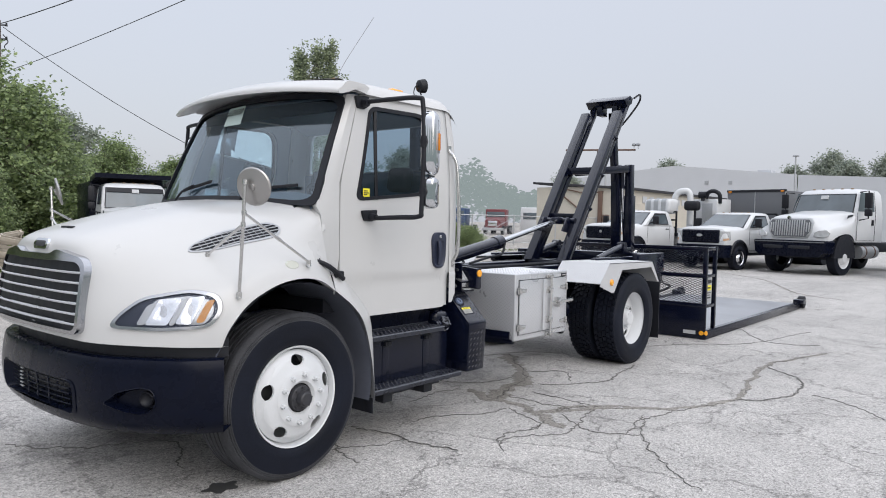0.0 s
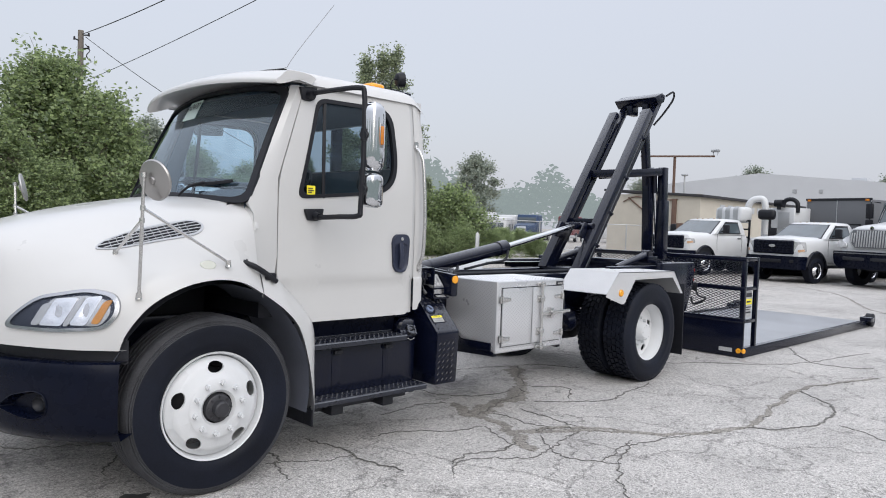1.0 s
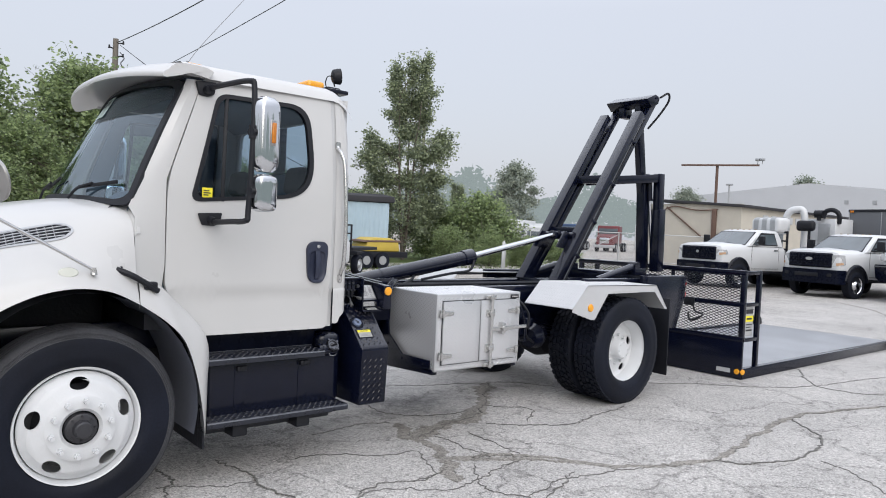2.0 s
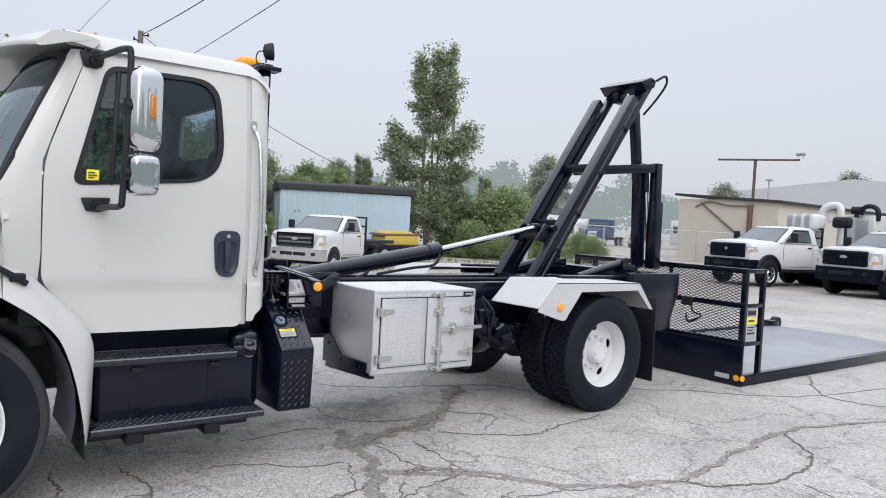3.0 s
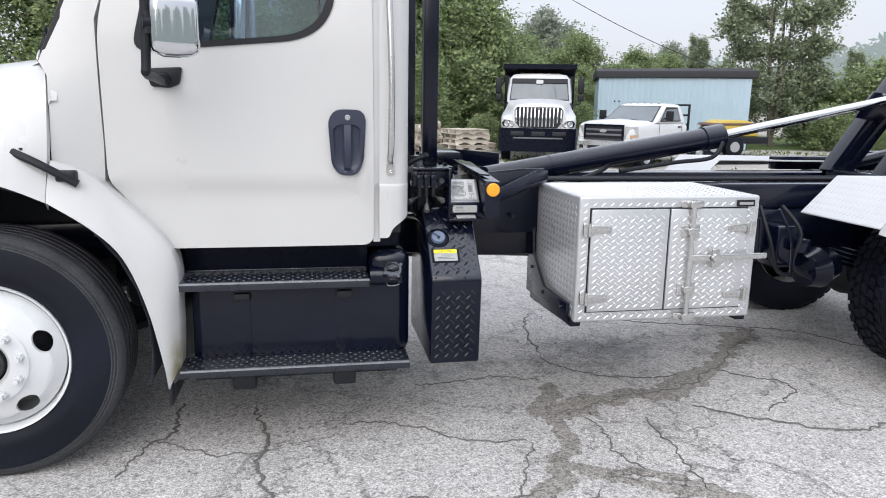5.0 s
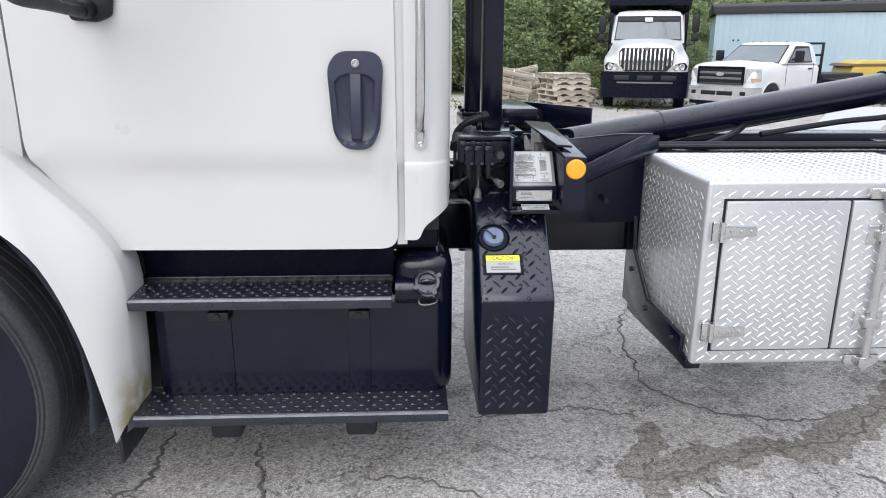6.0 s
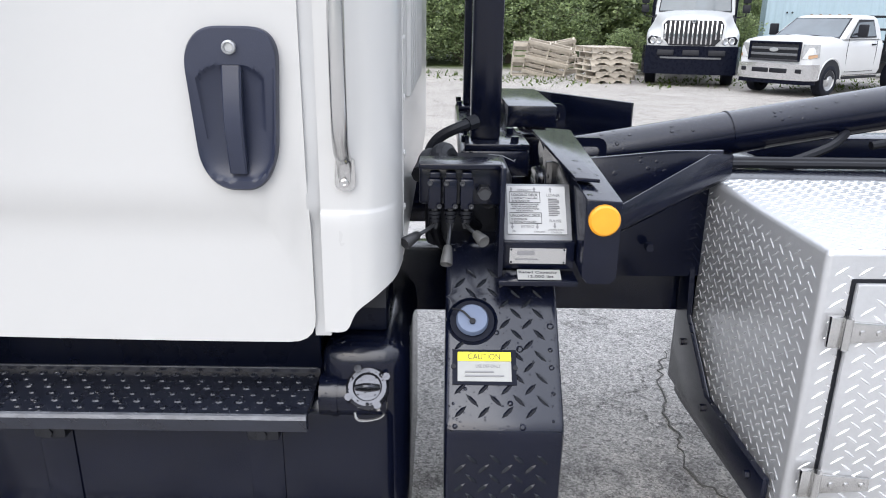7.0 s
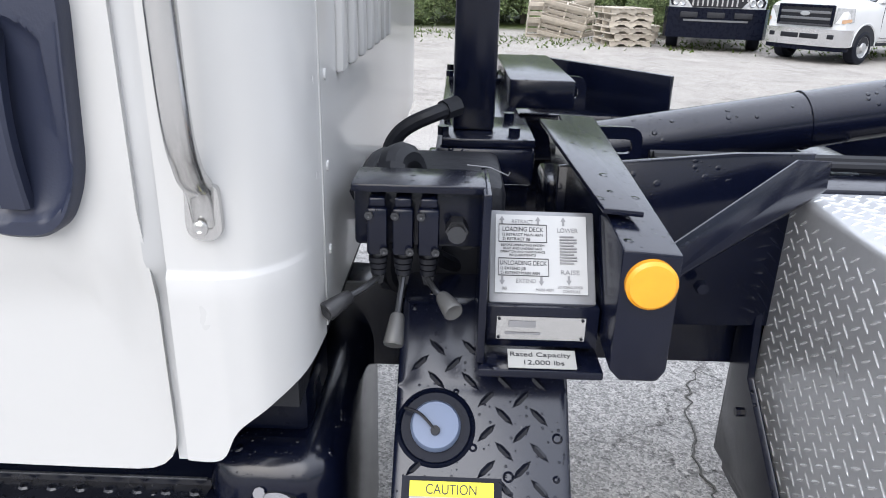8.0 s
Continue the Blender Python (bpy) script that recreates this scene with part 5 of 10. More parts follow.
ZS = [1.06, 1.12, 1.145, 1.1475, 1.151, 1.154, 1.157, 1.20, 1.3, 1.6, 1.9, 2.15, 2.3, 2.385]
for s in (1, -1):
    rows = []
    low = [0.926, 0.928, 0.964, 0.990, 1.010, 1.022]
    rows.append([plan_pt(k, low[k]) + Vector((0, 0.0, 0)) for k in range(6)])
    for z in ZS:
        rows.append([plan_pt(k, z) for k in range(6)])
    D = [spline(r, 5) for r in rows]
    if s == -1:
        D = [[Vector((p.x, fy(p.y), p.z)) for p in r] for r in D]
    bm = nb()
    surf(bm, D)
    part("rear_corner_panel", bm, WHITE, truck)
bm = nb()
holed(bm, [(SIDE + 0.13, 1.03), (fy(SIDE + 0.13), 1.03), (fy(SIDE + 0.13), 2.40), (SIDE + 0.13, 2.40)], rounded([(YC - 0.80, 1.94), (YC + 0.80, 1.94), (YC + 0.77, 2.29), (YC - 0.77, 2.29)], 0.06), lambda a, b, d: Vector((4.334 - d, a, b)), 0.03, 4)
rear = part("rear_wall", bm, WHITE, truck)
bm = nb()
fan(bm, rounded([(YC - 0.80, 1.94), (YC + 0.80, 1.94), (YC + 0.77, 2.29), (YC - 0.77, 2.29)], 0.06), lambda a, b, d: Vector((4.322, a, b)), 2)
part("rear_window", bm, CLEAR, rear).visible_shadow = False
for k in range(9):
    for yy in (SIDE + 0.115, SIDE + 0.16):
        bm = nb()
        x_ = plan_pt(5, 1.3).x if yy > SIDE + 0.13 else 4.328
        lathe(bm, [(0.0, 0.007), (0.003, 0.006), (0.0045, 0.0)], (x_, yy, 1.12 + 0.105 * k), (1, 0, 0), 8)
        part("rivet", bm, WHITE, rear)
for k in range(7):
    bm = nb()
    box(bm, 4.328, 4.345, SIDE + 0.24 + 0.10 * k, SIDE + 0.27 + 0.10 * k, 1.32, 1.70, 0.008)
    part("pressed_rib", bm, WHITE, rear)


def roof_z(x, d):
    a = abs(d)
    z = 2.505 - 0.045 * (a / 0.85) ** 2
    if a > 0.80:
        z -= 0.085 * ((a - 0.80) / 0.115) ** 2.2
    if x > 4.18:
        z -= 0.11 * ((x - 4.18) / 0.15) ** 2
    return z


bm = nb()
xs_ = [3.22, 3.30, 3.45, 3.7, 3.95, 4.12, 4.18, 4.22, 4.26, 4.29, 4.315, 4.33]
ds = [-0.915, -0.90, -0.88, -0.85, -0.80, -0.6, -0.3, 0, 0.3, 0.6, 0.80, 0.85, 0.88, 0.90, 0.915]
surf(bm, [[(x, YC + d, roof_z(x, d)) for d in ds] for x in xs_])
part("roof", bm, WHITE, truck)
bm = nb()
surf(bm, [[(x, YC + d, 2.37) for d in (-0.86, 0, 0.86)] for x in (3.25, 3.8, 4.30)])
part("headliner", bm, CABIN, truck)

# sun visor over the windscreen
bm = nb()
rows = []
for i in range(25):
    u = -1 + i / 12
    d = u * 0.965
    tip = 2.925 + 0.15 * abs(u) ** 2.6
    cr = 0.06 * (1 - u * u)
    e_ = u * u
    rows.append([(3.37, YC + d * 0.97, 2.405 + cr), (3.33, YC + d * 0.97, 2.424 + cr), (3.20, YC + d * 0.985, 2.426 + cr), (3.06 + 0.08 * e_, YC + d, 2.412 + cr), (tip + 0.03, YC + d, 2.382 + cr * 0.75 - 0.005 * e_), (tip + 0.004, YC + d, 2.366 + cr * 0.65 - 0.008 * e_), (tip, YC + d, 2.350 + cr * 0.6 - 0.01 * e_), (tip + 0.02, YC + d, 2.340 + cr * 0.6 - 0.01 * e_), (3.10 + 0.08 * e_, YC + d, 2.372 + cr * 0.85 - 0.015 * e_), (3.24, YC + d * 0.98, 2.378 + cr * 0.8), (3.34, YC + d * 0.97, 2.365 + cr * 0.6)])
surf(bm, [spline(r, 2) for r in rows])
bm.faces.new([v for v in bm.verts][:len(rows[0]) * 2 - 1])
bm.faces.new([v for v in bm.verts][-(len(rows[0]) * 2 - 1):])
visor = part("sun_visor", bm, WHITE, truck, "white moulded exterior sun visor")
for k in range(5):
    d = (-0.62, -0.20, 0, 0.20, 0.62)[k]
    bm = nb()
    box(bm, -0.05, 0.05, -0.022, 0.022, 0, 0.03, 0.012, 3, Matrix.Translation((3.37, YC + d, roof_z(3.4, d) - 0.006)))
    part("clearance_lamp", bm, AMBER, truck)
bm = nb()
box(bm, -0.075, 0.075, -0.15, 0.15, 0.0, 0.075, 0.025, 3, Matrix.Translation((4.50, 4.44, 2.587)))
part("amber_beacon", bm, AMBER, truck, "low amber roof beacon")
bm = nb()
tube(bm, [(3.30, 3.745, 2.47), (3.40, 3.76, 2.62), (3.70, 3.79, 3.0)], 0.002, 6, 3)
cyl(bm, (3.29, 3.745, 2.46), (3.31, 3.745, 2.50), 0.012, 0.006, 8)
part("antenna", bm, GREYINK, truck)


# grey seals in the door gaps
SEALM = mat("pale_door_seal", (0.47, 0.475, 0.48), 0.6)
for s in (1, -1):
    bm = nb()
    rows = []
    for z in (0.905, 1.0, 1.12, 1.14, 1.16, 1.3, 1.5, 1.7, 1.8, 1.9, 2.0, 2.1, 2.2, 2.3, 2.37):
        xa, y = 4.178 - 0.012 * (z - 0.894) / 1.491, side_y(z) + 0.006
        rows.append([Vector((x, y if s == 1 else fy(y), z)) for x in (xa - 0.003, 4.204)])
    surf(bm, rows, (0, 0.01 * s, 0))
    part("door_seal", bm, SEALM, truck)


# windscreen
def ws(u, v, depth, lift=0.0):
    """u across from 0 at the near side to 1, v up from 0 to 1."""
    w = 2 * u - 1
    c = 1 - w * w
    b_ = Vector((2.935 - 0.17 * c, 3.478 + (fy(3.478) - 3.478) * u, 1.607 + 0.045 * c))
    t_ = Vector((3.25 - 0.085 * c, 3.563 + (fy(3.563) - 3.563) * u, 2.352 + 0.045 * c))
    p = b_.lerp(t_, v)
    p.x -= 0.03 * 4 * v * (1 - v) * (0.4 + 0.6 * c)
    return p + Vector((depth - lift, 0, 0))


WO = rounded([(0, 0), (1, 0), (1, 1), (0, 1)], 0.07, 5)
WI = rounded([(0.022, 0.038), (0.978, 0.038), (0.978, 0.955), (0.022, 0.955)], 0.09, 5)
wsob = part("windscreen", nb(), TRIM, truck, "curved windscreen in black rubber surround")
bm = nb()
holed(bm, WO, WI, lambda a, b, d: ws(a, b, d, 0.012), 0.04, 3, 120)
part("surround", bm, TRIM, wsob)
bm = nb()
surf(bm, [[ws(0.02 + 0.96 * i / 20, 0.03 + 0.94 * j / 10, 0.004) for j in range(11)] for i in range(21)])
part("pane", bm, GLASS, wsob).visible_shadow = False
bm = nb()
fan(bm, rounded([(0.025, 0.835), (0.975, 0.835), (0.985, 0.965), (0.015, 0.965)], 0.03), lambda a, b, d: ws(a, b, d, -0.006), 1)
part("tint_band", bm, mat("blue_black_shade_band", (0.012, 0.019, 0.034), 0.25), wsob)
# paper tag and wipers
bm = nb()
surf(bm, [[ws(0.515 + 0.125 * i + 0.045 * j, 0.735 + 0.205 * j, 0.0, 0.003) for j in range(2)] for i in range(2)])
tag = part("paper_tag", bm, mat("pale_green_paper", (0.55, 0.66, 0.62), 0.7, vary=0.04), wsob, "pale paper tag inside the windscreen")
words(tag, "#2470", ws(0.660, 0.845, 0.0, 0.008), ws(0.56, 0.845, 0) - ws(0.655, 0.845, 0), ws(0.61, 0.93, 0) - ws(0.61, 0.80, 0), 0.085, INK, 0.0, 0.19)
for u0, u1 in ((0.30, 0.10), (0.72, 0.52)):
    bm = nb()
    tube(bm, [ws(u0, 0.01, 0, 0.04), ws(u0 - 0.04, 0.09, 0, 0.045), ws((u0 + u1) / 2, 0.14, 0, 0.03)], 0.008, 8, 3)
    beam(bm, ws(u0 - 0.02, 0.10, 0, 0.024), ws(u1 - 0.02, 0.17, 0, 0.024), 0.012, 0.02, 0.003)
    part("wiper", bm, TRIM, truck)
bm = nb()
surf(bm, [[ws(0.07 + 0.86 * i / 12, 0.0, 0.0, 0.0) + Vector((dx, 0, dz)) for i in range(13)] for dx, dz in ((-0.085, -0.045), (-0.02, -0.012), (0.0, -0.004), (0.10, -0.02))])
part("cowl_panel", bm, TRIM, truck)
for s in (1, -1):
    bm = nb()
    rows = [[(2.868, 0.66, 1.622), (2.905, 0.80, 1.603), (2.940, 0.915, 1.555), (2.954, 0.965, 1.45)], [(2.90, 0.66, 1.640), (2.935, 0.80, 1.622), (2.962, 0.92, 1.575), (2.966, 0.972, 1.47)], [(2.97, 0.66, 1.640), (2.985, 0.80, 1.625), (2.985, 0.92, 1.58), (2.985, 0.965, 1.47)]]
    surf(bm, [[(x, YC - d * s, z) for x, d, z in r] for r in [spline(q, 4) for q in rows]])
    part("cowl_corner", bm, WHITE, truck)

# cabin
bm = nb()
rows = []
for x, z in ((2.92, 1.45), (2.94, 1.60), (3.05, 1.66), (3.25, 1.64), (3.36, 1.56), (3.38, 1.2), (3.30, 1.0)):
    rows.append([(x, YC + d, z + (0.05 if -0.8 < d < -0.2 and 3.0 < x < 3.37 else 0)) for d in (-0.88, -0.6, -0.3, 0, 0.4, 0.88)])
surf(bm, rows)
part("dashboard", bm, CABIN, truck)
bm = nb()
box(bm, 3.05, 4.30, YC - 0.87, YC + 0.87, 0.93, 1.02)
part("cab_floor", bm, UNDER, truck)
bm = nb()
cen, ax_ = Vector((3.50, YC - 0.47, 1.66)), Vector((0.55, 0, 0.83))
d_, u_, v_ = frame_of(ax_)
tube(bm, [cen + (u_ * math.cos(a * math.pi / 12) + v_ * math.sin(a * math.pi / 12)) * 0.215 for a in range(24)], 0.015, 8, 0, True)
for a in (0.2, 2.2, 4.3):
    tube(bm, [cen - ax_ * 0.03, cen + (u_ * math.cos(a) + v_ * math.sin(a)) * 0.21], 0.014, 8)
cyl(bm, cen - ax_ * 0.30, cen - ax_ * 0.02, 0.035, 0.05, 12)
part("steering_wheel", bm, TRIM, truck)
for d in (-0.47, 0.47):
    bm = nb()
    box(bm, 3.62, 4.10, YC + d - 0.25, YC + d + 0.25, 1.12, 1.32, 0.06, 3)
    part("seat_cushion", bm, SEATM, truck)
    bm = nb()
    box(bm, -0.07, 0.07, -0.25, 0.25, 0.0, 0.48, 0.06, 3, Matrix.Translation((4.08, YC + d, 1.25)) @ pose(0, 0, 0, 0, 9, 0))
    part("seat_back", bm, SEATM, truck)
    bm = nb()
    box(bm, -0.05, 0.05, -0.12, 0.12, 0.0, 0.2, 0.05, 3, Matrix.Translation((4.16, YC + d, 1.76)) @ pose(0, 0, 0, 0, 9, 0))
    part("headrest", bm, SEATM, truck)
bm = nb()
box(bm, -0.12, 0.12, -0.02, 0.02, -0.055, 0.055, 0.018, 3, Matrix.Translation((3.60, 5.42, 2.265)) @ pose(0, 0, 0, 0, 0, -40))
tube(bm, [(3.60, 5.42, 2.30), (3.60, 5.44, 2.40)], 0.012, 8)
part("interior_mirror", bm, TRIM, truck)
bm = nb()
surf(bm, [[(4.30, y, z) for y in (YC - 0.85, YC + 0.85)] for z in (1.0, 1.93)], (0.01, 0, 0))
part("rear_trim", bm, CABIN, truck)
bm = nb()
surf(bm, [[(x, YC + d, z) for d in (-0.86, -0.4, 0, 0.4, 0.86)] for x, z in ((3.31, 2.365), (3.6, 2.375), (4.0, 2.37), (4.2, 2.35), (4.29, 2.29))], (0, 0, 0.01))
part("headliner", bm, CABIN, truck)

# ---- wheels ----
def tyre_profile(r, w, ribs):
    """Cross-section of a tyre as (along axle, radius), outer sidewall first."""
    p = [(0.025, 0.288), (0.0, 0.307), (-0.010, 0.335), (-0.0135, 0.362), (-0.012, 0.368), (-0.016, 0.41), (-0.006, r - 0.045), (0.012, r - 0.015), (0.03, r - 0.002)]
    a0, a1 = 0.03, w - 0.03
    if ribs:
        g = (a1 - a0) / 5
        for k in range(5):
            p += [(a0 + g * k + 0.006, r), (a0 + g * (k + 1) - 0.007, r), (a0 + g * (k + 1) - 0.004, r - 0.011), (a0 + g * (k + 1) + 0.004, r - 0.011)]
    else:
        p += [(a0, r - 0.014), (a1, r - 0.014)]
    p += [(w - 0.03, r - 0.002), (w - 0.012, r - 0.015), (w + 0.006, r - 0.045), (w + 0.016, 0.41), (w + 0.012, 0.36), (w, 0.312), (w - 0.025, 0.29)]
    return p


def disc_rows(prof, r):
    for (r0, a0), (r1, a1) in zip(prof, prof[1:]):
        if min(r0, r1) - 1e-6 <= r <= max(r0, r1) + 1e-6:
            t = 0 if abs(r1 - r0) < 1e-6 else (r - r0) / (r1 - r0)
            return a0 + (a1 - a0) * t
    return prof[-1][1]


def wheel_disc(bm, c, out, prof, r_in, r_out, holes, hole_r, ha, hb, phase):
    """A pressed disc round c with oval hand holes; prof gives the offset along out at each radius."""
    d, u, v = frame_of(out)
    step = 2 * math.pi / holes
    rm = hole_r
    for k in range(holes):
        a0 = phase + k * step

        def place(s_, r_, dep):
            an = a0 + s_ / rm
            return c + (u * math.cos(an) + v * math.sin(an)) * r_ + d * (disc_rows(prof, r_) - dep)
        outer = [(-rm * step / 2 + rm * step * i / 8, r_in) for i in range(9)] + [(rm * step / 2, r_in + (r_out - r_in) * i / 4) for i in range(1, 4)] + [(rm * step / 2 - rm * step * i / 8, r_out) for i in range(9)] + [(-rm * step / 2, r_out - (r_out - r_in) * i / 4) for i in range(1, 4)]
        hole = [(ha * math.cos(2 * math.pi * i / 24), hole_r + hb * math.sin(2 * math.pi * i / 24)) for i in range(24)]
        holed(bm, outer, hole, place, 0.014, 3, 32)


def front_wheel(s):
    y0 = 3.352 if s == 1 else fy(3.352)
    out = Vector((0, -s, 0))
    c = Vector((2.688, y0, 0.491))
    w = part("front_wheel", nb(), RUBBER, truck, "front wheel with white painted steel disc")
    bm = nb()
    side = tyre_profile(0.494, 0.275, True)
    lathe(bm, side[:7] + [(0.030, 0.440), (0.245, 0.440)] + side[-5:], c, -out, 96)
    part("tyre", bm, RUBBER, w, "black steer tyre")
    bm = nb()
    lathe(bm, [(0.030, 0.436), (-0.008, 0.440), (-0.006, 0.450), (0.000, 0.453), (0.000, 0.460), (0.007, 0.463), (0.006, 0.470), (0.014, 0.481)] + side[8:-7] + [(0.263, 0.480), (0.283, 0.448), (0.250, 0.436)], c, -out, 96)
    part("tread", bm, TREADRUB, w, "scuffed ribbed tread")
    bm = nb()
    lathe(bm, [(0.02, 0.302), (0.0, 0.299), (0.004, 0.290), (0.03, 0.283), (0.10, 0.268), (0.26, 0.270), (0.27, 0.295)], c, -out, 72)
    rim = part("rim", bm, RIMW, w)
    prof = [(0.10, 0.045), (0.15, 0.045), (0.175, 0.030), (0.238, 0.010), (0.258, -0.02), (0.276, -0.035)]
    bm = nb()
    wheel_disc(bm, c, out, prof, 0.162, 0.274, 5, 0.220, 0.046, 0.031, 0.977)
    lathe(bm, [(-0.040, 0.164), (-0.045, 0.150), (-0.046, 0.10), (-0.03, 0.085)], c, -out, 60)
    part("disc", bm, RIMW, rim)
    for k in range(10):
        a = 2 * math.pi * (k + 0.3) / 10
        p = c + out * 0.045 + Vector((math.cos(a) * 0.138, 0, math.sin(a) * 0.138))
        bm = nb()
        cyl(bm, p, p + out * 0.022, 0.0165, 0.0155, 6)
        cyl(bm, p + out * 0.022, p + out * 0.04, 0.010, None, 8)
        part("lug_nut", bm, RIMW, rim)
    bm = nb()
    lathe(bm, [(-0.02, 0.080), (-0.048, 0.074), (-0.053, 0.065), (-0.056, 0.046), (-0.092, 0.042), (-0.099, 0.035), (-0.100, 0.0)], c, -out, 32)
    hubp = part("hub", bm, HUB, w, "dark oil-bath hub cap")
    for k in range(8):
        a = 2 * math.pi * k / 8
        p = c + out * 0.056 + Vector((math.cos(a) * 0.064, 0, math.sin(a) * 0.064))
        bm = nb()
        cyl(bm, p, p + out * 0.008, 0.006, None, 6)
        part("bolt", bm, HUB, hubp)
    bm = nb()
    lathe(bm, [(0.05, 0.12), (0.10, 0.20), (0.22, 0.20), (0.24, 0.0)], c, -out, 32)
    part("brake_drum", bm, UNDER, w)


front_wheel(1)
front_wheel(-1)


def rear_pair(s):
    def ry(y):
        return y if s == 1 else 2 * YR - y
    out = Vector((0, -s, 0))
    for outer in (True, False):
        y0 = ry(3.425 if outer else 3.735)
        c = Vector((7.475, y0, 0.502))
        w = part("rear_wheel", nb(), RUBBER, truck, "outer dual wheel with dished white disc" if outer else "inner dual wheel")
        bm = nb()
        lathe(bm, tyre_profile(0.505, 0.265, False), c, -out, 72)
        ty = part("tyre", bm, RUBBER, w, "black drive tyre with block tread")
        bm = nb()
        for k in range(46):
            a = 2 * math.pi * k / 46
            ca, sa = math.cos(a), math.sin(a)
            er, et = Vector((ca, 0, sa)), Vector((-sa, 0, ca))
            for j in range(5):
                b0 = 0.012 + 0.049 * j
                sh = (0.012 if j % 2 else -0.008)
                q = c - out * (b0 + 0.0225) + er * 0.498 + et * sh
                skew = (j - 2) * 0.006
                vs = []
                for hgt, k_ in ((-0.012, 1.0), (0.007, 0.93)):
                    for t_, a_ in ((-1, -1), (1, -1), (1, 1), (-1, 1)):
                        vs.append(q + er * hgt + et * (t_ * 0.0245 * k_ + a_ * skew) - out * (a_ * 0.0205 * k_))
                raw(bm, vs, CUBE)
        part("tread", bm, RUBBER, ty, kind="stuff", smooth=0)
        bm = nb()
        lathe(bm, [(0.02, 0.318), (0.0, 0.314), (0.004, 0.304), (0.03, 0.297), (0.06, 0.276), (0.165, 0.268)] if outer else [(0.02, 0.318), (0.0, 0.314), (0.03, 0.297), (0.25, 0.285)], c, -out, 72)
        rim = part("rim", bm, RIMW, w)
        if outer:
            prof = [(0.10, -0.145), (0.16, -0.15), (0.185, -0.155), (0.225, -0.165), (0.25, -0.163), (0.272, -0.155)]
            bm = nb()
            wheel_disc(bm, c, out, prof, 0.16, 0.272, 5, 0.222, 0.044, 0.032, 0.9)
            lathe(bm, [(0.15, 0.162), (0.148, 0.10), (0.13, 0.092), (0.07, 0.088), (0.06, 0.08), (0.058, 0.0)], c, -out, 60)
            part("disc", bm, RIMW, rim)
            for k in range(10):
                a = 2 * math.pi * (k + 0.3) / 10
                p = c - out * 0.148 + Vector((math.cos(a) * 0.138, 0, math.sin(a) * 0.138))
                bm = nb()
                cyl(bm, p, p + out * 0.03, 0.0165, 0.0155, 6)
                part("lug_nut", bm, RIMW, rim)
            for k in range(8):
                a = 2 * math.pi * k / 8
                p = c - out * 0.058 + Vector((math.cos(a) * 0.07, 0, math.sin(a) * 0.07))
                bm = nb()
                cyl(bm, p, p + out * 0.01, 0.008, None, 6)
                part("axle_bolt", bm, RIMW, rim)
            bm = nb()
            lathe(bm, [(0.17, 0.26), (0.30, 0.26), (0.30, 0.0)], c, -out, 32)
            part("brake_drum", bm, UNDER, w)


rear_pair(1)
rear_pair(-1)

# ---- frame, steps, tanks ----
bm = nb()
for y in (YC - 0.42, YC + 0.42):
    box(bm, 2.0, 4.7, y - 0.04, y + 0.04, 0.75, 0.925, 0.01)
part("frame_rail", bm, BLACK, truck)
for s in (1, -1):
    bm = nb()
    y = YR - 0.42 * s
    box(bm, 4.4, 8.75, y - 0.04, y + 0.04, 0.70, 0.93, 0.01)
    part("rear_frame_rail", bm, BLACK, truck)
    bm = nb()
    y = YR - 0.36 * s
    box(bm, 4.66, 8.95, y - 0.075, y + 0.075, 0.935, 1.075, 0.012)
    part("hoist_subframe", bm, BLACK, truck)
for x in (5.4, 6.5, 7.5, 8.4):
    bm = nb()
    box(bm, x - 0.05, x + 0.05, YR - 0.42, YR + 0.42, 0.72, 1.05, 0.01)
    part("cross_member", bm, BLACK, truck)
bm = nb()
cyl(bm, (7.475, 3.9, 0.5), (7.475, 5.2, 0.5), 0.075, None, 16)
lathe(bm, [(-0.22, 0.08), (-0.17, 0.18), (0.0, 0.22), (0.17, 0.18), (0.22, 0.08)], (7.475, YR, 0.5), (0, 1, 0), 24)
part("rear_axle", bm, UNDER, truck)
bm = nb()
cyl(bm, (2.685, 3.6, 0.46), (2.685, 5.25, 0.46), 0.06, None, 12)
box(bm, 2.0, 3.0, YC - 0.32, YC + 0.32, 0.55, 1.2, 0.08)
part("front_axle", bm, UNDER, truck)
for s in (1, -1):
    bm = nb()
    for k in range(5):
        pts = [(6.75 + 0.01 * k, YR - 0.45 * s, 0.80 - 0.028 * k), (7.1, YR - 0.45 * s, 0.70 - 0.028 * k), (7.475, YR - 0.45 * s, 0.66 - 0.028 * k), (7.85, YR - 0.45 * s, 0.70 - 0.028 * k), (8.2 - 0.01 * k, YR - 0.45 * s, 0.80 - 0.028 * k)]
        q = spline(pts, 4)
        surf(bm, [[p + Vector((0, -0.04, 0)) for p in q], [p + Vector((0, 0.04, 0)) for p in q]], (0, 0, -0.018))
    part("leaf_spring", bm, BLACK, truck)
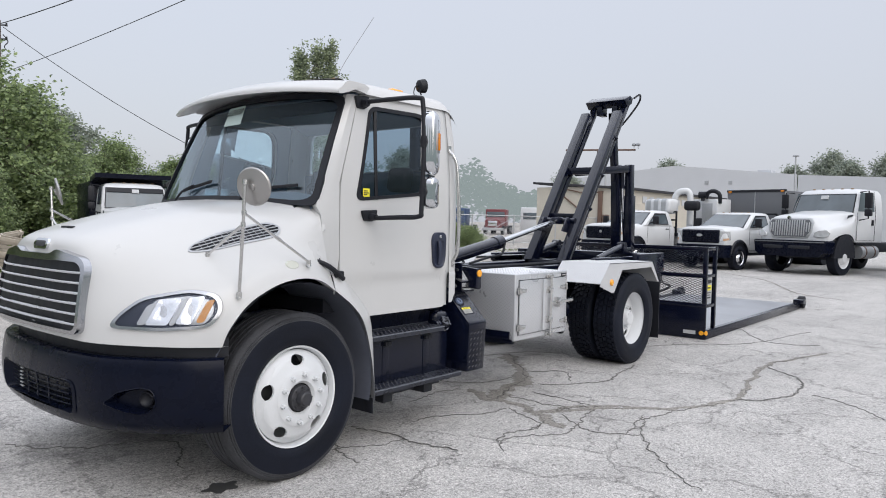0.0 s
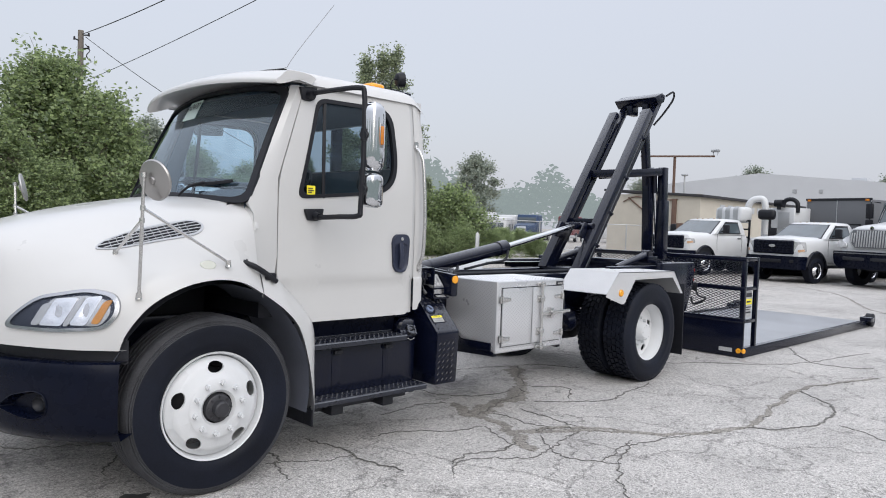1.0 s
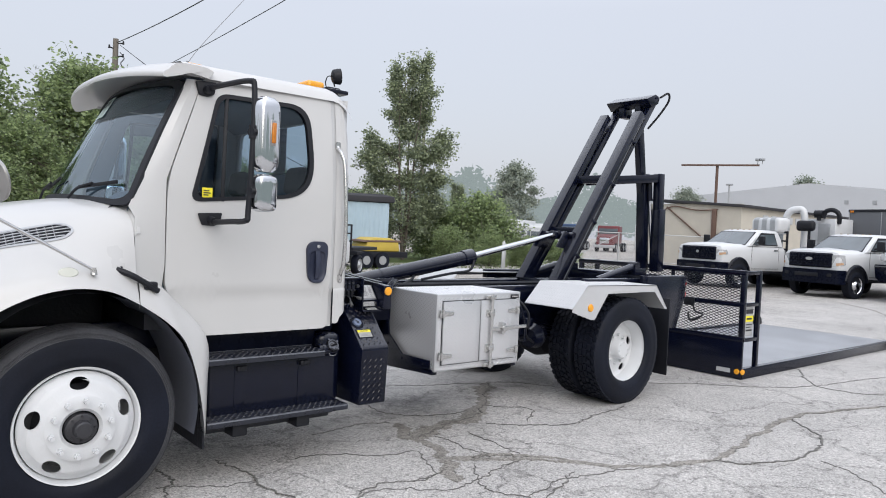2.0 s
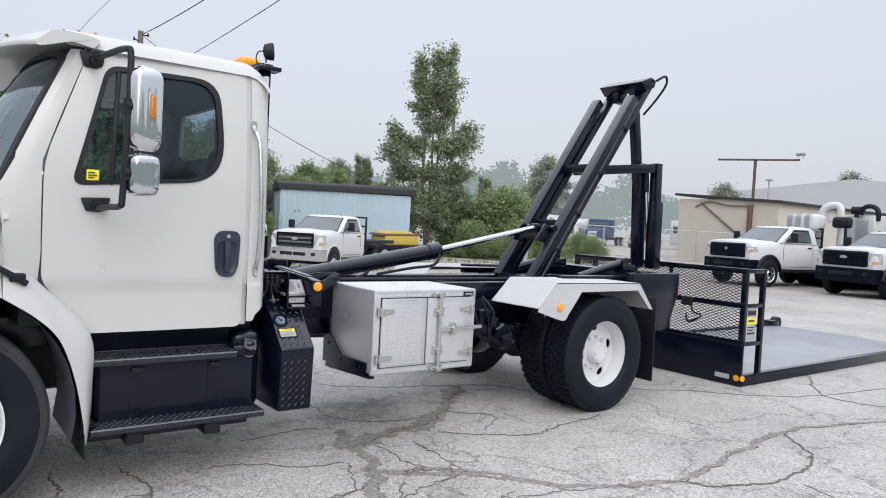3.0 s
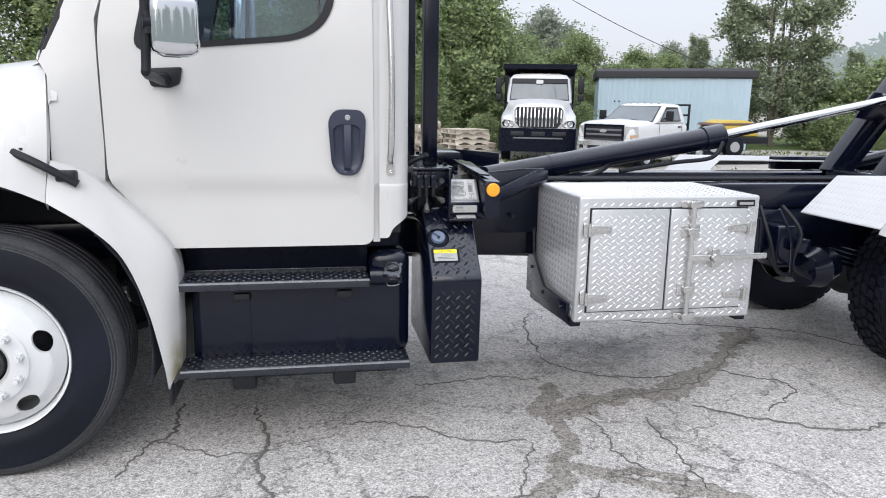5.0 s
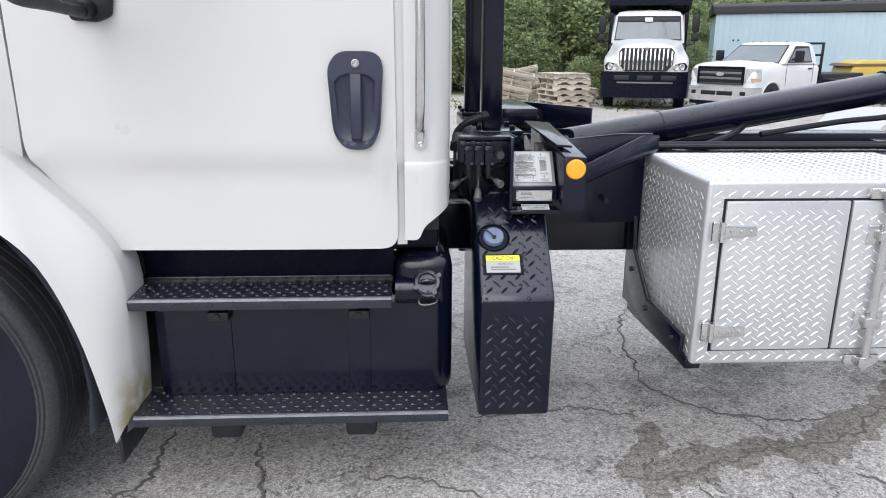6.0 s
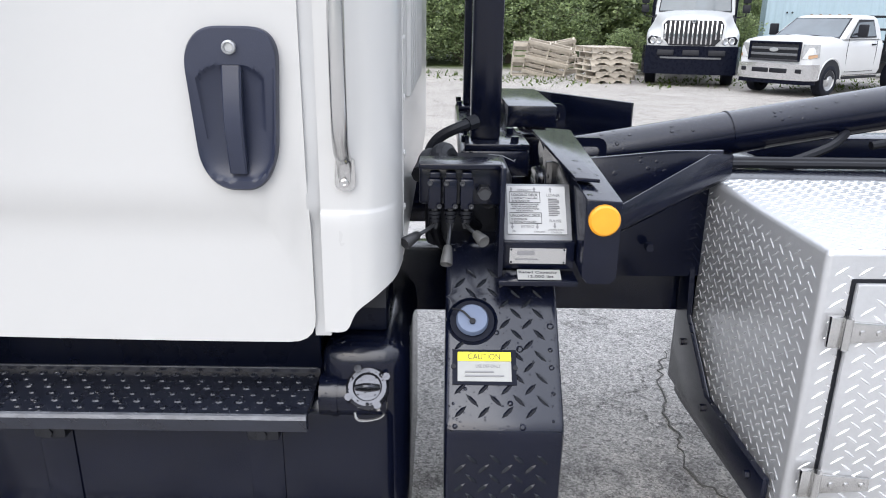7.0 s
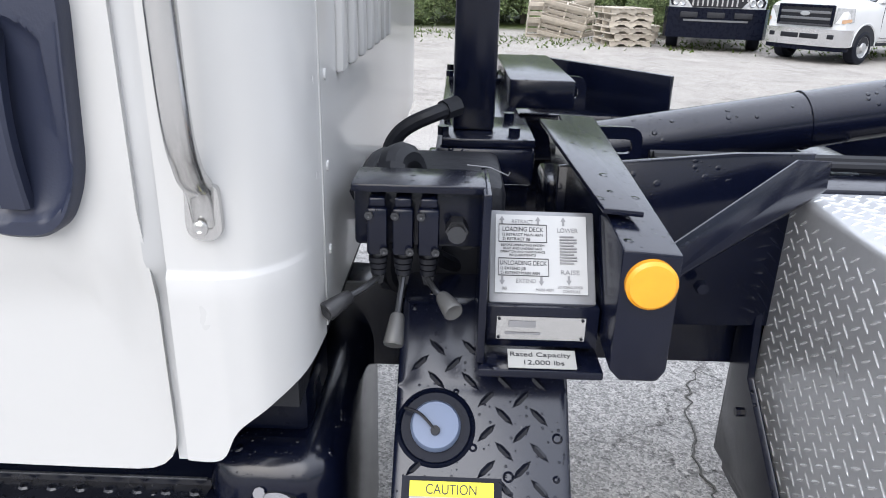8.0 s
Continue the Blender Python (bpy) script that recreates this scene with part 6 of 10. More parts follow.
# axle air chamber, links and hoses ahead of the rear wheels
bm = nb()
lathe(bm, [(-0.10, 0.0), (-0.10, 0.09), (-0.02, 0.11), (0.0, 0.12), (0.02, 0.11), (0.10, 0.09), (0.10, 0.0)], (6.72, 3.96, 0.62), (1, 0.2, 0.15), 24)
part("air_chamber", bm, BLACK, truck)
bm = nb()
box(bm, 6.45, 6.62, 3.95, 4.12, 0.62, 0.86, 0.02)
box(bm, 6.52, 6.60, 3.86, 3.95, 0.72, 0.80, 0.015)
cyl(bm, (6.35, 4.0, 0.70), (6.35, 4.0, 0.90), 0.05, None, 14)
part("spring_hanger", bm, BLACK, truck)
for pts in ([(6.30, 3.92, 0.98), (6.34, 3.86, 0.80), (6.42, 3.87, 0.62), (6.62, 3.9, 0.60)], [(6.42, 3.90, 0.98), (6.50, 3.83, 0.84), (6.48, 3.84, 0.66), (6.70, 3.9, 0.55)], [(6.2, 4.0, 0.95), (6.25, 3.9, 0.75), (6.40, 3.95, 0.68)]):
    bm = nb()
    tube(bm, pts, 0.011, 8, 5)
    part("air_hose", bm, TRIM, truck)
bm = nb()
tube(bm, [(6.36, 3.84, 0.97), (6.44, 3.82, 0.80), (6.47, 3.84, 0.60)], 0.008, 6, 4)
part("brake_rod", bm, BLACK, truck)
# driveshaft and gearbox, dark mass under the cab
bm = nb()
cyl(bm, (3.6, YC, 0.74), (7.3, YR, 0.55), 0.05, None, 12)
box(bm, 3.0, 4.1, YC - 0.3, YC + 0.3, 0.45, 0.9, 0.08)
part("driveline", bm, UNDER, truck)

# fuel tank under the door
STEPM = mat("scuffed_black_step", (0.013, 0.015, 0.024), 0.28, vary=0.6, scale=16, bump=0.3, bump_scale=60, fine=0.4)
wet(STEPM)
WORN = mat("worn_step_edge", (0.12, 0.125, 0.14), 0.36, 0.5, vary=0.55, scale=30, bump=0.2, bump_scale=120)
bm = nb()
box(bm, 3.41, 4.325, 3.535, 4.05, 0.36, 0.735, 0.045, 4)
box(bm, 4.165, 4.345, 3.545, 4.06, 0.372, 0.85, 0.05, 5)
tank = part("fuel_tank", bm, BLACK, truck, "glossy black fuel tank under the door")
for x in (3.62, 4.05):
    bm = nb()
    box(bm, x - 0.035, x + 0.035, 3.531, 3.55, 0.38, 0.72, 0.002)
    part("tank_strap", bm, BLACK, tank)
    bm = nb()
    box(bm, x - 0.03, x + 0.035, 3.505, 3.54, 0.655, 0.685, 0.006)
    cyl(bm, (x, 3.50, 0.67), (x, 3.52, 0.67), 0.012, None, 6)
    part("strap_buckle", bm, UNDER, tank)
bm = nb()
cyl(bm, (4.165, 3.56, 0.735), (4.30, 3.56, 0.735), 0.044, None, 24)
lathe(bm, [(0.0, 0.047), (0.012, 0.047)], (4.19, 3.56, 0.735), (1, 0, 0), 24)
part("filler_neck", bm, BLACK, tank)
CAPM = mat("wet_filler_cap", (0.055, 0.058, 0.07), 0.18, 0.75, vary=0.4, scale=40, bump=0.15, bump_scale=110)
wet(CAPM)
cd_ = Vector((0.03, -0.74, 0.67)).normalized()
cp_ = Vector((4.263, 3.535, 0.758))
bm = nb()
lathe(bm, [(-0.03, 0.036), (0.0, 0.040), (0.004, 0.043), (0.018, 0.043), (0.024, 0.038), (0.024, 0.029), (0.018, 0.026), (0.018, 0.0)], cp_, cd_, 28)
cap = part("filler_cap", bm, CAPM, tank, "wet metal screw-on filler cap")
d_, u_, v_ = frame_of(cd_)
for k in range(4):
    a = 2 * math.pi * k / 4 + 0.5
    p = cp_ + (u_ * math.cos(a) + v_ * math.sin(a)) * 0.042
    bm = nb()
    cyl(bm, p + cd_ * 0.002, p + cd_ * 0.026, 0.008, None, 8)
    part("cap_lug", bm, CAPM, cap)
bm = nb()
tube(bm, [cp_ + cd_ * 0.02 - u_ * 0.022, cp_ + cd_ * 0.032, cp_ + cd_ * 0.02 + u_ * 0.022], 0.006, 8, 4)
part("cap_grip", bm, CAPM, cap)
bm = nb()
tube(bm, [(4.235, 3.53, 0.72), (4.245, 3.515, 0.70), (4.29, 3.52, 0.705), (4.30, 3.535, 0.73)], 0.003, 6, 5)
part("cap_chain", bm, STEEL, tank)
# step treads: folded planks with punched, raised rims, a worn nosing and an upturned back edge
for (x0, x1, y0, y1, z) in ((3.375, 4.155, 3.440, 3.607, 0.752), (3.375, 4.325, 3.405, 3.572, 0.391)):
    bm = nb()
    prism(bm, [(x0, y0 + 0.004, z - 0.036), (x0, y0, z - 0.012), (x0, y0 + 0.004, z - 0.003), (x0, y0 + 0.012, z), (x0, y1, z + 0.004), (x0, y1, z + 0.014), (x0, y1 + 0.004, z + 0.014), (x0, y1 + 0.004, z - 0.010), (x0, y0 + 0.02, z - 0.012), (x0, y0 + 0.02, z - 0.036)], (x1 - x0, 0, 0))
    stp = part("step", bm, STEPM, truck, "black steel cab step with punched raised tread")
    bm = nb()
    prism(bm, [(x0, y0 - 0.0010, z - 0.0085), (x0, y0 + 0.0025, z - 0.0020), (x0, y0 + 0.007, z + 0.0004), (x0, y0 + 0.008, z - 0.004), (x0, y0 + 0.002, z - 0.0085)], (x1 - x0, 0, 0))
    part("nosing", bm, WORN, stp, "nosing worn to bare metal", smooth=0)
    bm = nb()
    box(bm, x0 + 0.01, x1 - 0.006, y1 - 0.0005, y1 + 0.0045, z + 0.012, z + 0.0155, 0.001)
    part("back_lip", bm, WORN, stp)
    bm = nb()
    nx, ny = int((x1 - x0) / 0.040), 6
    for i in range(nx):
        for j in range(ny):
            r = 0.0075 if j % 2 else 0.0055
            c = Vector((x0 + 0.022 + i * 0.040 + (0.020 if j % 2 else 0), y0 + 0.026 + j * 0.0255, z + 0.0005 + j * 0.0006))
            if c.x > x1 - 0.01:
                continue
            rings = [[c + Vector((math.cos(k * math.pi / 4) * q, math.sin(k * math.pi / 4) * q, h)) for k in range(8)] for q, h in ((r * 1.3, 0.0), (r * 0.95, 0.0028), (r * 0.6, 0.0028), (r * 0.5, 0.0004))]
            vs = [bm.verts.new(p) for rg in rings for p in rg]
            for m_ in range(3):
                for k in range(8):
                    bm.faces.new((vs[m_ * 8 + k], vs[m_ * 8 + (k + 1) % 8], vs[m_ * 8 + 8 + (k + 1) % 8], vs[m_ * 8 + 8 + k]))
            bm.faces.new(vs[24:])
    part("punched_rims", bm, STEPM, stp, kind="stuff", smooth=0)
    bm = nb()
    for x in (x0 + 0.10, x1 - 0.12):
        box(bm, x - 0.02, x + 0.02, y0 + 0.03, 3.70, z - 0.05, z - 0.014, 0.004)
    part("step_hanger", bm, BLACK, stp)
bm = nb()
box(bm, 3.40, 4.30, 3.60, 3.66, 0.27, 0.36, 0.01)
for x in (3.62, 4.05):
    box(bm, x - 0.05, x + 0.05, 3.50, 3.75, 0.255, 0.33, 0.015)
part("step_bracket", bm, UNDER, truck)
bm = nb()
box(bm, 3.38, 4.30, 3.60, 3.75, 0.855, 0.95, 0.012)
part("cab_sill", bm, BLACKM, truck)
bm = nb()
prism(bm, [(3.385, 3.618, 0.73), (3.385, 3.585, 0.90), (3.385, 3.575, 0.93), (3.385, 3.66, 0.93), (3.385, 3.66, 0.73)], (0.775, 0, 0), 0.004)
part("step_back_panel", bm, BLACKM, truck, "smooth glossy black kick panel above the step")
bm = nb()
box(bm, 3.93, 4.16, 3.578, 3.60, 0.862, 0.905, 0.004)
box(bm, 4.085, 4.115, 3.568, 3.59, 0.868, 0.898, 0.004)
part("sill_bracket", bm, BLACKM, truck)

# tread-plate cover with the blue-capped filler
DULLPLATE = mat("dull_bare_metal", (0.26, 0.265, 0.28), 0.5, 0.5, vary=0.25, scale=30, bump=0.05, bump_scale=90)
LABELB = mat("weathered_label", (0.36, 0.362, 0.35), 0.5, vary=0.12, scale=40)
bm = nb()
covp = [(0.36, 3.425), (0.735, 3.405), (0.755, 3.412), (0.935, 3.600), (1.02, 3.69), (1.02, 4.02), (0.36, 4.02)]
prism(bm, [(4.418, y, z) for z, y in covp], (0.222, 0, 0), 0.012)
cover = part("filler_cover", bm, BLACK, truck, "black tread-plate cover with blue-capped filler")
bm = nb()
treads(bm, (4.424, 3.4235, 0.375), (1, 0, 0), (0, -0.0532, 0.9986), 0.21, 0.35, 0.0222, 0.0222, 0.033, 0.0080, 0.0032)
slope = Vector((0, 0.188, 0.18)).normalized()
treads(bm, Vector((4.424, 3.414, 0.757)), (1, 0, 0), slope, 0.21, 0.345, 0.0222, 0.0222, 0.033, 0.0080, 0.0032,
       inside=lambda a, b: ((a - 0.046) ** 2 + (b - 0.205) ** 2 > 0.054 ** 2) and not (0.012 < a < 0.13 and 0.072 < b < 0.145))
part("tread_field", bm, TREADB, cover, kind="stuff", smooth=0)
nrm = Vector((1, 0, 0)).cross(slope)
pc = Vector((4.470, 3.414, 0.757)) + slope * 0.205
bm = nb()
lathe(bm, [(-0.03, 0.036), (0.0, 0.044), (0.004, 0.047), (0.0, 0.051)], pc, nrm, 36)
lathe(bm, [(0.001, 0.044), (0.001, 0.0)], pc, nrm, 36)
part("filler_ring", bm, BLACKM, cover)
bm = nb()
lathe(bm, [(-0.01, 0.032), (0.010, 0.032), (0.015, 0.029), (0.017, 0.0)], pc, nrm, 32)
part("filler_cap", bm, DEFCAP, cover, "blue-grey screw cap")
bm = nb()
tube(bm, [pc + nrm * 0.02 + slope * -0.008, pc + nrm * 0.022 + Vector((-0.02, 0, 0)) + slope * 0.012, pc + nrm * 0.014 + Vector((-0.04, 0, 0)) + slope * 0.02], 0.002, 6, 4)
cyl(bm, pc + nrm * 0.016 - slope * 0.008, pc + nrm * 0.022 - slope * 0.008, 0.006, None, 10)
part("cap_tether", bm, TRIM, cover)


X = Vector((1, 0, 0))
co = Vector((4.441, 3.414, 0.757)) + slope * 0.080
plate(cover, "label_backing", co - X * 0.010 - slope * 0.006, X, slope, 0.123, 0.070, BLACKM, 0.0012)
lab = plate(cover, "caution_label", co, X, slope, 0.103, 0.058, LABELB, 0.003, "white label with yellow caution header")
plate(lab, "header_band", co + slope * 0.040, X, slope, 0.103, 0.018, YELLOW, 0.0048)
words(lab, "CAUTION", co + slope * 0.0430 + X * 0.020, X, slope, 0.017, INK, 0.0065, 0.062)
words(lab, "USE DEF ONLY", co + slope * 0.027 + X * 0.035, X, slope, 0.009, GREYINK, 0.005, 0.048)
for k, w in ((0, 0.055), (1, 0.075)):
    plate(lab, "print_bar", co + slope * (0.017 - 0.008 * k) + X * 0.014, X, slope, w, 0.003, GREYINK, 0.0048)
for a, b in ((-0.008, 0.03), (0.111, 0.028)):
    bm = nb()
    q = co + X * a + slope * b
    cyl(bm, q, q + nrm * 0.004, 0.005, None, 8)
    part("screw", bm, TRIM, lab)

# hydraulic control: bracket beam with amber marker, instruction plate and lever valve
bm = nb()
prism(bm, [(4.676, 3.545, 1.155), (4.745, 3.545, 1.15), (4.745, 3.545, 1.0), (4.735, 3.545, 0.985), (4.690, 3.545, 0.985), (4.676, 3.545, 1.0)], (-0.0, 0.60, 0.045), 0.004)
ctrl = part("control_bracket", bm, BLACK, truck, "black steel bracket beam with amber marker")
bm = nb()
prism(bm, [(4.665, 3.62, 1.172), (4.715, 3.62, 1.168), (4.675, 4.00, 1.205), (4.625, 4.00, 1.208)], (0, 0, 0.008), 0.002)
part("top_strip", bm, BLACK, ctrl)
bm = nb()
lathe(bm, [(0.0, 0.030), (0.008, 0.030), (0.012, 0.026), (0.0135, 0.0)], (4.711, 3.545, 1.115), (0, -1, 0), 32)
part("amber_marker", bm, AMBER, ctrl, "round amber reflector")
ev_ = Vector((0, 0.075, 0.092)).normalized()
po = Vector((4.532, 3.615, 1.050))
bm = nb()
prism(bm, [po, po + X * 0.137, po + X * 0.137 + ev_ * 0.128, po + ev_ * 0.128], X.cross(ev_) * -0.012, 0.003)
part("plate_holder", bm, DULLPLATE, ctrl, "bent bare-metal panel")
pl = plate(ctrl, "instruction_plate", po + X * 0.008 + ev_ * 0.014, X, ev_, 0.118, 0.106, PAPER, 0.002, "white instruction plate for the hoist levers")
P0 = po + X * 0.008 + ev_ * 0.014


def pw(text, a, b, size, width=None, m_=GREYINK):
    words(pl, text, P0 + X * a + ev_ * b, X, ev_, size, m_, 0.0042, width)


pw("RETRACT", 0.021, 0.094, 0.0075, 0.028)
pw("LOADING DECK", 0.009, 0.083, 0.0085, 0.053, INK)
pw("1) RETRACT MAIN ARM", 0.009, 0.0765, 0.0055, 0.052, INK)
pw("2) RETRACT JIB", 0.009, 0.0705, 0.0055, 0.036, INK)
pw("BEFORE OPERATING SYSTEM", 0.007, 0.0625, 0.0042, 0.056, INK)
pw("READ AND UNDERSTAND", 0.010, 0.0580, 0.0042, 0.050, INK)
pw("OPERATION AND MAINTENANCE", 0.006, 0.0535, 0.0042, 0.058, INK)
pw("REQUIREMENTS", 0.018, 0.049, 0.0042, 0.034, INK)
pw("UNLOADING DECK", 0.006, 0.037, 0.0085, 0.060, INK)
pw("1) EXTEND JIB", 0.007, 0.0305, 0.0055, 0.032, INK)
pw("2) EXTEND MAIN ARM", 0.007, 0.0245, 0.0055, 0.050, INK)
pw("EXTEND", 0.027, 0.0135, 0.0075, 0.025)
pw("LOWER", 0.080, 0.083, 0.0085, 0.027)
pw("RAISE", 0.084, 0.026, 0.0085, 0.024)
pw("JIB", 0.008, 0.004, 0.0055, 0.007)
pw("MAIN ARM", 0.052, 0.003, 0.0055, 0.022)
pw("LOADING DOCK", 0.080, 0.0075, 0.005, 0.032)
pw("CONTROLS", 0.086, 0.002, 0.005, 0.022)
for k in range(10):
    plate(pl, "print_bar", P0 + X * 0.083 + ev_ * (0.040 + 0.004 * k), X, ev_, 0.022 if k % 3 else 0.018, 0.0018, GREYINK, 0.004)
for a, b, up in ((0.008, 0.094, 1), (0.055, 0.094, 1), (0.088, 0.094, 1), (0.009, 0.012, -1), (0.059, 0.012, -1), (0.094, 0.014, -1)):
    bm = nb()
    c0 = P0 + X * a + ev_ * (b + 0.004) + X.cross(ev_) * 0.004
    prism(bm, [c0 - X * 0.0035, c0 + X * 0.0035, c0 + ev_ * 0.006 * up], X.cross(ev_) * 0.0005)
    prism(bm, [c0 - X * 0.0015, c0 + X * 0.0015, c0 + X * 0.0015 - ev_ * 0.006 * up, c0 - X * 0.0015 - ev_ * 0.006 * up], X.cross(ev_) * 0.0005)
    part("arrow", bm, GREYINK, pl, smooth=0)
for a0, b0, w, h in ((0.004, 0.068, 0.062, 0.024), (0.004, 0.0225, 0.064, 0.023)):
    for q, ww, hh in (((a0, b0), w, 0.0006), ((a0, b0 + h), w, 0.0006), ((a0, b0), 0.0006, h), ((a0 + w, b0), 0.0006, h)):
        plate(pl, "print_bar", P0 + X * q[0] + ev_ * q[1], X, ev_, ww, hh, INK, 0.004)
# maker's plate (plain shapes) and rated-capacity shelf
mo = Vector((4.540, 3.60, 1.005))
bm = nb()
box(bm, 4.530, 4.672, 3.605, 3.625, 0.995, 1.052, 0.002)
part("lower_panel", bm, BLACK, ctrl)
mk = plate(ctrl, "maker_plate", mo + Vector((0.003, 0.005, 0.002)), X, (0, 0, 1), 0.112, 0.032, STEEL, 0.001, "small brushed maker's plate")
plate(mk, "maker_mark", mo + Vector((0.018, 0.004, 0.020)), X, (0, 0, 1), 0.034, 0.008, GREYINK, 0.002)
plate(mk, "print_bar", mo + Vector((0.014, 0.004, 0.010)), X, (0, 0, 1), 0.045, 0.002, GREYINK, 0.002)
for a in (0.006, 0.111):
    for b in (0.005, 0.031):
        bm = nb()
        cyl(bm, mo + Vector((a, 0.005, b)), mo + Vector((a, 0.001, b)), 0.002, None, 8)
        part("rivet", bm, TRIM, mk)
bm = nb()
box(bm, 4.520, 4.676, 3.565, 3.63, 0.972, 0.984, 0.003)
part("shelf", bm, BLACK, ctrl)
bm = nb()
box(bm, 4.518, 4.528, 3.575, 3.70, 0.986, 1.205, 0.002)
part("end_plate", bm, BLACK, ctrl)
rc = plate(ctrl, "capacity_label", (4.558, 3.568, 0.9845), X, (0, 1, 0.35), 0.085, 0.030, LABELB, 0.001, "white rated capacity label")
evr = Vector((0, 1, 0.35)).normalized()
words(rc, "Rated Capacity", Vector((4.561, 3.568, 0.9845)) + evr * 0.018, X, evr, 0.010, INK, 0.003, 0.076)
words(rc, "12,000 lbs", Vector((4.578, 3.568, 0.9845)) + evr * 0.005, X, evr, 0.010, INK, 0.003, 0.050)
bm = nb()
cyl(bm, (4.538, 3.585, 0.984), (4.538, 3.585, 0.992), 0.007, None, 6)
part("shelf_bolt", bm, BLACK, ctrl)

# lever valve
DSTEEL = mat("oily_dark_steel", (0.06, 0.062, 0.068), 0.3, 0.7, vary=0.3, scale=30)
bm = nb()
box(bm, 4.362, 4.522, 3.60, 3.68, 1.196, 1.207, 0.003)
valve = part("lever_valve", bm, BLACK, truck, "black three-lever hydraulic valve bank")
bm = nb()
box(bm, 4.362, 4.520, 3.625, 3.70, 1.12, 1.195, 0.006)
part("valve_body", bm, BLACK, valve)
LV = ((4.393, -0.054, -0.003), (4.424, -0.007, -0.043), (4.455, 0.032, 0.002))
for x, dx, dz in LV:
    bm = nb()
    box(bm, x - 0.0125, x + 0.0125, 3.596, 3.64, 1.118, 1.178, 0.004)
    box(bm, x - 0.010, x + 0.010, 3.60, 3.64, 1.178, 1.190, 0.003)
    part("spool_housing", bm, BLACK, valve)
    for k in range(3):
        bm = nb()
        cyl(bm, (x, 3.612, 1.112 - 0.008 * k), (x, 3.612, 1.106 - 0.008 * k), 0.012 - 0.001 * k, None, 16)
        part("bellows_ring", bm, TRIM, valve)
    bm = nb()
    cyl(bm, (x, 3.612, 1.118), (x, 3.612, 1.082), 0.007, None, 10)
    cyl(bm, (x, 3.612, 1.088), (x, 3.612, 1.076), 0.009, 0.006, 6)
    part("spool_end", bm, DSTEEL, valve)
    for ux, uz in ((-0.009, 1.17), (0.009, 1.125)):
        bm = nb()
        lathe(bm, [(0.0, 0.005), (0.005, 0.005), (0.005, 0.0025), (0.003, 0.0)], (x + ux, 3.596, uz), (0, -1, 0), 10)
        part("cap_screw", bm, DSTEEL, valve)
    p0, p1 = Vector((x, 3.606, 1.085)), Vector((x + dx * 0.62, 3.575, 1.085 + (dz - 0.019) * 0.62))
    p2 = Vector((x + dx, 3.552, 1.066 + dz))
    bm = nb()
    tube(bm, [p0, p0.lerp(p1, 0.5) + Vector((0, -0.006, 0)), p1], 0.004, 8, 3)
    lev = part("lever", bm, DSTEEL, valve)
    bm = nb()
    dd = (p2 - p1)
    lathe(bm, [(-0.004, 0.007), (0.0, 0.009), (dd.length, 0.0125), (dd.length + 0.003, 0.011), (dd.length + 0.002, 0.006), (dd.length, 0.0)], p1, dd, 16)
    part("knob", bm, mat("grey_knob", (0.03, 0.03, 0.033), 0.3) if dx < -0.02 else mat("pale_knob", (0.075, 0.075, 0.075), 0.35), lev)
bm = nb()
cyl(bm, (4.489, 3.60, 1.150), (4.489, 3.63, 1.150), 0.014, None, 6)
for k in range(3):
    cyl(bm, (4.489, 3.588 + 0.004 * k, 1.150), (4.489, 3.590 + 0.004 * k, 1.150), 0.011, None, 14)
part("relief_port", bm, DSTEEL, valve)
for pts, r in (([(4.372, 3.93, 1.12), (4.376, 3.95, 1.165), (4.390, 3.95, 1.192), (4.412, 3.95, 1.210), (4.445, 3.955, 1.225), (4.485, 3.99, 1.235)], 0.0135), ([(4.40, 3.70, 1.17), (4.40, 3.73, 1.20), (4.42, 3.78, 1.19), (4.44, 3.88, 1.08)], 0.020),
               ([(4.40, 3.68, 1.12), (4.40, 3.78, 1.0), (4.50, 3.9, 0.9)], 0.012), ([(4.45, 3.68, 1.10), (4.47, 3.76, 1.05), (4.55, 3.86, 0.98)], 0.012), ([(4.50, 3.66, 1.12), (4.52, 3.74, 1.10), (4.56, 3.9, 1.06)], 0.012),
               ([(4.36, 3.72, 1.16), (4.38, 3.85, 1.18), (4.45, 4.05, 1.10)], 0.014)):
    bm = nb()
    tube(bm, pts, r, 10, 5)
    for t in (0, -1):
        p = Vector(pts[t])
        q = Vector(pts[1 if t == 0 else -2])
        cyl(bm, p, p + (q - p).normalized() * 0.03, r * 1.3, None, 8)
    part("hydraulic_hose", bm, TRIM, truck)
bm = nb()
box(bm, 4.37, 4.56, 3.78, 4.0, 0.98, 1.16, 0.02)
part("manifold_block", bm, UNDER, truck)
bm = nb()
tube(bm, [(4.50, 3.69, 1.21), (4.53, 3.70, 1.205), (4.555, 3.71, 1.192), (4.557, 3.71, 1.197)], 0.0008, 5)
part("wire_pin", bm, DULLPLATE, truck)

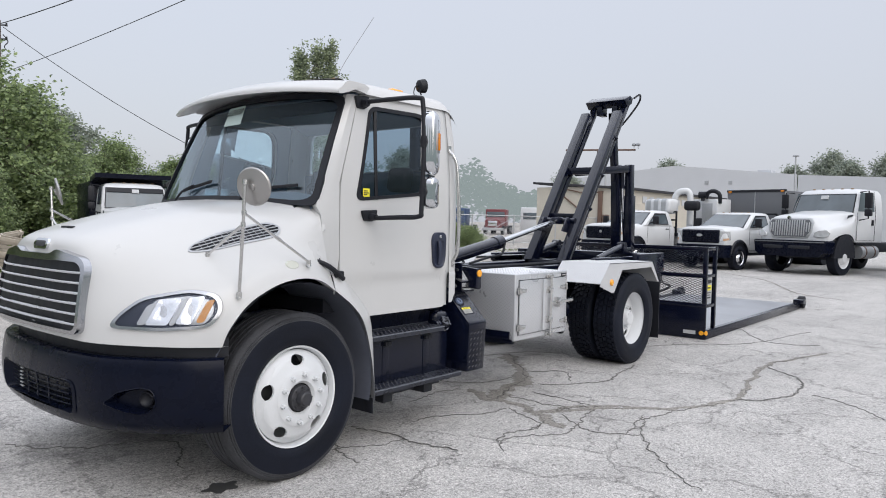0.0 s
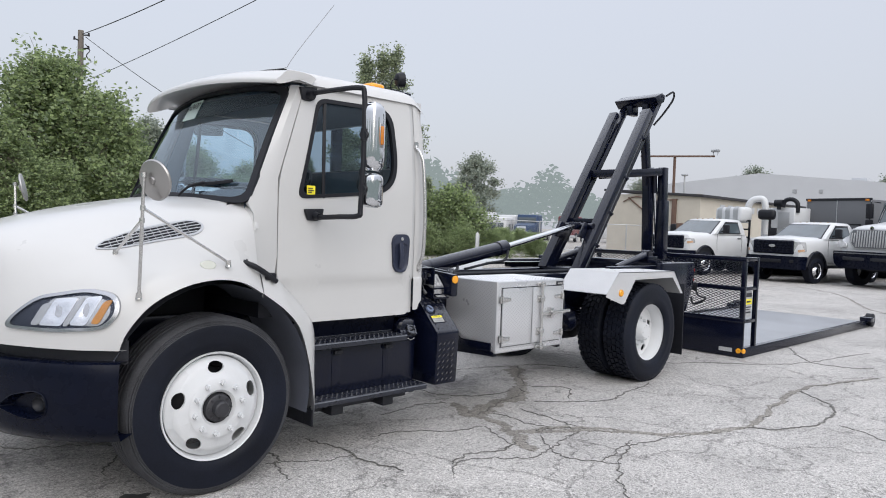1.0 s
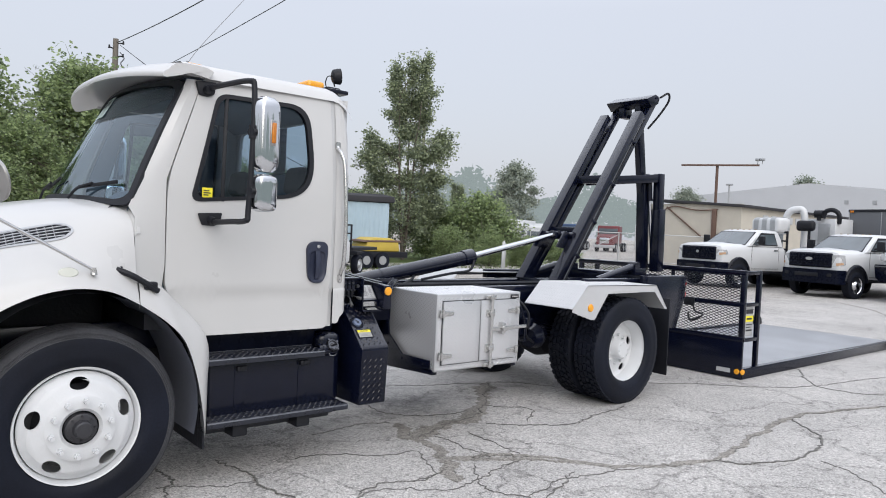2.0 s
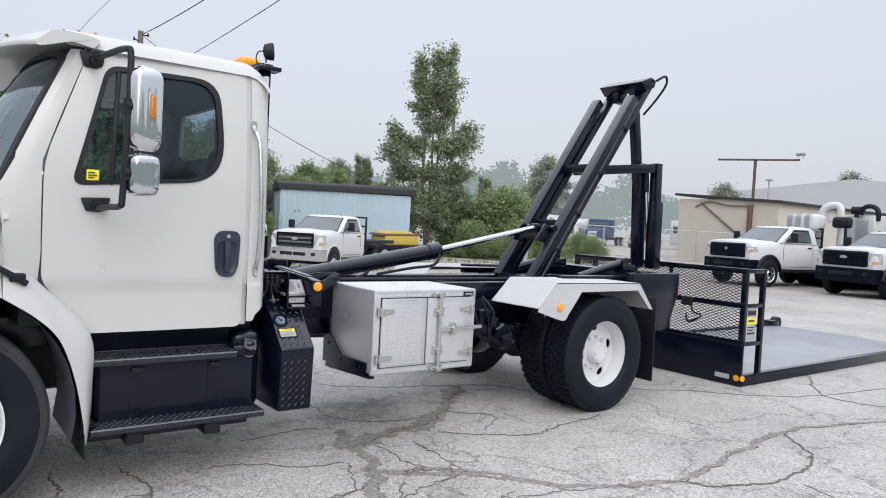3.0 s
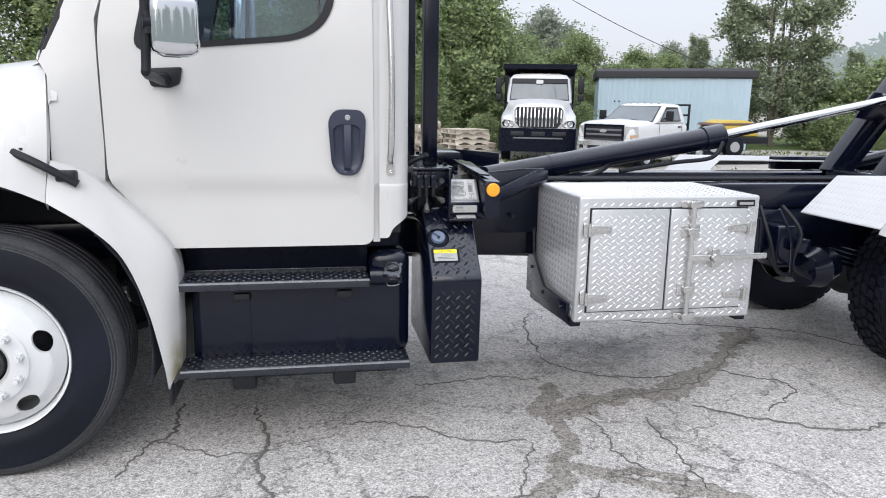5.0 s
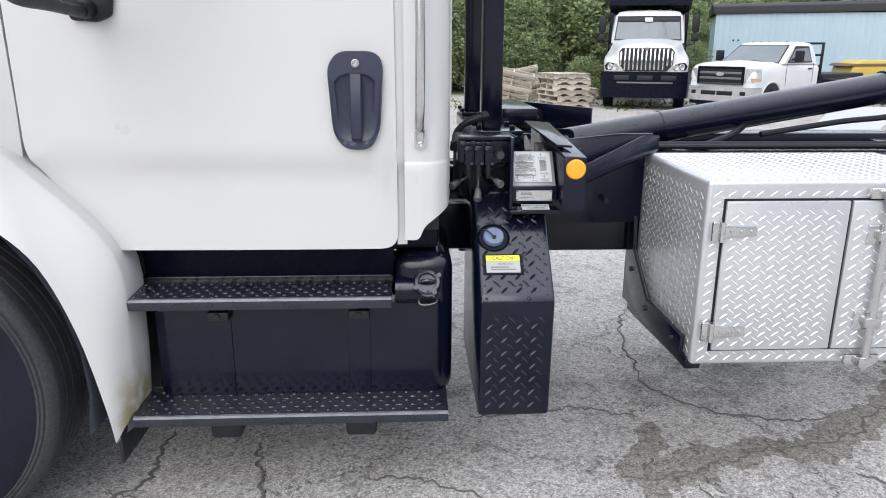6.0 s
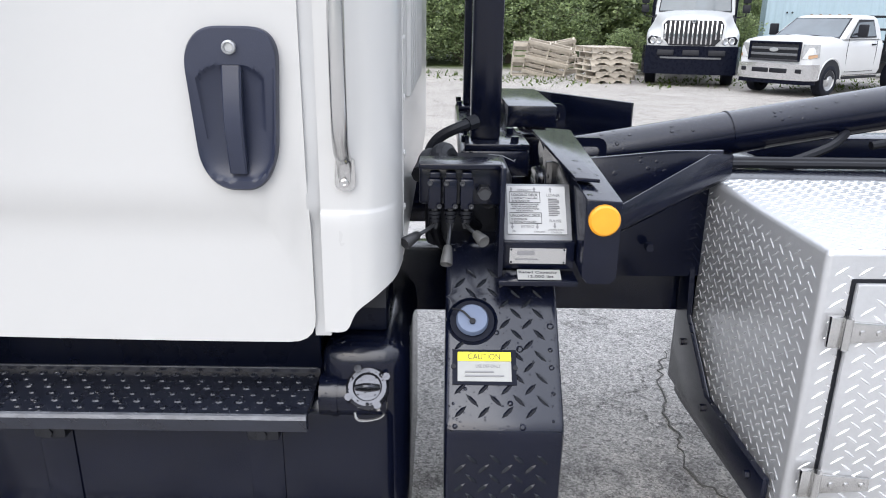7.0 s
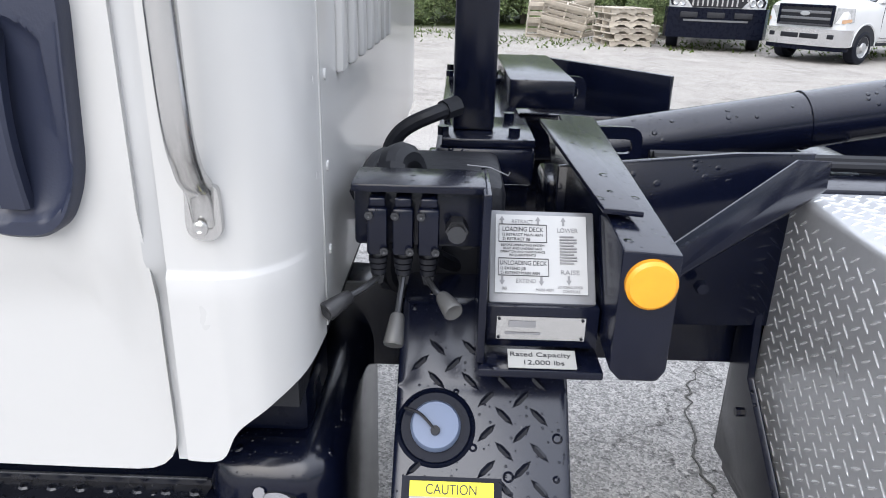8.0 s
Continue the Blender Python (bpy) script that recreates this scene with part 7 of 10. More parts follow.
# ---- bulkhead posts, toolbox, fenders, hoist arm ----
bm = nb()
box(bm, 4.45, 4.62, 3.985, 5.0, 1.10, 1.165, 0.008)
box(bm, 4.46, 4.62, 3.99, 4.20, 1.165, 1.18, 0.003)
box(bm, 4.46, 4.62, 4.78, 4.96, 1.165, 1.18, 0.003)
bulk = part("bulkhead_base", bm, BLACK, truck, "black cross channel that carries the light posts")
for y in (4.095, 4.87):
    bm = nb()
    box(bm, 4.477, 4.552, y - 0.0375, y + 0.0375, 1.18, 2.53, 0.007)
    part("light_post", bm, BLACK, bulk)
    for dx, dy in ((-0.028, -0.075), (0.13 - 0.035, -0.075), (-0.028, 0.07), (0.13 - 0.035, 0.07)):
        bm = nb()
        cyl(bm, (4.49 + dx, y + dy, 1.18), (4.49 + dx, y + dy, 1.195), 0.011, None, 6)
        part("bolt", bm, BLACK, bulk)
bm = nb()
box(bm, 4.46, 4.57, 4.06, 4.91, 2.53, 2.585, 0.008)
part("light_bar", bm, BLACK, bulk)
for y in (4.05, 4.87):
    bm = nb()
    box(bm, 4.44, 4.60, y - 0.055, y + 0.055, 2.53, 2.56, 0.006)
    part("lamp_shelf", bm, BLACK, bulk)
    bm = nb()
    lathe(bm, [(-0.045, 0.0), (-0.045, 0.03), (-0.035, 0.05), (0.0, 0.058), (0.02, 0.058), (0.022, 0.0)], (4.535, y, 2.665), (0.95, -0.3, 0.12), 24)
    part("work_lamp", bm, TRIM, bulk, "round black work lamp")
    bm = nb()
    tube(bm, [(4.50, y - 0.02, 2.585), (4.505, y, 2.62), (4.52, y, 2.65)], 0.006, 6, 3)
    tube(bm, [(4.49, y, 2.66), (4.45, y, 2.65), (4.44, y + 0.01, 2.60), (4.46, y + 0.01, 2.56)], 0.004, 6, 4)
    part("lamp_stem", bm, TRIM, bulk)
# guard plates and slotted lugs beside the beam
bm = nb()
prism(bm, [(4.70, 5.09, 1.03), (4.70, 5.09, 1.215), (5.06, 4.76, 1.20), (5.06, 4.76, 1.03)], (0.012, 0.013, 0), 0.003)
part("far_guard_plate", bm, BLACK, truck)
bm = nb()
prism(bm, [(4.66, 3.98, 0.84), (4.66, 3.98, 1.14), (4.96, 3.98, 1.17), (5.10, 4.0, 1.17), (5.10, 4.0, 0.84)], (0, 0.012, 0), 0.003)
part("side_plate", bm, BLACK, truck)
bm = nb()
prism(bm, [(4.75, 3.70, 1.08), (5.04, 3.97, 1.15), (5.10, 3.97, 1.15), (5.10, 3.97, 1.10), (4.76, 3.70, 1.03)], (0.01, -0.01, 0.018), 0.003)
part("box_brace", bm, BLACK, truck)
for q in ((4.83, 3.972, 0.985), (4.78, 3.972, 1.06), (4.93, 3.972, 0.93)):
    bm = nb()
    cyl(bm, q, (q[0], q[1] - 0.018, q[2]), 0.013, 0.011, 6)
    part("bolt", bm, BLACK, truck)
for x0, yy, z0 in ((4.735, 4.62, 1.125), (4.79, 4.235, 1.075)):
    bm = nb()
    holed(bm, rounded([(x0 - 0.06, z0), (x0 + 0.075, z0), (x0 + 0.075, z0 + 0.085), (x0 - 0.06, z0 + 0.085)], [0.002, 0.002, 0.03, 0.002], 5), rounded([(x0 - 0.03, z0 + 0.03), (x0 + 0.055, z0 + 0.03), (x0 + 0.055, z0 + 0.06), (x0 - 0.03, z0 + 0.06)], 0.014, 4), lambda a, b, d: Vector((a, yy + d, b)), 0.014, 2)
    part("slotted_lug", bm, BLACK, truck)
bm = nb()
box(bm, 4.60, 4.75, 4.42, 4.98, 1.16, 1.225, 0.006)
part("stop_block", bm, BLACK, truck)

# angle brackets that carry the toolbox
for x in (5.068, 5.90):
    bm = nb()
    prism(bm, [(x, 3.45, 0.497), (x, 4.05, 0.497), (x, 4.05, 0.66), (x, 3.96, 0.60), (x, 3.45, 0.535)], (0.05, 0, 0), 0.004)
    part("box_bracket", bm, BLACK, truck)

# aluminium tread-plate toolbox
bx0, bx1, by0, by1, bz0, bz1 = 5.075, 5.955, 3.425, 4.015, 0.520, 1.098
bm = nb()
box(bm, bx0, bx1, by0 + 0.004, by1, bz0, bz1, 0.012, 3)
tb = part("toolbox", bm, ALU, truck, "aluminium tread-plate toolbox with two doors")
bm = nb()
treads(bm, (bx0 + 0.004, by0 + 0.004, bz1), (1, 0, 0), (0, 1, 0), bx1 - bx0 - 0.01, by1 - by0 - 0.01, 0.0208, 0.0152, 0.029, 0.0052, 0.0016)
treads(bm, (bx0, by1 - 0.008, bz0 + 0.01), (0, -1, 0), (0, 0, 1), by1 - by0 - 0.02, bz1 - bz0 - 0.02, 0.0208, 0.0152, 0.029, 0.0052, 0.0016)
treads(bm, (bx0 + 0.01, by0 + 0.004, bz0 + 0.008), (1, 0, 0), (0, 0, 1), bx1 - bx0 - 0.02, bz1 - bz0 - 0.016, 0.0208, 0.0152, 0.029, 0.0052, 0.0016,
       inside=lambda a, b: not (0.05 < a < bx1 - bx0 - 0.075 and 0.045 < b < 0.525))
part("tread_field", bm, TREAD, tb, kind="stuff", smooth=0)
bm = nb()
box(bm, bx0 + 0.050, bx1 - 0.060, by0 + 0.0015, by0 + 0.005, bz0 + 0.048, bz0 + 0.526)
part("door_gap", bm, TRIM, tb)
for x0, x1 in ((bx0 + 0.056, 5.500), (5.508, bx1 - 0.066)):
    bm = nb()
    box(bm, x0, x1, by0 - 0.010, by0 + 0.003, bz0 + 0.054, bz0 + 0.520, 0.004)
    dr = part("toolbox_door", bm, ALU, tb)
    bm = nb()
    treads(bm, (x0 + 0.005, by0 - 0.010, bz0 + 0.060), (1, 0, 0), (0, 0, 1), x1 - x0 - 0.01, 0.455, 0.0208, 0.0152, 0.029, 0.0052, 0.0016)
    part("tread_field", bm, TREAD, dr, kind="stuff", smooth=0)
    left = x0 < 5.3
    for z in (bz0 + 0.118, bz0 + 0.432):
        bm = nb()
        hx = x0 - 0.012 if left else x1 + 0.012
        sg = 1 if left else -1
        box(bm, min(hx - 0.028 * sg, hx + 0.012 * sg), max(hx - 0.028 * sg, hx + 0.012 * sg), by0 - 0.018, by0 - 0.006, z - 0.03, z + 0.03, 0.003)
        prism(bm, [(hx + 0.008 * sg, by0 - 0.018, z - 0.022), (hx + 0.105 * sg, by0 - 0.018, z - 0.014), (hx + 0.105 * sg, by0 - 0.018, z + 0.014), (hx + 0.008 * sg, by0 - 0.018, z + 0.022)], (0, 0.008, 0), 0.003)
        cyl(bm, (hx, by0 - 0.022, z - 0.03), (hx, by0 - 0.022, z + 0.03), 0.008, None, 12)
        hg = part("hinge", bm, STEEL, dr, "stainless strap hinge")
        for a in (0.03, 0.06, 0.09):
            bm = nb()
            lathe(bm, [(0.0, 0.006), (0.003, 0.005), (0.004, 0.0)], (hx + a * sg, by0 - 0.018, z), (0, -1, 0), 10)
            part("rivet", bm, STEEL, hg)
bm = nb()
cyl(bm, (5.605, by0 - 0.032, bz0 - 0.005), (5.605, by0 - 0.032, bz1 - 0.012), 0.0125, None, 14)
rod = part("lock_rod", bm, STEEL, tb, "stainless cam-lock rod")
for z in (bz0 + 0.02, bz0 + 0.15, bz0 + 0.42, bz1 - 0.035):
    bm = nb()
    end = z < bz0 + 0.1 or z > bz1 - 0.1
    box(bm, 5.605 - (0.055 if end else 0.045), 5.605 + (0.055 if end else 0.045), by0 - 0.020, by0 - 0.006, z - (0.016 if end else 0.03), z + (0.016 if end else 0.03), 0.004)
    box(bm, 5.605 - 0.024, 5.605 + 0.024, by0 - 0.046, by0 - 0.018, z - 0.016, z + 0.016, 0.005)
    part("rod_guide", bm, STEEL, rod)
bm = nb()
prism(bm, [(5.605, by0 - 0.045, 0.800), (5.98, by0 - 0.052, 0.812), (5.98, by0 - 0.052, 0.838), (5.605, by0 - 0.045, 0.834)], (0, 0.012, 0), 0.004)
part("handle", bm, STEEL, rod)
bm = nb()
box(bm, 5.700, 5.735, by0 - 0.058, by0 - 0.008, 0.775, 0.865, 0.006)
lathe(bm, [(0, 0.022), (0.02, 0.022), (0.024, 0.0)], (5.718, by0 - 0.055, 0.82), (0, -1, 0), 16)
part("hasp", bm, STEEL, rod)
bm = nb()
box(bm, 5.835, 5.925, by0 - 0.002, by0 + 0.003, bz1 - 0.05, bz1 - 0.02, 0.001)
mk2 = part("maker_badge", bm, TRIM, tb)
plate(mk2, "print_bar", (5.845, by0 - 0.002, bz1 - 0.042), X, (0, 0, 1), 0.07, 0.012, STEEL, 0.001)
# flat gusset that carries the box at each end
for x in (5.052, 5.963):
    bm = nb()
    prism(bm, [(x, 3.466, 0.606), (x, 3.80, 0.598), (x, 3.985, 0.735), (x, 4.012, 1.0), (x, 4.07, 1.0), (x, 4.07, 0.515), (x, 3.468, 0.538)], (0.014, 0, 0), 0.003)
    gus = part("box_gusset", bm, BLACK, tb, "black steel gusset bolted to the box")
    for yb, zb in ((3.53, 0.572), (3.80, 0.57), (3.985, 0.66)):
        bm = nb()
        cyl(bm, (x - 0.008, yb, zb), (x + 0.002, yb, zb), 0.009, None, 6)
        part("bolt", bm, BLACK, gus)
# folded bracket under the box
bm = nb()
prism(bm, [(5.07, by1 + 0.02, 0.84), (5.07, by1 + 0.02, 0.50), (5.07, by0 + 0.05, bz0 - 0.005), (5.07, by0 + 0.05, bz0 - 0.022), (5.07, by1 - 0.02, 0.475), (5.07, by1 + 0.04, 0.475), (5.07, by1 + 0.04, 0.84)], (0.06, 0, 0), 0.003)
prism(bm, [(5.90, by1 + 0.02, 0.84), (5.90, by1 + 0.02, 0.50), (5.90, by0 + 0.05, bz0 - 0.005), (5.90, by0 + 0.05, bz0 - 0.022), (5.90, by1 - 0.02, 0.475), (5.90, by1 + 0.04, 0.475), (5.90, by1 + 0.04, 0.84)], (0.05, 0, 0), 0.003)
box(bm, 5.07, 5.95, by1 + 0.02, by1 + 0.14, 0.80, 0.86, 0.005)
part("box_bracket", bm, BLACK, tb)

# rear fenders of folded tread plate
FENDALU = mat("pale_tread_plate", (0.55, 0.555, 0.565), 0.40, 0.2, vary=0.08, scale=5, bump=0.06, bump_scale=200)
for s in (1, -1):
    def r3(x, y, z):
        return Vector((x, y if s == 1 else 2 * YR - y, z))
    yo, yi = 3.415, 3.98
    prof = [(6.60, 0.935), (6.80, 1.135), (7.87, 1.125), (8.075, 0.885)]
    bm = nb()
    skirt = [(6.61, 0.935), (6.80, 1.135), (7.87, 1.125), (8.078, 0.885), (8.035, 0.885), (7.845, 1.06), (7.10, 1.055), (6.915, 0.825), (6.87, 0.825), (6.60, 0.905)]
    prism(bm, [r3(x, yo, z) for x, z in skirt], (0, 0.006 * s, 0))
    fen = part("rear_fender", bm, FENDALU, truck, "folded aluminium tread-plate fender", smooth=20)
    for (xa, za), (xb, zb) in zip(prof, prof[1:]):
        bm = nb()
        prism(bm, [r3(xa, yo, za), r3(xb, yo, zb), r3(xb, yi, zb), r3(xa, yi, za)], (0, 0, -0.006))
        part("fender_panel", bm, FENDALU, fen, smooth=20)
    bm = nb()
    for (xa, za), (xb, zb) in zip(prof, prof[1:]):
        d = Vector((xb - xa, 0, zb - za))
        if s == 1:
            treads(bm, r3(xa, yo, za), d, (0, 1, 0), d.length, yi - yo, 0.0208, 0.0152, 0.029, 0.0055, 0.0016)
    if s == 1:
        treads(bm, (6.62, yo, 0.83), (1, 0, 0), (0, 0, 1), 1.45, 0.30, 0.0208, 0.0152, 0.029, 0.0055, 0.0016, inside=lambda a, b: (0.83 + b < 0.90 + (a - 0.01) * 1.05) and (0.83 + b < 1.12) and (0.83 + b > 0.84 if 0.24 < a < 0.31 else (0.83 + b > 0.89 - 0.25 * a if a < 0.24 else 0.83 + b > min(1.065, 0.83 + (a - 0.30) * 1.25))) and (a < 1.24 or 0.83 + b < 1.12 - (a - 1.24) * 1.2) and (a < 1.22 or 0.83 + b > 1.07 - (a - 1.22) * 0.95))
        part("tread_field", bm, FENDALU, fen, kind="stuff", smooth=0)
        bm = nb()
        lathe(bm, [(0.0, 0.034), (0.01, 0.034), (0.016, 0.028), (0.018, 0.0)], (6.845, yo, 0.935), (0, -1, 0), 28)
        part("amber_reflector", bm, AMBER, fen, "round amber reflector")
        for x, y in ((7.05, 3.62), (7.3, 3.85), (7.55, 3.60), (7.75, 3.86), (7.0, 3.86)):
            bm = nb()
            lathe(bm, [(0, 0.012), (0.005, 0.010), (0.006, 0.0)], (x, y, 1.13), (0, 0, 1), 10)
            part("bolt", bm, STEEL, fen)
    else:
        bm.free()
    bm = nb()
    box(bm, 8.16, 8.175, min(r3(0, 3.44, 0).y, r3(0, 4.0, 0).y), max(r3(0, 3.44, 0).y, r3(0, 4.0, 0).y), 0.20, 0.98, 0.004)
    part("mud_flap", bm, TRIM, truck)

# tail of the frame with lamps
for s in (1, -1):
    def r3(x, y, z):
        return Vector((x, y if s == 1 else 2 * YR - y, z))
    bm = nb()
    prism(bm, [r3(8.12, 3.68, 1.19), r3(8.86, 3.68, 1.19), r3(8.86, 3.68, 0.97), r3(8.70, 3.68, 0.62), r3(8.12, 3.68, 0.62)], (0, 0.10 * s, 0), 0.01)
    tail = part("tail_plate", bm, BLACK, truck, "black tail plate with red lamps")
    for z in (1.10, 0.985):
        bm = nb()
        lathe(bm, [(-0.01, 0.044), (0.012, 0.042), (0.018, 0.03), (0.02, 0.0)], r3(8.865, 3.73, z), (1, 0, 0), 24)
        part("tail_lamp", bm, REDLENS, tail, "round red tail lamp")
bm = nb()
box(bm, 8.60, 8.82, 3.72, 2 * YR - 3.72, 1.02, 1.18, 0.012)
box(bm, 7.30, 8.80, 3.82, 3.90, 1.06, 1.155, 0.01)
box(bm, 7.30, 8.80, 2 * YR - 3.90, 2 * YR - 3.82, 1.06, 1.155, 0.01)
part("tail_beam", bm, BLACK, truck)
for y in (4.05, 5.0):
    bm = nb()
    cyl(bm, (7.75, y, 1.12), (8.45, y, 1.28), 0.04, None, 14)
    cyl(bm, (8.40, y - 0.05, 1.27), (8.40, y + 0.05, 1.27), 0.05, None, 14)
    part("lift_link", bm, BLACK, truck)
    bm = nb()
    box(bm, 8.35, 8.55, y - 0.06, y + 0.06, 1.17, 1.25, 0.01)
    part("link_seat", bm, BLACK, truck)

# main arm: two leaning box rails with a sliding inner section
NEARY, FARY = 4.335, 4.80
A0, A1, A2 = Vector((7.44, 0, 1.05)), Vector((8.79, 0, 3.0)), Vector((9.0, 0, 3.225))
ad = (A1 - A0).normalized()
an = Vector((-ad.z, 0, ad.x))
arm = part("main_arm", nb(), BLACK, truck, "black twin-rail telescoping hoist arm")
PIPEM = mat("dull_painted_pipe", (0.10, 0.105, 0.12), 0.35, 0.3, vary=0.2, scale=12)
for y in (NEARY, FARY):
    o = -1 if y == NEARY else 1
    bm = nb()
    beam(bm, A0 + Vector((0, y, 0)) + an * 0.036, A1 + Vector((0, y, 0)) + an * 0.036, 0.115, 0.088, 0.008, an)
    part("outer_rail", bm, BLACK, arm)
    bm = nb()
    beam(bm, A0 + Vector((0, y - o * 0.012, 0)) - an * 0.046, A2 + Vector((0, y - o * 0.012, 0)) - an * 0.046, 0.085, 0.075, 0.008, an)
    part("inner_rail", bm, BLACK, arm)
    for t in (0.17, 0.36, 0.58, 0.84):
        q = A0.lerp(A1, t) + Vector((0, y + o * 0.045, 0)) - an * 0.03
        bm = nb()
        beam(bm, q - an * 0.045, q + an * 0.045, 0.03, 0.035, 0.004, ad)
        part("pipe_clamp", bm, BLACK, arm)
        bm = nb()
        cyl(bm, q + Vector((0, o * 0.012, 0)) - an * 0.02, q + Vector((0, o * 0.034, 0)) - an * 0.02, 0.016, 0.013, 10)
        part("clamp_bolt", bm, BLACK, arm)
    for off, m_ in ((-0.042, TRIM), (-0.020, PIPEM), (0.0, PIPEM)):
        yy = y + o * 0.045
        bm = nb()
        tube(bm, [A0.lerp(A1, 0.03) + Vector((0, yy, 0)) + an * off, A0.lerp(A1, 0.5) + Vector((0, yy + o * 0.004, 0)) + an * (off + 0.003), A0.lerp(A1, 0.99) + Vector((0, yy, 0)) + an * off], 0.0075, 8, 4)
        part("hydraulic_pipe", bm, m_, arm)
bm = nb()
prism(bm, [(8.83, 4.28, 3.20), (9.00, 4.28, 3.275), (9.09, 4.28, 3.25), (9.06, 4.28, 3.17), (8.93, 4.28, 3.11)], (0, 0.58, 0), 0.008)
part("head_beam", bm, BLACK, arm)
bm = nb()
box(bm, 8.90, 9.06, 4.42, 4.50, 3.02, 3.20, 0.01)
part("head_lug", bm, BLACK, arm)
bm = nb()
box(bm, 8.90, 9.06, 4.64, 4.72, 3.02, 3.20, 0.01)
part("head_lug", bm, BLACK, arm)
for t, w in ((0.0, 0.10), (0.60, 0.09), (0.30, 0.06)):
    bm = nb()
    q = A0.lerp(A1, t)
    beam(bm, q + Vector((0, NEARY, 0)), q + Vector((0, FARY, 0)), w, w, 0.006)
    part("arm_cross_member", bm, BLACK, arm)
for y in (NEARY, FARY):
    bm = nb()
    s_ = 1 if y == NEARY else -1
    prism(bm, [(7.50, y + 0.06 * s_, 1.45), (7.62, y + 0.06 * s_, 1.62), (7.75, y + 0.06 * s_, 1.60), (7.82, y + 0.06 * s_, 1.50), (7.70, y + 0.06 * s_, 1.42)], (0, 0.02 * s_, 0), 0.003)
    part("cylinder_gusset", bm, BLACK, arm)
bm = nb()
cyl(bm, (7.70, NEARY, 1.575), (7.70, FARY, 1.575), 0.035, None, 16)
part("rod_pin", bm, BLACK, arm)
bm = nb()
tube(bm, [(9.05, 4.25, 3.24), (9.16, 4.22, 3.30), (9.22, 4.25, 3.22), (9.18, 4.35, 3.05), (9.12, 4.45, 2.90)], 0.013, 8, 6)
part("loop_hose", bm, TRIM, arm)
# jib: centre strut from the head, top bar and near leg
bm = nb()
beam(bm, (9.10, 4.58, 3.08), (9.32, 4.62, 2.10), 0.085, 0.10, 0.008, (1, 0, 0.2))
beam(bm, (9.30, 4.60, 2.38), (9.40, 4.62, 1.18), 0.11, 0.12, 0.008, (1, 0, 0))
jib = part("jib_strut", bm, BLACK, truck, "black jib strut with bright cylinder rod")
bm = nb()
cyl(bm, (9.36, 4.53, 2.06), (9.49, 4.53, 1.20), 0.02, None, 14)
part("jib_rod", bm, CHROME, jib)
bm = nb()
cyl(bm, (9.33, 4.53, 2.36), (9.36, 4.53, 2.05), 0.035, None, 14)
part("jib_gland", bm, BLACK, jib)
bm = nb()
beam(bm, (8.30, 4.66, 2.21), (9.47, 4.45, 2.335), 0.09, 0.10, 0.008)
beam(bm, (9.425, 4.455, 2.385), (9.46, 4.455, 1.18), 0.10, 0.10, 0.008, (1, 0, 0))
beam(bm, (9.45, 4.455, 1.95), (9.46, 4.455, 1.18), 0.125, 0.125, 0.008, (1, 0, 0))
part("jib_frame", bm, BLACK, jib)

# main lift cylinder
c0, c1, c2 = Vector((4.72, 4.46, 1.045)), Vector((6.40, 4.53, 1.325)), Vector((7.70, 4.565, 1.585))
bm = nb()
cyl(bm, c0, c1, 0.067, None, 28)
cy = part("lift_cylinder", bm, BLACK, truck, "long black lift cylinder with chrome rod")
bm = nb()
cyl(bm, c0.lerp(c1, 0.93), c1 + (c1 - c0).normalized() * 0.01, 0.074, None, 28)
part("gland", bm, BLACK, cy)
bm = nb()
cyl(bm, c0.lerp(c1, 0.34), c0.lerp(c1, 0.343), 0.070, None, 28)
part("weld_ring", bm, BLACK, cy)
bm = nb()
cyl(bm, c1, c2, 0.029, None, 20)
part("rod", bm, CHROME, cy)
bm = nb()
box(bm, 7.62, 7.78, 4.50, 4.63, 1.53, 1.62, 0.02)
part("rod_eye", bm, BLACK, cy)
bm = nb()
tube(bm, [c0.lerp(c1, 0.55) - Vector((0, 0.05, 0.05)), (5.55, 4.36, 1.12), (5.40, 4.30, 1.08), (5.2, 4.25, 1.02)], 0.014, 8, 5)
tube(bm, [c0.lerp(c1, 0.99) - Vector((0, 0.07, 0.03)), (6.30, 4.43, 1.20), (6.05, 4.42, 1.17), (5.7, 4.40, 1.12)], 0.013, 8, 5)
part("cylinder_hose", bm, TRIM, cy)
# pipes along the subframe
for k, (y, z) in enumerate(((4.24, 1.09), (4.27, 1.095), (4.30, 1.09))):
    bm = nb()
    cyl(bm, (4.9, y, z), (7.3, y, z), 0.011, None, 8)
    part("frame_pipe", bm, TRIM, truck)

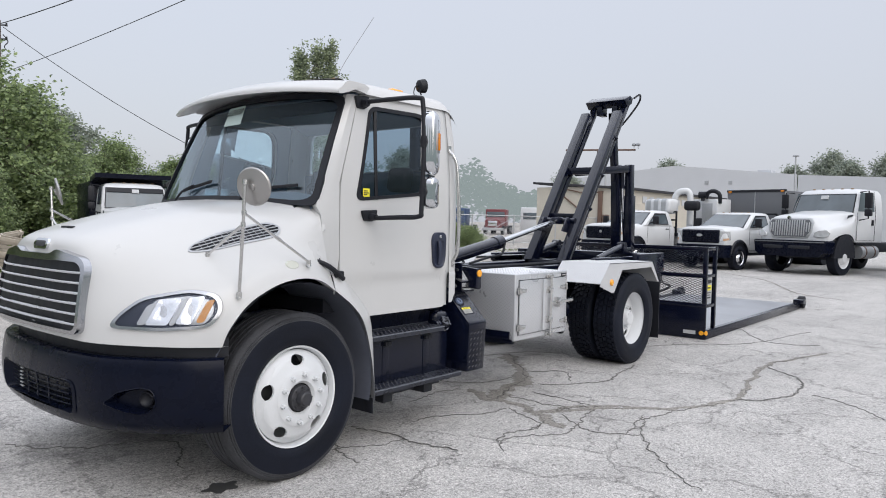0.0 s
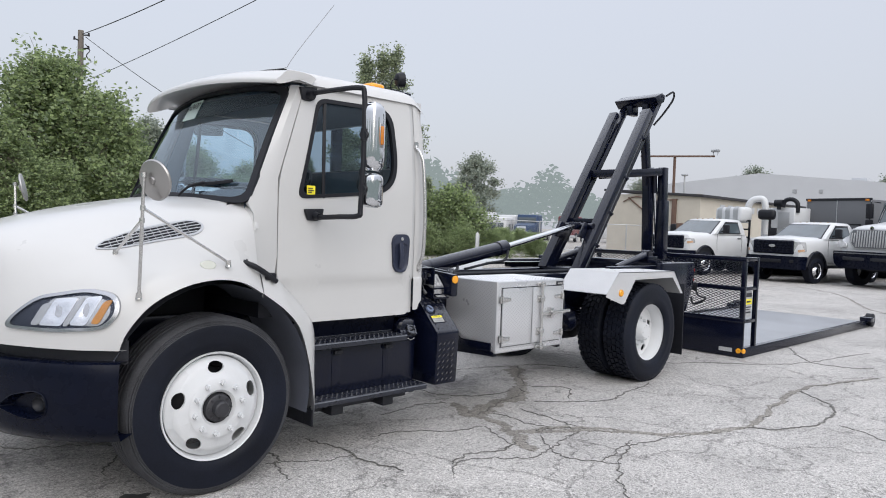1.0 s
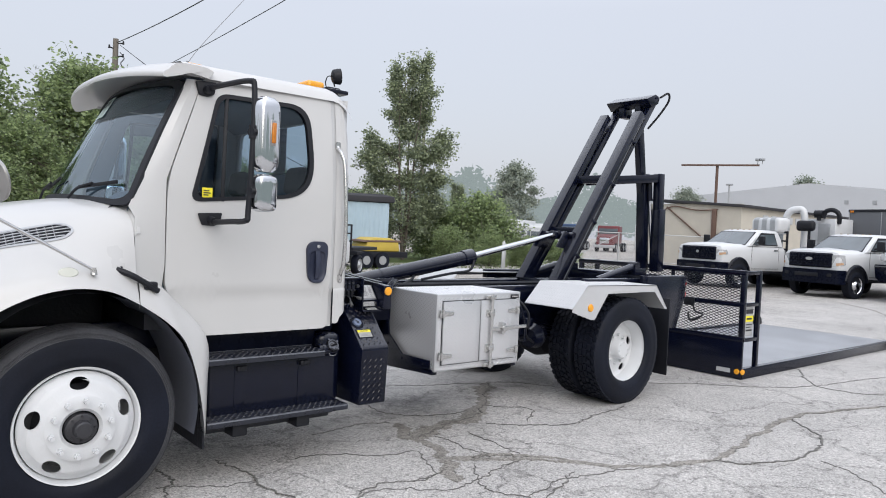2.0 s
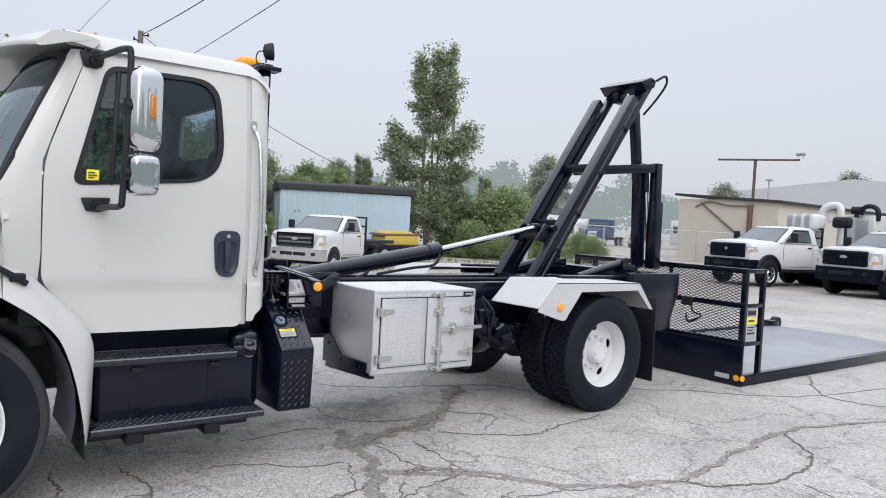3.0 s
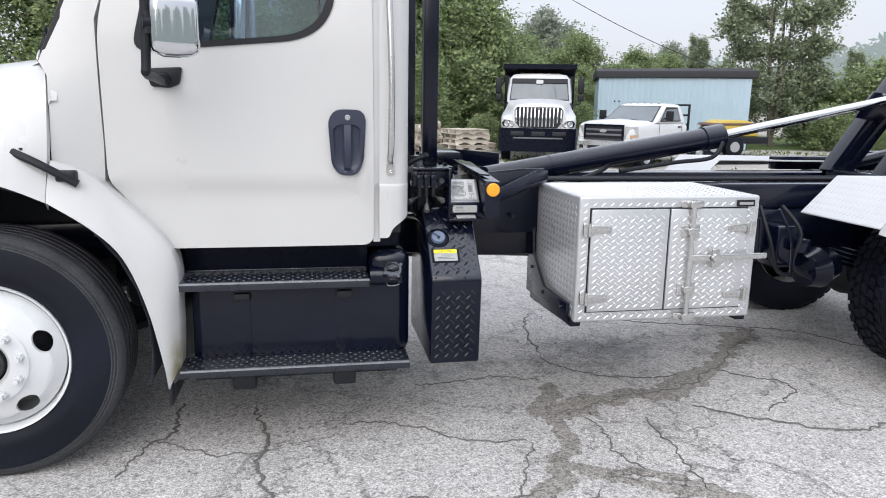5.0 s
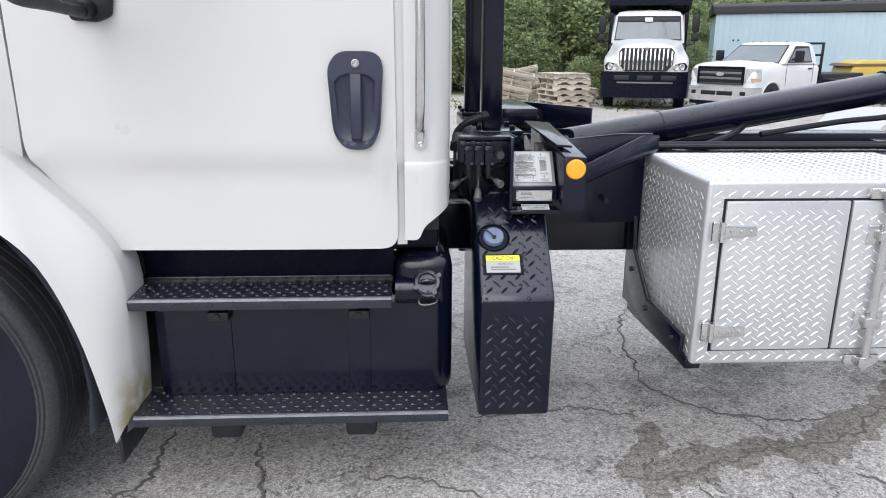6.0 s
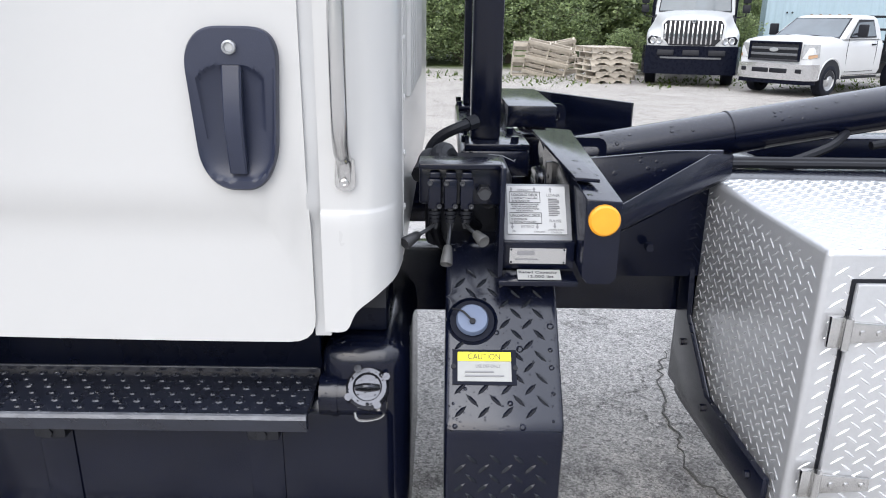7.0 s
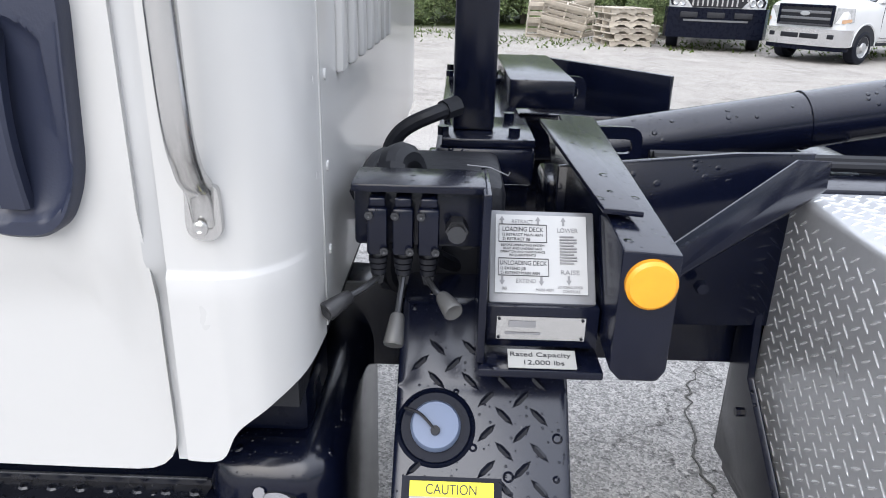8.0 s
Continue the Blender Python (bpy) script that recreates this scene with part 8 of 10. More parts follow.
# ---- the loading deck on the ground ----
deck = thing("loading_deck", (12.2, YR, 0), "flat black-railed steel loading deck lying on asphalt", "deck")
dx0, dx1, dy0, dy1 = 9.68, 15.0, 3.41, 5.83
bm = nb()
box(bm, dx0, dx1, dy0 + 0.07, dy1 - 0.07, 0.03, 0.085, 0.004)
part("deck_floor", bm, DECKM, deck, "worn smooth steel deck plate")
for y0, y1 in ((dy0, dy0 + 0.075), (dy1 - 0.075, dy1)):
    bm = nb()
    box(bm, dx0, dx1 - 0.05, y0, y1, 0.0, 0.125, 0.008)
    part("side_rail", bm, BLACK, deck)
for y in (dy0 + 0.02, dy1 - 0.02):
    bm = nb()
    lathe(bm, [(-0.06, 0.0), (-0.06, 0.10), (-0.05, 0.115), (0.05, 0.115), (0.06, 0.10), (0.06, 0.0)], (dx1 + 0.02, y, 0.118), (0, 1, 0), 24)
    part("roller", bm, TRIM, deck, "black ground roller")
    bm = nb()
    box(bm, dx1 - 0.25, dx1 - 0.02, y - 0.09, y + 0.09, 0.10, 0.18, 0.01)
    part("roller_bracket", bm, BLACK, deck)
# front bulkhead: solid foot, rails, posts, expanded mesh
bm = nb()
box(bm, dx0 - 0.004, dx0 + 0.03, dy0, dy1, 0.01, 0.475, 0.004)
part("kick_sheet", bm, BLACK, deck)
for z in (1.235, 0.865, 0.465):
    bm = nb()
    box(bm, dx0 - 0.01, dx0 + 0.05, dy0, dy1, z - 0.028, z + 0.028, 0.006)
    part("rail", bm, BLACK, deck)
for y in (dy0 + 0.03, dy0 + 0.95, YR + 0.3, dy1 - 0.03):
    bm = nb()
    box(bm, dx0 - 0.008, dx0 + 0.048, y - (0.028 if y in (dy0 + 0.03, dy1 - 0.03) else 0.012), y + (0.028 if y in (dy0 + 0.03, dy1 - 0.03) else 0.012), 0.44, 1.25, 0.005)
    part("post", bm, BLACK, deck)


def mesh_panel(name, o, eu, ev, w, h, parent, da=0.072, db=0.032, t=0.0075):
    """Expanded metal: two families of slanting strands clipped to the panel."""
    o, eu, ev = Vector(o), Vector(eu).normalized(), Vector(ev).normalized()
    nn = eu.cross(ev)
    k = db / da
    b = nb()
    for sg in (1, -1):
        c = -w * k if sg == 1 else 0
        while c < h + (0 if sg == 1 else w * k):
            # line b = c + sg*k*a
            a0, a1 = 0.0, w
            lo, hi = (0 - c) / (sg * k), (h - c) / (sg * k)
            a0, a1 = max(a0, min(lo, hi)), min(a1, max(lo, hi))
            if a1 - a0 > 0.02:
                beam(b, o + eu * a0 + ev * (c + sg * k * a0) + nn * 0.0015 * sg, o + eu * a1 + ev * (c + sg * k * a1) + nn * 0.0015 * sg, t, 0.004, 0, nn)
            c += db
    return part(name, b, BLACK, parent, "black expanded metal mesh", smooth=0)


mesh_panel("expanded_mesh", (dx0 + 0.02, dy0 + 0.05, 0.885), (0, 1, 0), (0, 0, 1), dy1 - dy0 - 0.1, 0.33, deck)
mesh_panel("expanded_mesh", (dx0 + 0.02, dy0 + 0.05, 0.485), (0, 1, 0), (0, 0, 1), dy1 - dy0 - 0.1, 0.36, deck)
for yb in (dy0 + 0.028, dy1 - 0.028):
    bm = nb()
    box(bm, 10.03, 10.085, yb - 0.026, yb + 0.026, 0.10, 1.26, 0.005)
    part("return_post", bm, BLACK, deck)
    for z in (1.235, 0.865, 0.455):
        bm = nb()
        box(bm, dx0 + 0.04, 10.06, yb - 0.024, yb + 0.024, z - 0.022, z + 0.022, 0.005)
        part("return_rail", bm, BLACK, deck)
bm = nb()
box(bm, 9.80, 9.99, dy0 + 0.045, dy0 + 0.055, 0.49, 0.83, 0.003)
wl_ = part("warning_sign", bm, PAPER, deck, "worn white warning sign with yellow band")
plate(wl_, "yellow_band", (9.80, dy0 + 0.045, 0.66), X, (0, 0, 1), 0.19, 0.07, YELLOW, 0.001)
for k, (a, z, w, h) in enumerate(((0.01, 0.755, 0.17, 0.05), (0.03, 0.685, 0.12, 0.02), (0.02, 0.62, 0.14, 0.014), (0.02, 0.59, 0.11, 0.012), (0.02, 0.55, 0.14, 0.02))):
    plate(wl_, "print_bar", (9.80 + a, dy0 + 0.045, z), X, (0, 0, 1), w, h, INK, 0.003)
bm = nb()
lathe(bm, [(0.0, 0.032), (0.012, 0.03), (0.018, 0.0)], (9.70, dy0, 0.09), (-0.3, -1, 0), 20)
part("amber_marker", bm, AMBER, deck)
bm = nb()
lathe(bm, [(0.0, 0.032), (0.012, 0.03), (0.018, 0.0)], (dx0 - 0.004, dy0 + 0.05, 0.09), (-1, 0, 0), 20)
part("amber_marker", bm, AMBER, deck)
plate(deck, "pale_tag", (dx0 - 0.004, dy0 + 0.30, 0.065), (0, -1, 0), (0, 0, 1), 0.17, 0.05, PAPER, 0.001)
# chain-hung hose on the mesh
bm = nb()
tube(bm, [(9.66, 4.05, 0.85), (9.63, 4.0, 0.74), (9.64, 3.9, 0.70), (9.63, 4.05, 0.62), (9.65, 4.1, 0.70)], 0.012, 8, 5)
box(bm, 9.60, 9.66, 4.02, 4.14, 0.80, 0.90, 0.01)
part("coupling", bm, TRIM, deck)

# ---- parked vehicles ----
def road_wheel(parent, x, y, r, w, rim_mat, s):
    """A small wheel as a part: s is -1 for the near side."""
    wh = part("wheel", nb(), RUBBER, parent)
    c, out = Vector((x, y, r)), Vector((0, s, 0))
    bm = nb()
    k = r / 0.5
    lathe(bm, [(0.02, 0.30 * k), (-0.01, 0.36 * k), (0.0, r - 0.04), (0.02, r - 0.006), (0.05, r), (w - 0.05, r), (w - 0.02, r - 0.006), (w, r - 0.04), (w, 0.3 * k)], c, -out, 32)
    part("tyre", bm, RUBBER, wh)
    bm = nb()
    lathe(bm, [(0.0, 0.31 * k), (0.03, 0.29 * k), (0.05, 0.20 * k), (0.01, 0.14 * k), (-0.03, 0.12 * k), (-0.04, 0.0)], c, -out, 24)
    part("rim", bm, rim_mat, wh)
    return wh


def loft(bm, secs):
    surf(bm, secs)
    bm.faces.new([v for v in bm.verts][:len(secs[0])])
    bm.faces.new([v for v in bm.verts][-len(secs[0]):])


def shell_sec(x, w, zb, zt, crown=0.03, wt=0.78):
    h = [(w * 0.95, zb), (w, zb + 0.12), (w, zt - 0.22), (w * 0.965, zt - 0.09), (w * 0.9, zt - 0.02), (w * wt * 0.9, zt + crown * 0.5), (0, zt + crown)]
    return [(x, -a, z) for a, z in h] + [(x, a, z) for a, z in reversed(h[:-1])]


def pane(bm, pts, t=0.006):
    n_ = (Vector(pts[1]) - Vector(pts[0])).cross(Vector(pts[2]) - Vector(pts[0])).normalized()
    prism(bm, pts, n_ * t)


HEADLENS = mat("clear_headlamp", (0.50, 0.51, 0.52), 0.12, 0.4, vary=0.5, scale=14)
PALEAMBER = mat("pale_amber", (0.52, 0.33, 0.20), 0.2, vary=0.2, scale=20)
ROOFLAMP = mat("weathered_amber_lamp", (0.24, 0.15, 0.07), 0.4, vary=0.2, scale=20)
SILVERBAR = mat("satin_silver_bar", (0.46, 0.47, 0.48), 0.35, 0.4, vary=0.06, scale=6)
LAMPGLASS = mat("lamp_glass", (0.50, 0.51, 0.52), 0.1, 0.5, vary=0.4, scale=9)


def pickup(label, style, group):
    """A pickup cab facing -x with its nose at x = 0."""
    root = thing("pickup_truck", (0, 0, 0), label, "pickup truck", group)
    big = style != "f250"
    up = 0.10 if big else 0.0
    rim_m = CHROME if big else GALV
    bm = nb()
    loft(bm, [shell_sec(0.15, 0.90, 0.62 + up, 1.24 + up), shell_sec(0.20, 0.96, 0.58 + up, 1.33 + up), shell_sec(0.34, 0.99, 0.56 + up, 1.365 + up, 0.05), shell_sec(0.6, 1.0, 0.55 + up, 1.375 + up, 0.07), shell_sec(1.0, 1.01, 0.52 + up, 1.385 + up, 0.08), shell_sec(1.55, 1.01, 0.50 + up, 1.395 + up, 0.04), shell_sec(3.35, 1.01, 0.50 + up, 1.40 + up)])
    part("body", bm, WHITE2, root)
    zc = 1.385 + up
    # upper cab
    bm = nb()
    g = []
    for z, xf, xr, w in ((zc - 0.02, 1.38, 3.33, 0.97), (zc + 0.25, 1.78, 3.30, 0.90), (zc + 0.47, 2.12, 3.24, 0.82), (zc + 0.54, 2.26, 3.18, 0.76), (zc + 0.57, 2.45, 3.05, 0.62)):
        g.append([(xf + 0.10, -w, z), (xf, -w * 0.9, z), (xf - 0.06, 0, z), (xf, w * 0.9, z), (xf + 0.10, w, z), (xr - 0.05, w, z), (xr, w * 0.9, z), (xr, 0, z), (xr, -w * 0.9, z), (xr - 0.05, -w, z)])
    surf(bm, g, close=True)
    bm.faces.new([v for v in bm.verts][-10:])
    part("upper_cab", bm, WHITE2, root)
    bm = nb()
    for a, b in ((-1, 0), (0, 1)):
        pane(bm, [(1.44 - 0.06 * (1 - abs(a)) - 0.012, 0.84 * a, zc + 0.03), (1.44 - 0.06 * (1 - abs(b)) - 0.012, 0.84 * b, zc + 0.03), (2.10 - 0.06 * (1 - abs(b)) - 0.012, 0.70 * b, zc + 0.47), (2.10 - 0.06 * (1 - abs(a)) - 0.012, 0.70 * a, zc + 0.47)], 0.02)
    part("windscreen", bm, DARKGLASS, root)
    bm = nb()
    for a, b in ((-1, 0), (0, 1)):
        pane(bm, [(1.40 - 0.06 * (1 - abs(a)) - 0.006, 0.88 * a, zc + 0.002), (1.40 - 0.06 * (1 - abs(b)) - 0.006, 0.88 * b, zc + 0.002), (2.13 - 0.06 * (1 - abs(b)) - 0.006, 0.735 * b, zc + 0.49), (2.13 - 0.06 * (1 - abs(a)) - 0.006, 0.735 * a, zc + 0.49)], 0.012)
    part("windscreen_seal", bm, TRIM, root)
    for y in (-0.52, 0.12):
        bm = nb()
        tube(bm, [(1.40 - 0.05 * (1 - abs(y)), y - 0.1, zc + 0.02), (1.43 - 0.05 * (1 - abs(y)), y + 0.18, zc + 0.05), (1.46 - 0.05 * (1 - abs(y)), y + 0.42, zc + 0.065)], 0.011, 6)
        part("wiper", bm, TRIM, root)
    for s in (-1, 1):
        bm = nb()
        pts = [(1.68, 0.974 * s, zc + 0.012), (2.99, 0.981 * s, zc + 0.022), (2.94, 0.856 * s, zc + 0.455), (2.24, 0.846 * s, zc + 0.455)]
        pane(bm, pts, 0.008 * s * -1)
        part("window_seal", bm, TRIM, root)
        bm = nb()
        pts = [(1.72, 0.978 * s, zc + 0.04), (2.95, 0.985 * s, zc + 0.05), (2.90, 0.86 * s, zc + 0.43), (2.28, 0.85 * s, zc + 0.43)]
        pane(bm, pts, 0.01 * s * -1)
        part("side_window", bm, DARKGLASS, root)
        bm = nb()
        tube(bm, [(1.62, 1.012 * s, zc + 0.0), (1.60, 1.016 * s, zc - 0.35), (1.66, 1.0 * s, 0.58 + up), (3.02, 1.0 * s, 0.58 + up), (3.04, 1.016 * s, zc - 0.3), (3.02, 1.012 * s, zc)], 0.006, 5)
        door_ = part("door_gap", bm, TRIM, root)
        bm = nb()
        box(bm, 2.78, 2.96, min(1.0 * s, 1.035 * s), max(1.0 * s, 1.035 * s), zc - 0.17, zc - 0.13, 0.008)
        part("door_handle", bm, TRIM, root)
        mr_ = part("wing_mirror", nb(), TRIM, root)
        bm = nb()
        box(bm, 1.80, 1.92, min(1.08 * s, 1.30 * s), max(1.08 * s, 1.30 * s), zc + 0.04, zc + 0.34, 0.03)
        part("mirror_head", bm, TRIM, mr_)
        bm = nb()
        tube(bm, [(1.86, 0.99 * s, zc + 0.10), (1.86, 1.12 * s, zc + 0.12)], 0.03, 8)
        part("mirror_arm", bm, TRIM, mr_)
        # arches
        bm = nb()
        arc = [(0.98 - 0.50 * math.cos(a), 1.012 * s, 0.42 + up + 0.50 * math.sin(a)) for a in [math.pi * k / 14 for k in range(15)]]
        prism(bm, [(0.98 - 0.47 * math.cos(math.pi * k / 14), 1.0 * s, 0.42 + up + 0.47 * math.sin(math.pi * k / 14)) for k in range(15)], (0, 0.014 * s, 0))
        part("wheel_arch", bm, UNDER, root)
        bm = nb()
        tube(bm, arc, 0.05 if big else 0.018, 8, 0, False, 0.8)
        part("arch_flare", bm, BLACKM if big else WHITE2, root)
        r = 0.42 if big else 0.39
        road_wheel(root, 0.98, 1.04 * s if big else 1.02 * s, r, 0.26, rim_m, s)
        if big:
            bm = nb()
            arc = [(math.cos(radians(8 + 16.4 * k)), math.sin(radians(8 + 16.4 * k))) for k in range(11)]
            rows_ = [[(0.98 - c * q, yy * s, r + 0.06 + d * q) for c, d in arc] for q, yy in ((0.50, 0.98), (0.485, 1.055), (0.56, 1.05), (0.60, 1.012), (0.61, 0.98))]
            surf(bm, rows_)
            part("wheel_arch_flare", bm, TRIM, root)
        road_wheel(root, 4.35, 1.04 * s, r, 0.26, rim_m, s)
        # headlamps
        hl_ = part("headlamp", nb(), CHROME, root)
        bm = nb()
        z0, z1 = (0.90 + up, 1.25 + up) if style != "ram" else (1.0 + up, 1.20 + up)
        prism(bm, [(0.135, 0.70 * s, z0), (0.145, 0.92 * s, z0), (0.37, 1.03 * s, z0 + 0.05), (0.33, 1.02 * s, z1), (0.15, 0.92 * s, z1), (0.14, 0.72 * s, z1)], (0.05, -0.02 * s, 0), 0.006)
        part("lens", bm, HEADLENS, hl_)
        bm = nb()
        prism(bm, [(0.138, 0.88 * s, z0 + 0.02), (0.142, 0.935 * s, z0 + 0.02), (0.31, 1.02 * s, z0 + 0.06), (0.29, 1.015 * s, z0 + 0.12), (0.142, 0.935 * s, z0 + 0.10), (0.138, 0.88 * s, z0 + 0.10)], (-0.008, 0.004 * s, 0), 0.003)
        part("turn_lens", bm, PALEAMBER, hl_)
    # grille
    gr = part("grille", nb(), BLACKM, root)
    bm = nb()
    gm = BLACKM if style != "f250" else TRIM
    gw = 0.74 if big else 0.66
    box(bm, 0.10, 0.20, -gw, gw, 0.84 + up, 1.30 + up, 0.05 if big else 0.03, 3)
    part("grille_shell", bm, gm, gr)
    if not big:
        for q in ((-0.68, 0.68, 1.245, 1.305), (-0.68, 0.68, 0.83, 0.885), (-0.69, -0.63, 0.84, 1.30), (0.63, 0.69, 0.84, 1.30)):
            bm = nb()
            box(bm, 0.075, 0.13, q[0], q[1], q[2], q[3], 0.012)
            part("grille_frame", bm, HUB if q[1] - q[0] > 1 and q[2] < 1 else BLACKM, gr)
    for k in range(2 if not big else 5):
        bm = nb()
        z = (1.0 + 0.14 * k) if not big else (0.90 + up + 0.085 * k)
        hb = 0.022 if big else 0.030
        box(bm, 0.080, 0.115, -0.69 if big else -0.62, 0.69 if big else 0.62, z - hb, z + hb, 0.008)
        part("grille_bar", bm, GREYBOX if not big else BLACKM, gr)
    bm = nb()
    lathe(bm, [(0, 0.12), (0.012, 0.115), (0.02, 0.0)], (0.078, 0, 1.07 + up), (-1, 0, 0), 24)
    for v in bm.verts:
        v.co.z = 1.07 + up + (v.co.z - 0.985 - up) * 0.42
        if style == "ram":
            v.co.y *= 0.5
    part("badge", bm, GALV, gr)
    # bumper
    bm = nb()
    bmat = BLACKM if big else CHROME
    pl_ = [(0.30, -1.02), (0.08, -0.92), (0.0, -0.5), (-0.02, 0), (0.0, 0.5), (0.08, 0.92), (0.30, 1.02)]
    surf(bm, [[(x, y, z) for x, y in pl_] for z in (0.78 + up, 0.72 + up, 0.50 + up, 0.40 + up * 0.5)], (0.16, 0, 0))
    bp_ = part("bumper", bm, bmat, root)
    for y0, y1 in ((-0.40, 0.40),) if big else ((-0.46, -0.02), (0.02, 0.46)):
        bm = nb()
        box(bm, -0.035, 0.02, y0, y1, 0.56 + up, 0.67 + up, 0.01)
        part("bumper_opening", bm, TRIM, bp_)
    if not big:
        bm = nb()
        surf(bm, [[(x + 0.03, y * 0.97, z) for x, y in pl_] for z in (0.47, 0.30)], (0.10, 0, 0))
        part("valance", bm, BLACKM, bp_)
    for s in (-1, 1):
        bm = nb()
        box(bm, -0.02 + 0.05, 0.06 + 0.05, min(0.55 * s, 0.8 * s), max(0.55 * s, 0.8 * s), 0.57 + up, 0.67 + up, 0.01)
        part("fog_opening", bm, TRIM, bp_)
    for k in range(5):
        bm = nb()
        box(bm, 2.36, 2.42, -0.5 + 0.25 * k - 0.03, -0.5 + 0.25 * k + 0.03, zc + 0.555, zc + 0.582, 0.01)
        part("roof_lamp", bm, ROOFLAMP, root)
    # chassis and dark under-body
    bm = nb()
    box(bm, 0.4, 5.6, -0.45, 0.45, 0.42 + up, 0.70 + up, 0.02)
    part("chassis", bm, UNDER, root)
    for y0 in (-1.0, 0.85):
        bm = nb()
        box(bm, 1.5, 3.3, y0, y0 + 0.15, 0.40 + up, 0.46 + up, 0.015)
        part("side_step", bm, TRIM, root)
    # flat bed with head rack
    bm = nb()
    box(bm, 3.45, 6.0, -1.1, 1.1, 0.95 + up, 1.08 + up, 0.02)
    bed = part("flat_bed", bm, TRIM, root)
    bm = nb()
    for y in (-1.0, -0.5, 0, 0.5, 1.0):
        box(bm, 3.44, 3.50, y - 0.03, y + 0.03, 1.05 + up, 1.95 + up, 0.006)
    for z in (1.3, 1.6, 1.92):
        box(bm, 3.44, 3.50, -1.0, 1.0, z + up - 0.03, z + up + 0.03, 0.006)
    part("head_rack", bm, TRIM, bed)
    return root


def heavy(label, group, body):
    """A bonneted heavy truck facing -x with its bumper at x = 0."""
    root = thing("heavy_truck", (0, 0, 0), label, "truck", group)
    bm = nb()
    secs = []
    lift = 0.0 if body == "dump" else 0.11
    for x, w, wc, zb, zs, zt in ((0.22, 0.74, 0.60, 0.88, 1.08, 1.40), (0.27, 0.90, 0.64, 0.87, 1.14, 1.50), (0.36, 1.03, 0.67, 0.87, 1.19, 1.57), (0.52, 1.11, 0.69, 0.88, 1.24, 1.61), (0.75, 1.15, 0.71, 1.00, 1.29, 1.64), (1.17, 1.16, 0.75, 1.08, 1.35, 1.68), (1.55, 1.13, 0.82, 1.03, 1.42, 1.72), (1.78, 1.08, 0.88, 0.90, 1.52, 1.74), (1.95, 1.02, 0.93, 0.85, 1.63, 1.77)):
        zb, zs, zt = zb + lift, zs + lift, zt + lift * 0.8
        h = [(w * 0.99, zb), (w, (zb + zs) / 2), (w * 0.985, zs - 0.05), (w * 0.94, zs), (wc + (w - wc) * 0.45, zs + (zt - zs) * 0.22), (wc + (w - wc) * 0.12, zs + (zt - zs) * 0.7), (wc * 0.92, zt - 0.02), (wc * 0.6, zt + 0.02), (0, zt + 0.04)]
        h = [tuple(p) for p in spline([(a_, z_, 0) for a_, z_ in h], 2)]
        secs.append([(x, -p[0], p[1]) for p in h] + [(x, p[0], p[1]) for p in reversed(h[:-1])])
    loft(bm, [list(row) for row in zip(*[spline(col, 3) for col in zip(*secs)])])
    part("hood", bm, WHITE2, root)
    bm = nb()
    g = []
    for z, xf, w in ((0.95, 1.92, 1.02), (1.70, 1.90, 1.04), (2.10, 2.06, 1.0), (2.38, 2.20, 0.96), (2.50, 2.32, 0.86), (2.55, 2.55, 0.6)):
        g.append([(xf + 0.08, -w, z), (xf, -w * 0.9, z), (xf - 0.08, 0, z), (xf, w * 0.9, z), (xf + 0.08, w, z), (3.45, w, z), (3.52, w * 0.9, z), (3.52, -w * 0.9, z), (3.45, -w, z)])
    surf(bm, g, close=True)
    bm.faces.new([v for v in bm.verts][-9:])
    bm.faces.new([v for v in bm.verts][:9])
    part("cab", bm, WHITE2, root)
    bm = nb()
    for a, b in ((-1, 0), (0, 1)):
        pane(bm, [(1.895 - 0.08 * (1 - abs(a)) - 0.01, 0.92 * a, 1.77), (1.895 - 0.08 * (1 - abs(b)) - 0.01, 0.92 * b, 1.77), (2.175 - 0.08 * (1 - abs(b)) - 0.01, 0.86 * b, 2.36), (2.175 - 0.08 * (1 - abs(a)) - 0.01, 0.86 * a, 2.36)], 0.02)
    part("windscreen", bm, DARKGLASS, root)
    bm = nb()
    for a, b in ((-1, 0), (0, 1)):
        pane(bm, [(1.885 - 0.08 * (1 - abs(a)) - 0.005, 0.95 * a, 1.745), (1.885 - 0.08 * (1 - abs(b)) - 0.005, 0.95 * b, 1.745), (2.187 - 0.08 * (1 - abs(b)) - 0.005, 0.89 * b, 2.385), (2.187 - 0.08 * (1 - abs(a)) - 0.005, 0.89 * a, 2.385)], 0.012)
    part("windscreen_seal", bm, TRIM, root)
    bm = nb()
    prism(bm, [(2.02, 0.11, 2.22), (2.02, -0.11, 2.22), (2.07, -0.11, 2.33), (2.07, 0.11, 2.33)], (-0.04, 0, 0.01))
    part("screen_card", bm, PAPER, root)
    if body == "dump":
        bm = nb()
        for a, b in ((-1, 0), (0, 1)):
            pane(bm, [(2.105 - 0.08 * (1 - abs(a)) - 0.03, 0.87 * a, 2.25), (2.105 - 0.08 * (1 - abs(b)) - 0.03, 0.87 * b, 2.25), (2.165 - 0.08 * (1 - abs(b)) - 0.03, 0.855 * b, 2.365), (2.165 - 0.08 * (1 - abs(a)) - 0.03, 0.855 * a, 2.365)], 0.02)
        part("screen_band", bm, TRIM, root)
        bm = nb()
